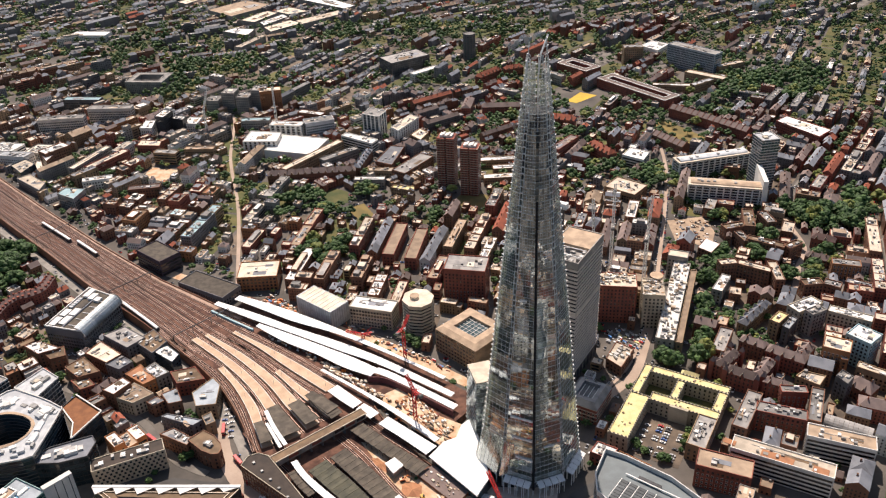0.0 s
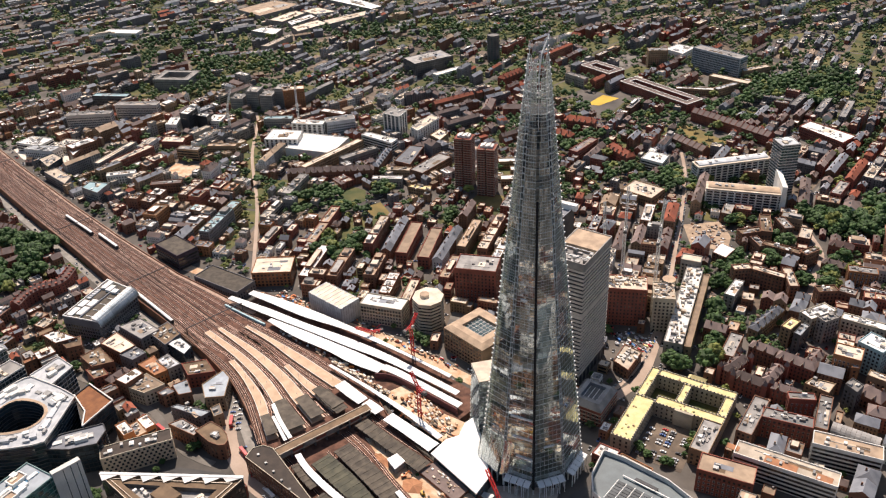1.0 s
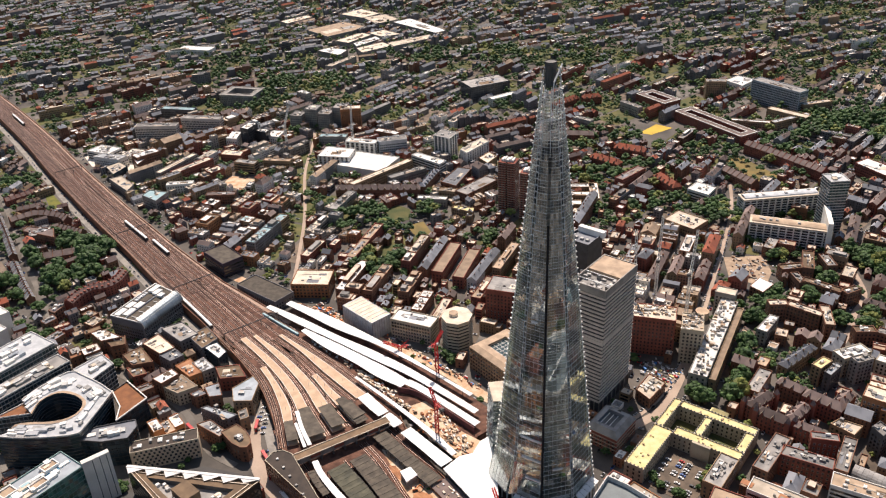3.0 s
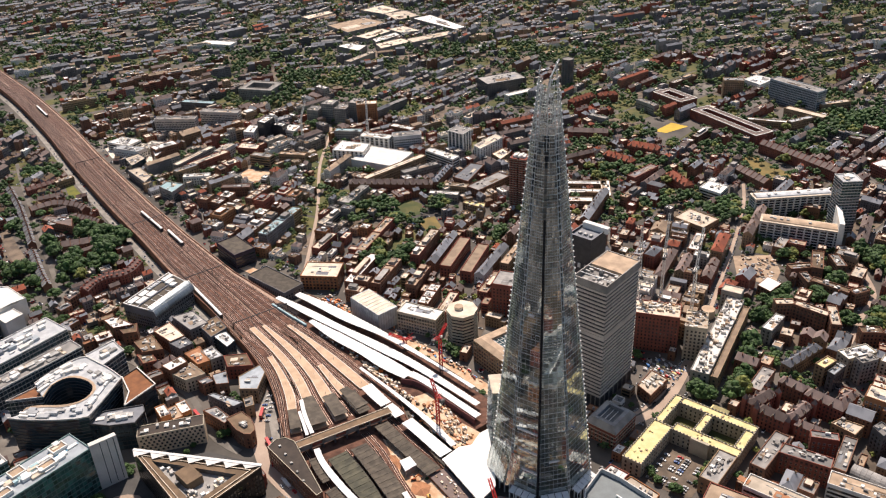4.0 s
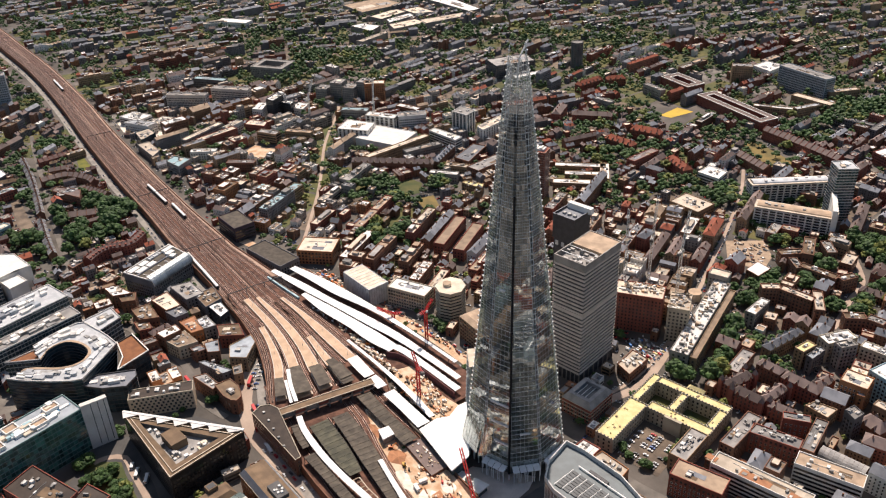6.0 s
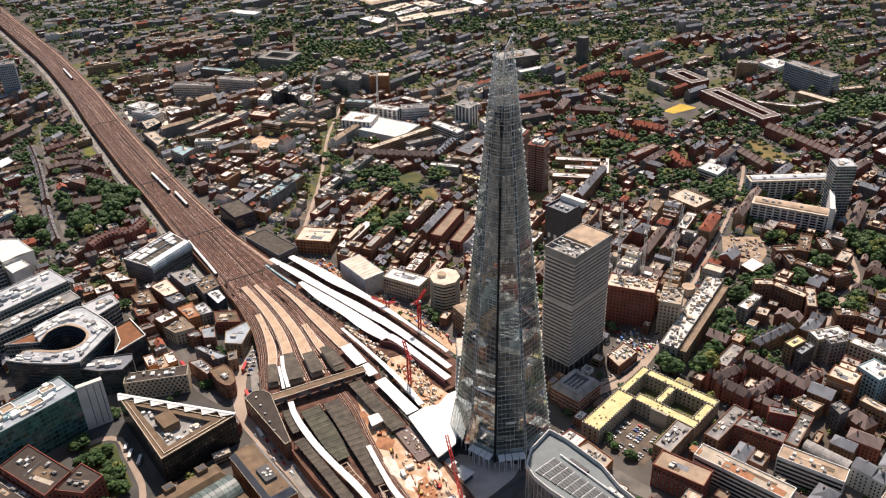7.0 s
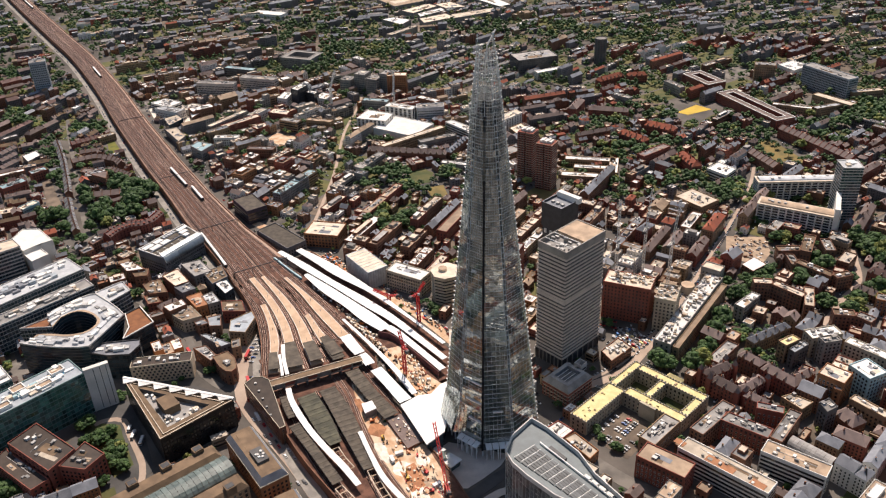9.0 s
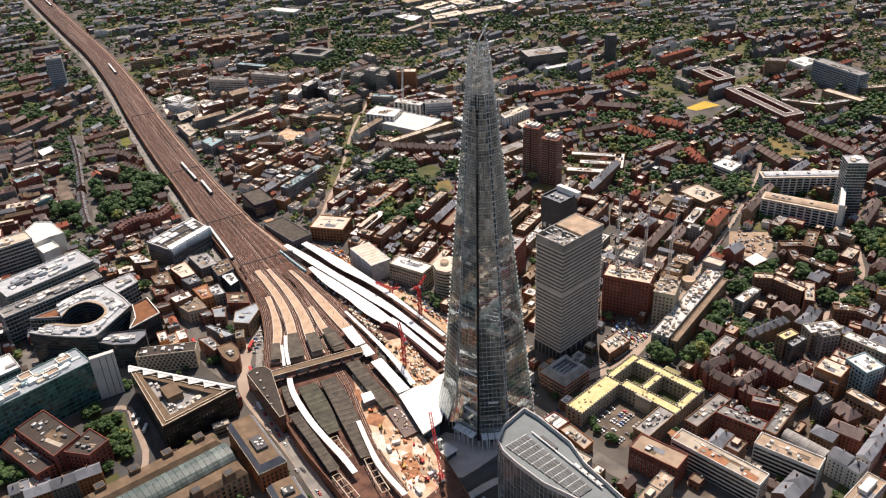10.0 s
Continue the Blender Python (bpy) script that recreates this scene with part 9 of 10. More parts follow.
for x, y, rot, m in ((4, 358, 120, "digger_yellow"), (-26, 392, -60, "digger_yellow"), (15, 366, 150, "crane_red"), (-40, 408, 20, "orange_plastic"), (24, 350, 200, "crane_red")):
    digger(x, y, rot, 8.27, m)
for x, y, rot in ((-12, 372, -52), (-9, 379, 38), (22, 338, -40), (26, 356, 50)):
    cabin = thing("site_cabin", label="white flat-roofed site cabin on the building site", category="cabin", group="site cabins")
    Acc().add(boxf(x, y, 8.2, 6.0, 2.4, 2.5, rot), "car_white", 0.6).ob("body", cabin)
    Acc().add(boxf(x, y, 10.7, 6.3, 2.7, 0.15, rot), "roof_white", 0.6).ob("roof", cabin)
for k in range(16):
    c = np.array([27.0, 372]) + np.array([7, -34]) * k / 16
    fence = thing("site_barrier", label="red and white plastic barrier along the site edge", category="barrier", group="site barriers")
    Acc().add(boxf(c[0], c[1], 8.1, 1.9, 0.4, 1.1, -78), "crane_red" if k % 3 else "car_white", 0.6).ob("panel", fence)
deck_works = Acc().add(lid(ccw([(-62, 496), (-48, 506), (-18, 474), (2, 462), (-2, 446), (-14, 440), (-46, 470)]), 8.07), "earth", 0.7).ob("station_works_ground")
tagged(deck_works, "pale dug-up ground between the station canopies", "ground", kind="structure")
site_yard("yard_stacks", "tan timber stacks and frames of the station works", -26, 474, 52, 14, -48, 8.1, 110, ("earth", "roof_tan", "roof_pale", "lime_white", "earth_red", "steel_white", "brick_red"))
site_yard("yard_stacks", "tan timber stacks beside the long white canopy", -84, 515, 66, 5, -41, 8.1, 110, ("roof_tan", "roof_pale", "lime_white", "earth", "concrete", "steel_white"))
hut = thing("works_building", label="low brown brick works building crowded with tan stacks", category="building")
hut_plan = ccw([(-30, 411), (-19, 420), (5, 395), (-4, 384)])
Acc().add(side(hut_plan, 7, 10.6), "brick_brown", 0.4).ob("wall", hut)
Acc().add(lid(hut_plan, 10.6), "roof_tile", 0.5).ob("roof", hut)
for _ in range(26):
    w8 = rng.dirichlet(np.ones(4))
    p = (inset(hut_plan, 1.5) * w8[:, None]).sum(0)
    Acc().add(boxf(p[0], p[1], 10.6, rng.uniform(0.6, 2.4), rng.uniform(0.6, 1.6), rng.uniform(0.3, 1.1), -46), ("roof_pale", "roof_tan", "roof_white", "roof_tan")[int(rng.integers(4))], rng.random()).ob("roof_unit", hut)
hoard = Acc().add(ribbon(curve_pts([(-222, 618), (-200, 602), (-178, 587)], 6), 0.8, -0.8, 8, 10.2), "roof_aqua", 0.9).ob("hoarding")
tagged(hoard, "pale green hoarding along the platform works", "hoarding", kind="structure")

# ---- trees in known places: x, y, how many, spread, least and greatest radius ----
CLUSTERS = [(168, 534, 3, 4, 7.5, 9), (195, 541, 3, 4, 8.5, 10), (205, 560, 3, 4, 8.5, 10.5), (210, 582, 3, 4, 8.5, 10), (217, 610, 3, 5, 7.5, 9), (199, 550, 2, 3, 7, 8), (132, 436, 4, 4, 2.5, 4), (143, 426, 2, 3, 3, 4), (164, 391, 2, 3, 3.5, 5), (-260, 359, 4, 4, 3.5, 5), (-236, 351, 6, 6, 4, 6), (-217, 337, 5, 5, 4.5, 6), (-215, 325, 4, 4, 4, 5.5), (-212, 308, 3, 4, 4, 5), (-206, 322, 4, 5, 4, 5.5), (-258, 358, 3, 4, 3, 4.5), (-248, 344, 3, 5, 3.5, 5), (-272, 284, 6, 9, 5, 7),
            (-222, 414, 8, 14, 1.8, 2.8), (-253, 396, 3, 4, 2.5, 3.5), (-200, 440, 6, 8, 3, 4.5), (-184, 426, 2, 3, 2.5, 3.5), (-333, 528, 4, 8, 4, 5.5), (-38, 573, 3, 5, 4, 5), (-49, 557, 2, 3, 3.5, 4.5), (-150, 730, 8, 14, 4.5, 6.5), (-120, 728, 8, 13, 4.5, 6.5), (-130, 708, 3, 6, 3.5, 5), (-104, 856, 10, 12, 5, 7), (-180, 845, 16, 17, 5, 7.5), (-165, 852, 8, 9, 5, 7), (-115, 813, 5, 6, 4, 6), (-140, 812, 10, 13, 4.5, 6.5), (-192, 808, 6, 8, 4, 6), (118, 447, 2, 2, 3, 4), (124, 443, 2, 2, 2.5, 3.5), (143, 429, 3, 3, 3, 4),
            (-528, 722, 3, 8, 5, 7), (-500, 697, 9, 12, 5, 7.5), (-472, 680, 8, 12, 5, 7.5), (-500, 750, 6, 9, 5, 7), (-480, 748, 7, 9, 5, 7), (-455, 745, 14, 14, 5.5, 8), (-450, 715, 10, 14, 5, 8), (-462, 660, 9, 14, 4.5, 7), (-437, 690, 8, 12, 4.5, 7), (-680, 851, 6, 7, 4, 6), (-652, 815, 7, 8, 4.5, 6.5), (-622, 787, 5, 6, 4, 5.5), (-596, 762, 4, 6, 4, 5), (-565, 728, 4, 6, 4, 5), (-528, 660, 8, 10, 5, 7), (-510, 655, 6, 8, 5, 7), (-485, 636, 5, 7, 4.5, 6), (-452, 616, 5, 7, 5, 6.5), (-479, 604, 3, 4, 4, 5), (-424, 572, 4, 5, 4.5, 6), (-412, 566, 2, 4, 4, 5), (-395, 602, 3, 5, 4, 5), (-772, 916, 12, 16, 5, 7), (-805, 945, 8, 14, 5, 7), (-665, 905, 9, 13, 5, 7), (-640, 912, 6, 10, 4.5, 6.5), (-528, 776, 4, 6, 4, 5.5),  (228, 880, 9, 9, 5, 7), (245, 868, 10, 9, 5, 7), (262, 880, 8, 9, 5, 7), (283, 884, 8, 10, 5, 7), (315, 726, 5, 6, 5, 7), (376, 754, 8, 8, 6, 8), (371, 776, 8, 9, 6, 8), (415, 768, 14, 14, 6, 8.5), (400, 745, 8, 10, 5, 7.5), (335, 664, 4, 4, 4.5, 6), (305, 657, 4, 5, 4.5, 6), (324, 652, 3, 4, 4, 5.5), (292, 694, 5, 7, 4, 6), (296, 708, 3, 5, 3.5, 5), (336, 708, 2, 3, 4, 5), (257, 700, 3, 5, 4, 5.5), (430, 800, 14, 16, 6, 8), (310, 745, 10, 16, 4.5, 6.5), (285, 780, 6, 12, 4, 6), (250, 690, 10, 14, 4, 6), (230, 660, 6, 10, 4, 5.5), (345, 690, 10, 18, 4, 6), (365, 770, 12, 18, 4.5, 6.5), (215, 872, 22, 26, 5, 7), (170, 900, 12, 18, 5, 7), (110, 850, 12, 22, 4, 6),
            (345, 1090, 16, 45, 5, 7), (376, 1121, 14, 14, 6, 8), (410, 1158, 26, 20, 6, 8.5), (442, 1175, 30, 22, 6, 8.5), (495, 1190, 36, 28, 6, 8.5), (528, 1205, 26, 24, 6, 8.5), (500, 1145, 24, 22, 6, 8), (465, 1110, 10, 14, 5, 7), (440, 1230, 30, 60, 5, 8), (280, 1070, 12, 30, 4, 6), (235, 1060, 8, 26, 4, 6), (245, 1125, 10, 26, 4, 6), (130, 1110, 20, 40, 5, 7), (90, 965, 16, 26, 5, 7), (150, 1015, 12, 26, 5, 7), (60, 1075, 16, 30, 5, 7), (-430, 1240, 30, 30, 5, 8), (-440, 1330, 36, 40, 5, 8), (-350, 1352, 30, 40, 5, 8), (-470, 1260, 16, 24, 5, 7),
            (-60, 1505, 40, 70, 5, 8), (100, 1520, 40, 60, 5, 8), (-210, 1515, 24, 40, 5, 8), (-640, 895, 9, 30, 4, 6), (-605, 830, 9, 26, 4, 6), (-600, 745, 14, 36, 4, 6), (-930, 1100, 26, 50, 5, 7), (-1130, 1350, 36, 60, 5, 8), (-980, 1530, 40, 70, 5, 8), (-560, 1480, 40, 70, 5, 8), (-150, 826, 12, 24, 3.5, 5), (-96, 812, 8, 14, 3.5, 5), (-30, 800, 10, 16, 4, 6), (245, 560, 8, 10, 4, 5.5), (228, 590, 6, 8, 3.5, 5)]
LAWNS = [("field", [(160, 1136), (186, 1172), (208, 1157), (176, 1129)], "yellow_field", "bright yellow field among the flats"), ("park_lawn", [(263, 1044), (284, 1054), (322, 990), (306, 964), (291, 963)], "dry_grass", "dry yellowish park lawn"), ("garden_lawn", [(-155, 863), (-144, 881), (-125, 869), (-121, 842), (-141, 830)], "grass", "garden lawn among trees"),
         ("dry_lawn", [(-122, 826), (-104, 838), (-88, 806), (-104, 796)], "dry_grass", "dry yellow lawn of a garden"), ("tower_lawn", [(-5, 830), (30, 815), (45, 845), (10, 862)], "dry_grass", "dry lawn below the tower blocks"), ("bare_pitch", [(-383, 928), (-383, 956), (-344, 945), (-353, 912)], "earth", "bare brown playground"), ("works_yard", [(223, 776), (262, 782), (266, 749), (254, 718), (222, 735)], "roof_tan", "dusty tan yard of workshops"), ("lane_lawn", [(-607, 882), (-601, 888), (-561, 850), (-567, 840), (-582, 850)], "verge_grass", "yellowish green bank beside the viaduct lane"), ("office_verge", [(-369, 655), (-360, 664), (-351, 655), (-360, 645)], "verge_grass", "yellowish grass corner behind an office")]
take([(150, 1130), (188, 1185), (222, 1157), (205, 1120), (178, 1085)])
for nm, pts, mat, lb in LAWNS:
    tagged(Acc().add(lid(ccw(pts), 0.30 if nm == "dry_lawn" else 0.21), mat, 0.5).ob(nm), lb, "lawn", kind="structure")
    take(ccw(pts))
for cx, cy, n, sp, r0, r1 in CLUSTERS:
    for _ in range(n * 2 if cy < 600 else int(n * 1.1)):
        x, y = rng.normal(cx, sp * 0.6), rng.normal(cy, sp * 0.6)
        r = rng.uniform(r0, r1) * (1.0 if cy < 600 else 1.3)
        if is_free(rect(x, y, r * 0.5, r * 0.5, 0), 0.3) and is_free(rect(x, y, 2.2, 2.2, 0), 0.0):
            tree(x, y, r, y < 800 and -560 < x < 420, light=False if cx < -380 and rng.random() < 0.85 else None)
            take(rect(x, y, r * 0.95, r * 0.95, 0))
for x, y in ((277, 1046), (288, 1024), (300, 1002), (313, 985), (308, 968), (286, 968), (278, 990), (268, 1030), (322, 992), (296, 955), (284, 1036)):
    tree(x, y, rng.uniform(4.5, 7), light=False)
take([(-300, 270), (-262, 276), (-266, 300), (-284, 296)])
take([(-262, 392), (-262, 340), (-232, 300), (-196, 300), (-186, 330), (-205, 392)])
take([(-258, 405), (-240, 392), (-185, 392), (-170, 420), (-200, 424)])

# ---- the city round about: districts of streets, each with its own way and look ----
DISTRICTS = [(-330, 480, 45, "mixed"), (-420, 700, 50, "red"), (-700, 720, 42, "brown"), (-735, 975, 86, "brown"), (-620, 1150, 48, "mixed"), (-250, 800, 76, "mixed"), (-120, 700, 79, "mansion"), (-100, 950, 40, "mixed"), (30, 760, 74, "mansion"), (-420, 1050, 55, "mixed"),
             (150, 420, 62, "office"), (280, 500, 62, "mansion"), (330, 700, 70, "mansion"), (120, 700, 72, "mixed"), (60, 1050, 35, "red"), (200, 980, 60, "red"), (420, 950, 55, "red"), (300, 1300, 50, "red"), (600, 1200, 62, "terrace"),
             (-900, 1400, 40, "terrace"), (-500, 1450, 25, "terrace"), (-150, 1350, 60, "terrace"), (-900, 950, 60, "brown"), (0, 1650, 35, "terrace"), (-700, 1800, 50, "terrace"), (500, 1700, 30, "terrace"), (-300, 1750, 65, "terrace"), (-600, 450, 40, "red"), (900, 1600, 45, "terrace"), (500, 600, 60, "mansion"), (-1300, 1300, 55, "terrace"), (-780, 1250, 40, "mixed")]
SEEDS = np.array([(d[0], d[1]) for d in DISTRICTS], float)
PALETTE = {
    "mixed": ({"brick_brown": 3, "brick_dun_hazed": 2.5, "brick_red": 1.8, "brick_stock": 2.6, "concrete": 1.6, "render_white": 1.3, "brick_orange": 0.7}, {"roof_pale": 4.0, "roof_white": 2.6, "roof_grey": 2.2, "roof_tan": 2.4, "roof_slate_hazed": 1.6, "roof_drab": 1.2, "roof_terracotta": 0.4, "roof_aqua": 0.15}, {"roof_slate_hazed": 4, "roof_tile": 4, "roof_tan": 2, "roof_red": 0.8}),
    "office": ({"brick_brown": 3, "brick_red": 2, "brick_stock": 2, "concrete": 2, "render_white": 2}, {"roof_pale": 4, "roof_white": 2, "roof_grey": 1.5, "roof_tan": 2.5, "roof_terracotta": 1}, {"roof_slate_hazed": 4, "roof_tile": 3}),
    "terrace": ({"brick_dun_hazed": 6, "brick_brown": 1.2, "brick_red": 0.6, "brick_stock": 1.6, "render_white": 1.0, "concrete": 0.6}, {"roof_pale": 4.5, "roof_white": 2.4, "roof_grey": 1.6, "roof_tan": 1.6, "roof_slate_hazed": 1.2}, {"roof_slate_hazed": 7, "roof_tile": 1.5, "roof_red": 0.5, "roof_tan": 0.8, "roof_grey": 1.5}),
    "mansion": ({"brick_brown": 5, "brick_red": 3, "brick_stock": 1.5, "render_white": 0.8}, {"roof_pale": 4, "roof_tan": 3, "roof_grey": 2, "roof_white": 1}, {"roof_slate_hazed": 4, "roof_tile": 4, "roof_red": 0.6}),
    "infirmary": ({"brick_red": 5, "brick_brown": 2, "brick_orange": 1.5, "stone_pale": 0.7}, {"roof_pale": 4, "roof_white": 2, "roof_tan": 2, "roof_terracotta": 1.2, "roof_grey": 1.5}, {"roof_slate_hazed": 3, "roof_tile": 3, "roof_red": 0.6}),
    "brown": ({"brick_brown": 4, "brick_dun_hazed": 4, "brick_red": 1.2, "render_white": 0.3}, {"roof_grey": 2, "roof_drab": 2.5, "roof_tan": 1, "roof_pale": 0.8, "roof_white": 0.5}, {"roof_tile": 5, "roof_drab": 2.5, "roof_slate_hazed": 1.5, "roof_plum_tile": 1.5}),
    "red": ({"brick_red": 3, "brick_brown": 2, "brick_dun_hazed": 3, "render_white": 0.6}, {"roof_pale": 3.5, "roof_white": 1, "roof_grey": 1.5, "roof_tan": 1.5}, {"roof_tile": 5, "roof_red": 0.7, "roof_slate_hazed": 3}),
}


def seen_or_mirrored(x, y):
    # the strip below y 230 is unseen, added for the tower glass to mirror
    return (230 < y < 2150 and -1.02 * y - 60 < x < 0.44 * y + 200) or (110 < y <= 230 and -220 < x < 330)


def near_enough(x, y):
    return y < 640 and -420 < x < 380


def greenness(x, y):
    return 0.11 + 0.23 * min(1, max(0, (y - 800) / 450)) + (0.07 if x > 40 and y > 850 else 0) + (0.05 if x > 230 and y > 850 else 0)


BLOCKS = Acc()


def compound(cx, cy, w, d, h, rot, own, style, ridge, long=False):
    """A building of one to four adjoining volumes of different height and roof."""
    walls, flats, ridges = PALETTE[style]
    wall = pick(walls)
    volumes, vary = [], rng.random()
    st, bay = rng.uniform(3.0, 3.5), rng.uniform(2.2, 3.0)
    n = 1 if w < 9 else int(rng.integers(1, 2 + int(w // (17 if long else 9))))
    ridge = float(rng.random() < ridge) if long else ridge
    one_flat, one_ridge = pick(flats), pick(ridges)
    cuts = np.sort(np.r_[0, rng.uniform(0.2, 0.8, n - 1), 1]) if n < 3 else np.linspace(0, 1, n + 1)
    first = None
    for k in range(n):
        u0, u1 = (cuts[k] - 0.5) * w, (cuts[k + 1] - 0.5) * w
        pw = u1 - u0 - 0.02
        if pw < 2.5:
            continue
        parts = new_parts()
        volumes.append(parts)
        hh = h * (rng.uniform(0.97, 1.03) if long else rng.uniform(0.75, 1.12))
        pd = d * (1.0 if long else rng.uniform(0.7, 1.0))
        c = spin([((u0 + u1) / 2, (d - pd) / 2 * rng.choice([-1, 1]))], cx, cy, rot)[0]
        v = min(1, max(0, vary + rng.normal(0, 0.08)))
        wk = wall if rng.random() < 0.8 else pick(walls)
        if rng.random() < ridge:
            rf = one_ridge if long else pick(ridges)
            r = rect(c[0], c[1], pw, pd, rot)
            parts["wall"].add(side(r, 0, hh), wk, v)
            for i in range(4 if c[1] < 1400 else 0):
                f = panes(r[i], r[(i + 1) % 4], 0, hh, 3.0, 2.4, 1.05, 1.6)
                parts["window"].add(f, "window_dark", rng.random(len(f)))
            along = pw >= pd or rng.random() < 0.3
            a_, b_ = (pw, pd) if along else (pd, pw)
            pitched(c[0], c[1], a_, b_, hh, min(4.5, b_ * rng.uniform(0.28, 0.42)), rot if along else rot + 90, parts, rf, wk, v, b_ * 0.45 if rng.random() < 0.25 else 0.0, max(1, int(a_ / 9)), 0.2)
        else:
            rf = one_flat if long else pick(flats)
            shell(rect(c[0], c[1], pw, pd, rot), 0.0, hh, wk, rf, v, parts, rng.uniform(0.4, 1.2), 0.35, st, bay, bay * rng.uniform(0.42, 0.6), st * rng.uniform(0.45, 0.6), band=rng.random() < 0.12)
            clutter_on(c[0], c[1], pw, pd, hh, rot, parts, min(10, int(pw * pd / rng.uniform(18, 60))), 2.6)
            if pw * pd > 130 and rng.random() < 0.6:
                kk = rng.uniform(0.35, 0.65)
                q = spin([(rng.uniform(-0.12, 0.12) * pw, rng.uniform(-0.12, 0.12) * pd)], c[0], c[1], rot)[0]
                parts = new_parts()
                volumes.append(parts)
                shell(rect(q[0], q[1], pw * kk, pd * kk, rot), hh, rng.uniform(2.2, 3.4), wk if rng.random() < 0.5 else "concrete", pick(flats), rng.random(), parts, 0.3, 0.3)
        first = first or rf
    if first is None:
        return
    finish(volumes, own, "building", f"{WALL_WORDS[wall]} building with {ROOF_WORDS[first]}", "building")


def lot(cx, cy, w, d, rot, style, hi=None, long=False):
    """One building on its lot, by the manners of the district."""
    if not seen_or_mirrored(cx, cy) or not is_free(rect(cx, cy, w, d, rot), 0.05):
        return
    if rng.random() < max(0.0, greenness(cx, cy) - 0.22) * 1.7:
        return
    own = near_enough(cx, cy) and COUNT[0] < 192
    h = {"terrace": rng.uniform(6.5, 10.5), "brown": rng.uniform(7, 11), "office": rng.uniform(14, 23), "mixed": rng.uniform(8, 14) if rng.random() < 0.82 else rng.uniform(14, 20), "mansion": rng.uniform(11, 17), "red": rng.uniform(10, 15)}[style]
    ridge = {"terrace": 0.64, "brown": 0.86, "office": 0.08, "mixed": 0.34, "mansion": 0.36, "red": 0.68}[style]
    compound(cx, cy, w, d, hi or h, rot, own, style, ridge, long)
    take(rect(cx, cy, w, d, rot))


def block(cx, cy, bw, bd, rot, style):
    roll = rng.random()
    kind = "rows" if style in ("terrace", "brown") else ("court" if style in ("mansion", "red") else "lots")
    if roll < (0.2 if cy < 850 else 0.32):
        kind = "slabs"
    elif style == "mixed" and roll < 0.56 and cy > 560:
        kind = "court"
    elif style == "terrace" and roll < 0.3:
        kind = "lots"
    elif roll > 0.955 and cy > 600:
        kind = "green"
    pad = rect(cx, cy, bw + 2.4, bd + 2.4, rot)
    if is_free(pad, 0.3):
        mat = "grass" if rng.random() < (0.75 if kind in ("green", "slabs") else 0.45 if cy > 780 else 0.0) else ("yard" if rng.random() < 0.7 else "paving")
        z = rng.uniform(0.09, 0.18)
        BLOCKS.add(np.concatenate([side(pad, 0, z), lid(pad, z)]), mat, rng.random())
    spots = []
    if kind == "rows":
        for s in (-1, 1):
            u = -bw / 2
            while u < bw / 2 - 5:
                w = min(rng.uniform(14, 34), bw / 2 - u)
                d = rng.uniform(8, 10)
                spots.append((u + w / 2, s * (bd / 2 - d / 2), w - 0.05, d))
                u += w + (0 if rng.random() < 0.8 else rng.uniform(2, 5))
    elif kind == "slabs":
        v0 = -bd / 2 + 6
        while v0 < bd / 2 - 4:
            w = bw * rng.uniform(0.6, 0.95)
            spots.append((rng.uniform(-0.5, 0.5) * (bw - w), v0, w, rng.uniform(9, 12)))
            v0 += rng.uniform(20, 27)
    elif kind == "court":
        d = rng.uniform(9, 11)
        for s in (-1, 1):
            spots.append((0, s * (bd / 2 - d / 2), bw * rng.uniform(0.8, 1.0), d))
            if bd > 32 and rng.random() < 0.7:
                spots.append((s * (bw / 2 - d / 2), 0, d, bd - 2 * d - 0.4))
    elif kind == "lots":
        nrow = 2 if bd > 28 else 1
        rd = bd / nrow
        for k in range(nrow):
            u = -bw / 2
            while u < bw / 2 - 5:
                w = min(rng.uniform(7, 16) if rng.random() < 0.7 else rng.uniform(16, 32), bw / 2 - u)
                if style == "office":
                    w = min(w * 1.7, bw / 2 - u)
                d = rd * rng.uniform(0.72, 1.0)
                spots.append((u + w / 2, -bd / 2 + rd * (k + 0.5) + (rd - d) / 2 * (1 if k else -1), w - 0.05, d - 0.05))
                u += w + (0 if rng.random() < 0.82 else rng.uniform(1.5, 5))
    for u, w0, w, d in spots:
        p = spin([(u, w0)], cx, cy, rot)[0]
        if d > w:
            lot(p[0], p[1], d, w, rot + 90, style, rng.uniform(11, 19) if kind == "slabs" else None, kind != "lots" and cy < 950)
        else:
            lot(p[0], p[1], w, d, rot, style, rng.uniform(11, 19) if kind == "slabs" else None, kind != "lots" and cy < 950)
    n = {"rows": 7, "slabs": 12, "lots": 3, "court": 8, "green": 30}[kind]
    for _ in range(rng.poisson(n * bw * bd / (3000 if cy < 850 else 4600))):
        p = spin([(rng.uniform(-0.5, 0.5) * bw, rng.uniform(-0.5, 0.5) * bd * (0.5 if kind == "rows" else 1))], cx, cy, rot)[0]
        r = rng.uniform(2.6, 5.2)
        if seen_or_mirrored(*p) and is_free(rect(p[0], p[1], r, r, 0), 0.15):
            tree(p[0], p[1], r, near_enough(*p))
            take(rect(p[0], p[1], r * 0.8, r * 0.8, 0))


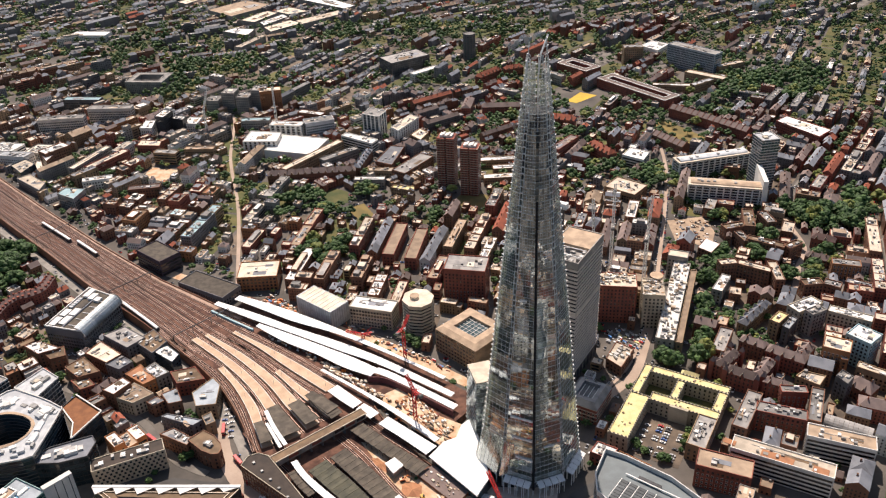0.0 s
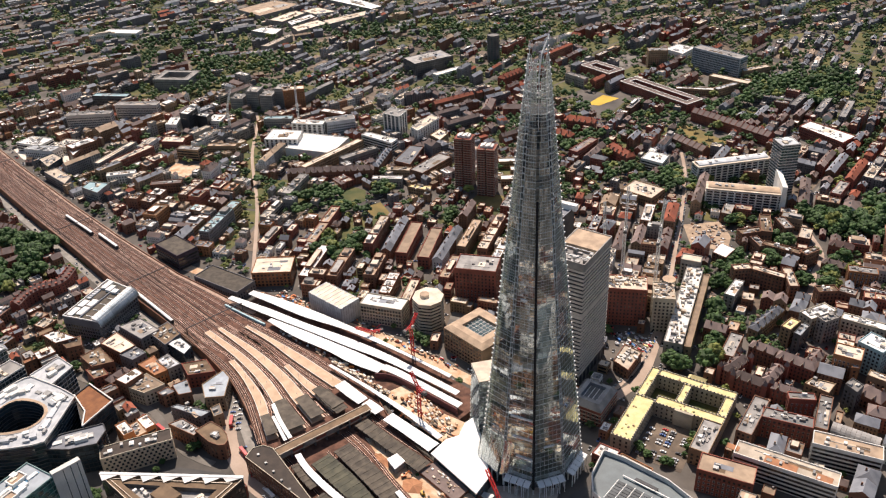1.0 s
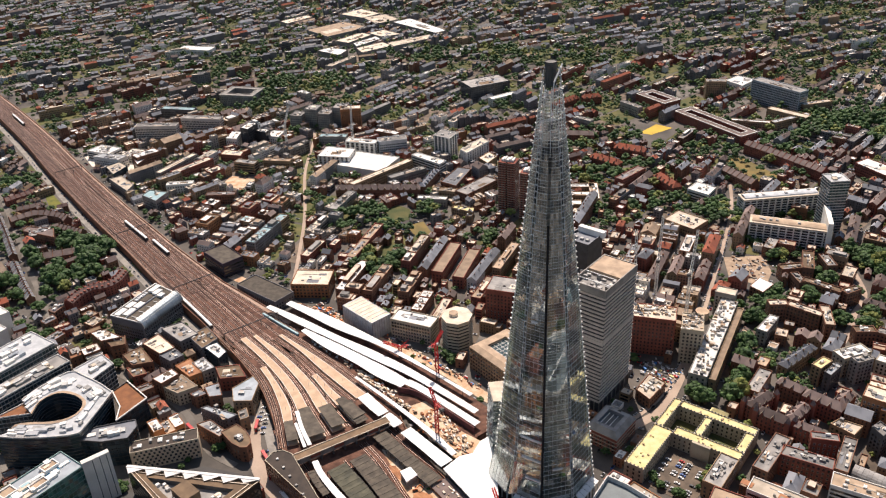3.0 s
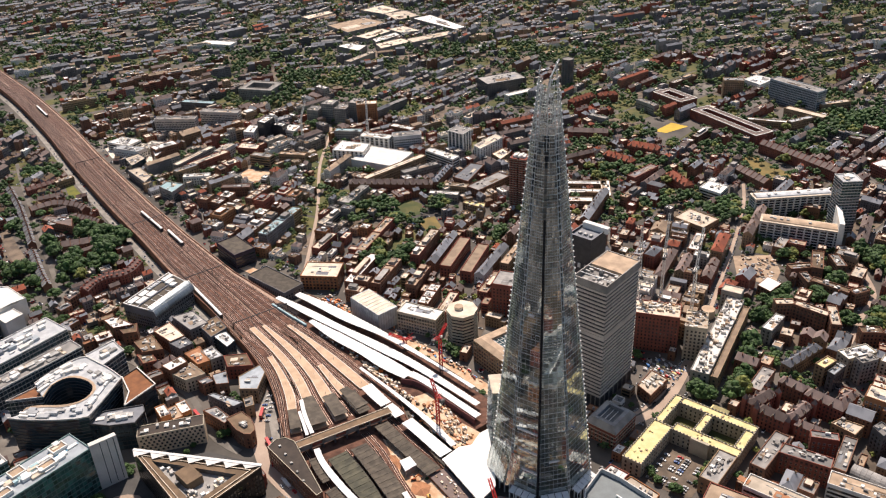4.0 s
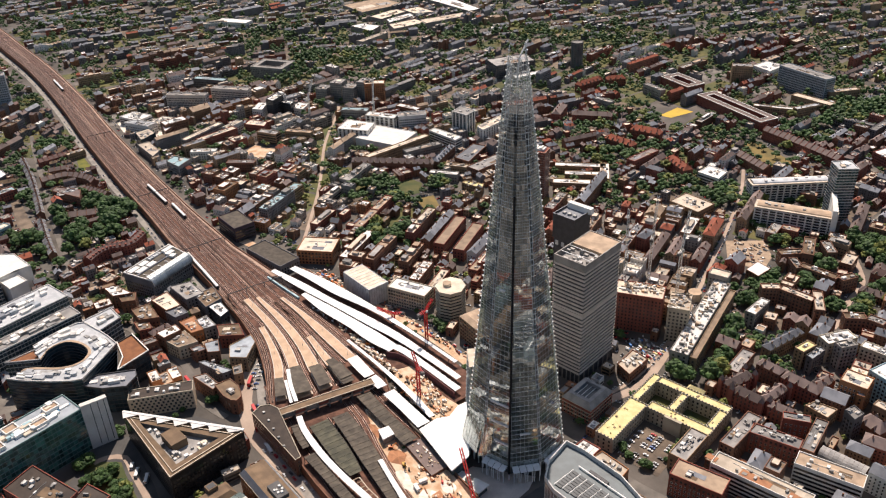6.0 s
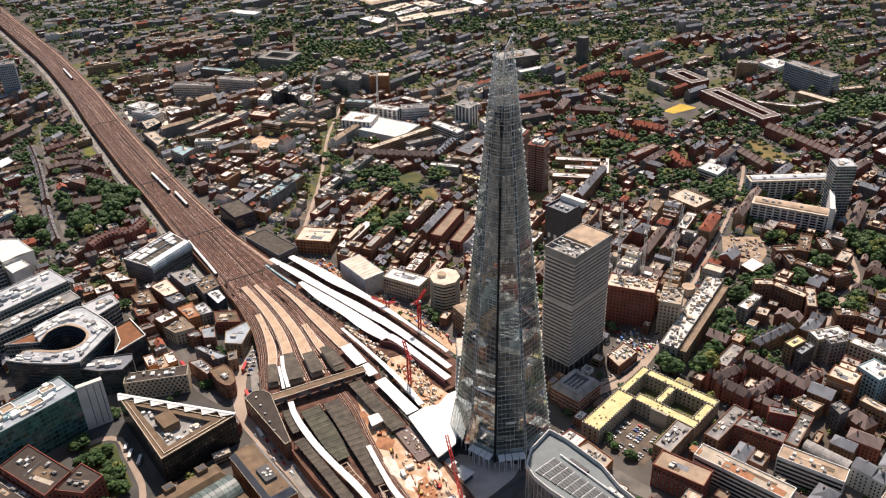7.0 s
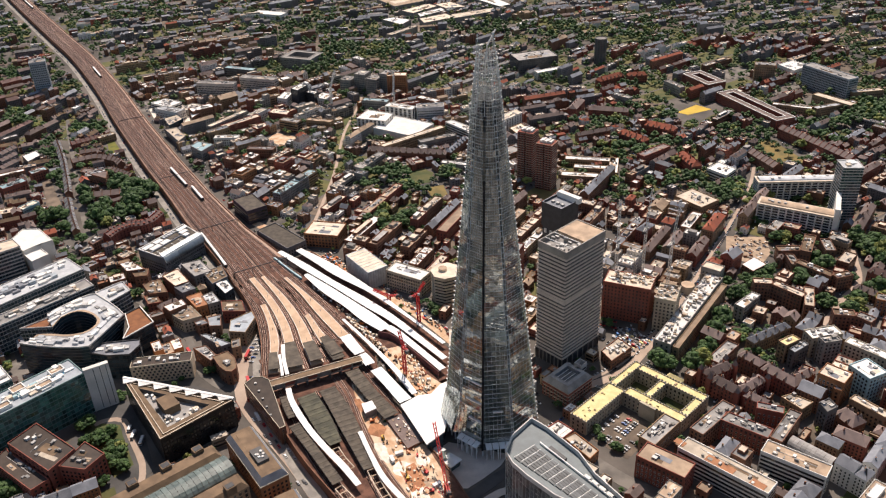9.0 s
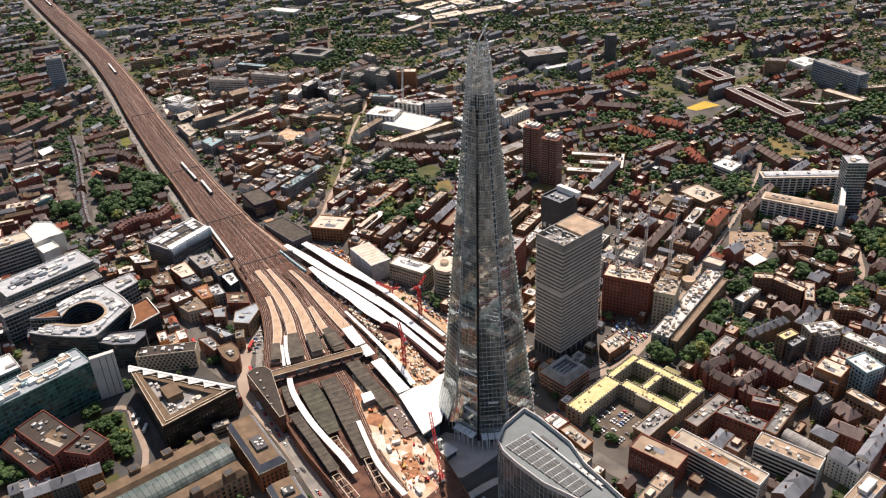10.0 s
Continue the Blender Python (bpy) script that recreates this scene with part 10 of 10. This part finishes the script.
for di, (sx, sy, rot, style) in enumerate(DISTRICTS):
    v = -650.0
    while v < 650:
        bd = rng.uniform(26, 44)
        u = -650.0 + rng.uniform(0, 40)
        while u < 650:
            bw = rng.uniform(38, 90)
            c = spin([(u + bw / 2, v + bd / 2)], sx, sy, rot)[0]
            if seen_or_mirrored(*c) and np.argmin(((SEEDS - c) ** 2).sum(1)) == di:
                block(c[0], c[1], bw, bd, rot, style)
            u += bw + rng.uniform(5.0, 8.0)
        v += bd + rng.uniform(5.0, 8.0)

# larger blocks of flats and offices towards the hospital
for _ in range(2500):
    x, y = rng.uniform(140, 420), rng.uniform(380, 800)
    w, d = rng.uniform(18, 36), rng.uniform(10, 15)
    a = 62 + 90 * int(rng.integers(2)) + rng.normal(0, 3)
    if is_free(rect(x, y, w + 2, d + 2, a), 0.03) and seen_or_mirrored(x, y):
        lot(x, y, w, d, a, "mansion", rng.uniform(11, 18), True)

# small buildings and huts in what room is left near the camera
for _ in range(17000):
    x, y = rng.uniform(-700, 480), rng.uniform(280, 1150)
    di = int(np.argmin(((SEEDS - (x, y)) ** 2).sum(1)))
    w, d = rng.uniform(7, 15), rng.uniform(6, 11)
    if is_free(rect(x, y, w + 2, d + 2, DISTRICTS[di][2]), 0.03) and seen_or_mirrored(x, y):
        lot(x, y, w, d, DISTRICTS[di][2], DISTRICTS[di][3], rng.uniform(5, 11))

# trees over the free ground
for _ in range(30000):
    x, y = rng.uniform(-1700, 1000), rng.uniform(420, 2150)
    if not seen_or_mirrored(x, y) or rng.random() > greenness(x, y) * 1.3:
        continue
    r = rng.uniform(2.4, 4.6) if y < 850 else rng.uniform(4.2, 8.2)
    if is_free(rect(x, y, r * 0.9, r * 0.9, 0), 0.1):
        tree(x, y, r, near_enough(x, y))
        take(rect(x, y, r, r, 0))

# cars along the far streets
FAR_CARS = Acc()
for _ in range(9000):
    x, y = rng.uniform(-900, 500), rng.uniform(430, 1150)
    if seen_or_mirrored(x, y) and is_free(rect(x, y, 5, 3, 0), 0.0):
        rot = DISTRICTS[int(np.argmin(((SEEDS - (x, y)) ** 2).sum(1)))][2] + 90 * rng.integers(2)
        col = pick({"car_white": 4, "car_dark": 3, "car_red": 1.2, "car_blue": 1.2, "car_silver": 4})
        FAR_CARS.add(boxf(x, y, 0.45, 4.3, 1.75, 0.55, rot), col, 0.5).add(boxf(x, y, 1.0, 2.3, 1.5, 0.5, rot), "window_dark", 0.5)
        take(rect(x, y, 7, 5, 0))
for p, q in zip((RLINE - RN * (rights[:, None] + 5))[20:-30], (RLINE - RN * (rights[:, None] + 5))[21:-29]):
    if rng.random() < 0.55:
        rot = math.degrees(math.atan2(*(q - p)[::-1]))
        c = p + RN[0] * rng.choice([-1.9, 1.9])
        FAR_CARS.add(boxf(c[0], c[1], 0.4, 4.3, 1.75, 0.6, rot), pick({"car_white": 4, "car_dark": 3, "car_red": 1, "car_silver": 3}), 0.5).add(boxf(c[0], c[1], 1.0, 2.3, 1.5, 0.5, rot), "window_dark", 0.5)
street_line = curve_pts([(109, 500), (130, 525), (150, 560), (175, 620), (201, 710), (226, 800), (250, 900)], 7)
for p, q in zip(street_line[:-1], street_line[1:]):
    rot = math.degrees(math.atan2(*(q - p)[::-1]))
    for sg in (-1, 1):
        if rng.random() < 0.6:
            c = p + np.array([math.sin(radians(rot)), -math.cos(radians(rot))]) * 2.6 * sg
            FAR_CARS.add(boxf(c[0], c[1], 0.3, 4.3, 1.75, 0.7, rot), pick({"car_white": 4, "car_dark": 3, "car_red": 1, "car_silver": 3}), 0.5).add(boxf(c[0], c[1], 1.0, 2.3, 1.5, 0.5, rot), "window_dark", 0.5)
tagged(FAR_CARS.ob("distant_cars"), "small parked cars along the streets", "car", kind="stuff")
tagged(BLOCKS.ob("block_ground"), "paved yards, lawns and gardens between the buildings", "ground", kind="stuff")
tagged(TREES_FAR.ob("distant_trees"), "many green trees scattered through the far streets", "trees", kind="stuff")
for k, nm, lb in (("wall", "distant_building_walls", "brick and rendered walls of the distant city"), ("roof", "distant_roofs", "flat, slate and tiled roofs of the distant city"), ("window", "distant_windows", "dark windows of the distant city"), ("roof_unit", "distant_roof_units", "plant and hatches on distant roofs"), ("chimney", "distant_chimneys", "brick chimneys of distant houses")):
    o = FAR[k].ob(nm)
    if o:
        tagged(o, lb, "building", kind="stuff")


# ---- each thing's empty sits at its base; the parts stay where they are ----
low, high = {}, {}


def top_of(o):
    while o.parent:
        o = o.parent
    return o


for o in bpy.data.objects:
    if o.type == "MESH" and o.parent:
        root = top_of(o)
        if root.type == "EMPTY" and root.location.length == 0:
            co = np.empty(len(o.data.vertices) * 3, np.float32)
            o.data.vertices.foreach_get("co", co)
            co = co.reshape(-1, 3) @ np.array(o.matrix_basis.to_3x3()).T + np.array(o.matrix_basis.translation)
            a, b = co.min(0), co.max(0)
            low[root.name] = np.minimum(low.get(root.name, a), a)
            high[root.name] = np.maximum(high.get(root.name, b), b)
for o in bpy.data.objects:
    if o.parent and o.parent.name in low and not o.parent.parent:
        a, b = low[o.parent.name], high[o.parent.name]
        o.matrix_parent_inverse = Matrix.Translation((-(a[0] + b[0]) / 2, -(a[1] + b[1]) / 2, -a[2]))
for name, a in low.items():
    b = high[name]
    bpy.data.objects[name].location = ((a[0] + b[0]) / 2, (a[1] + b[1]) / 2, a[2])
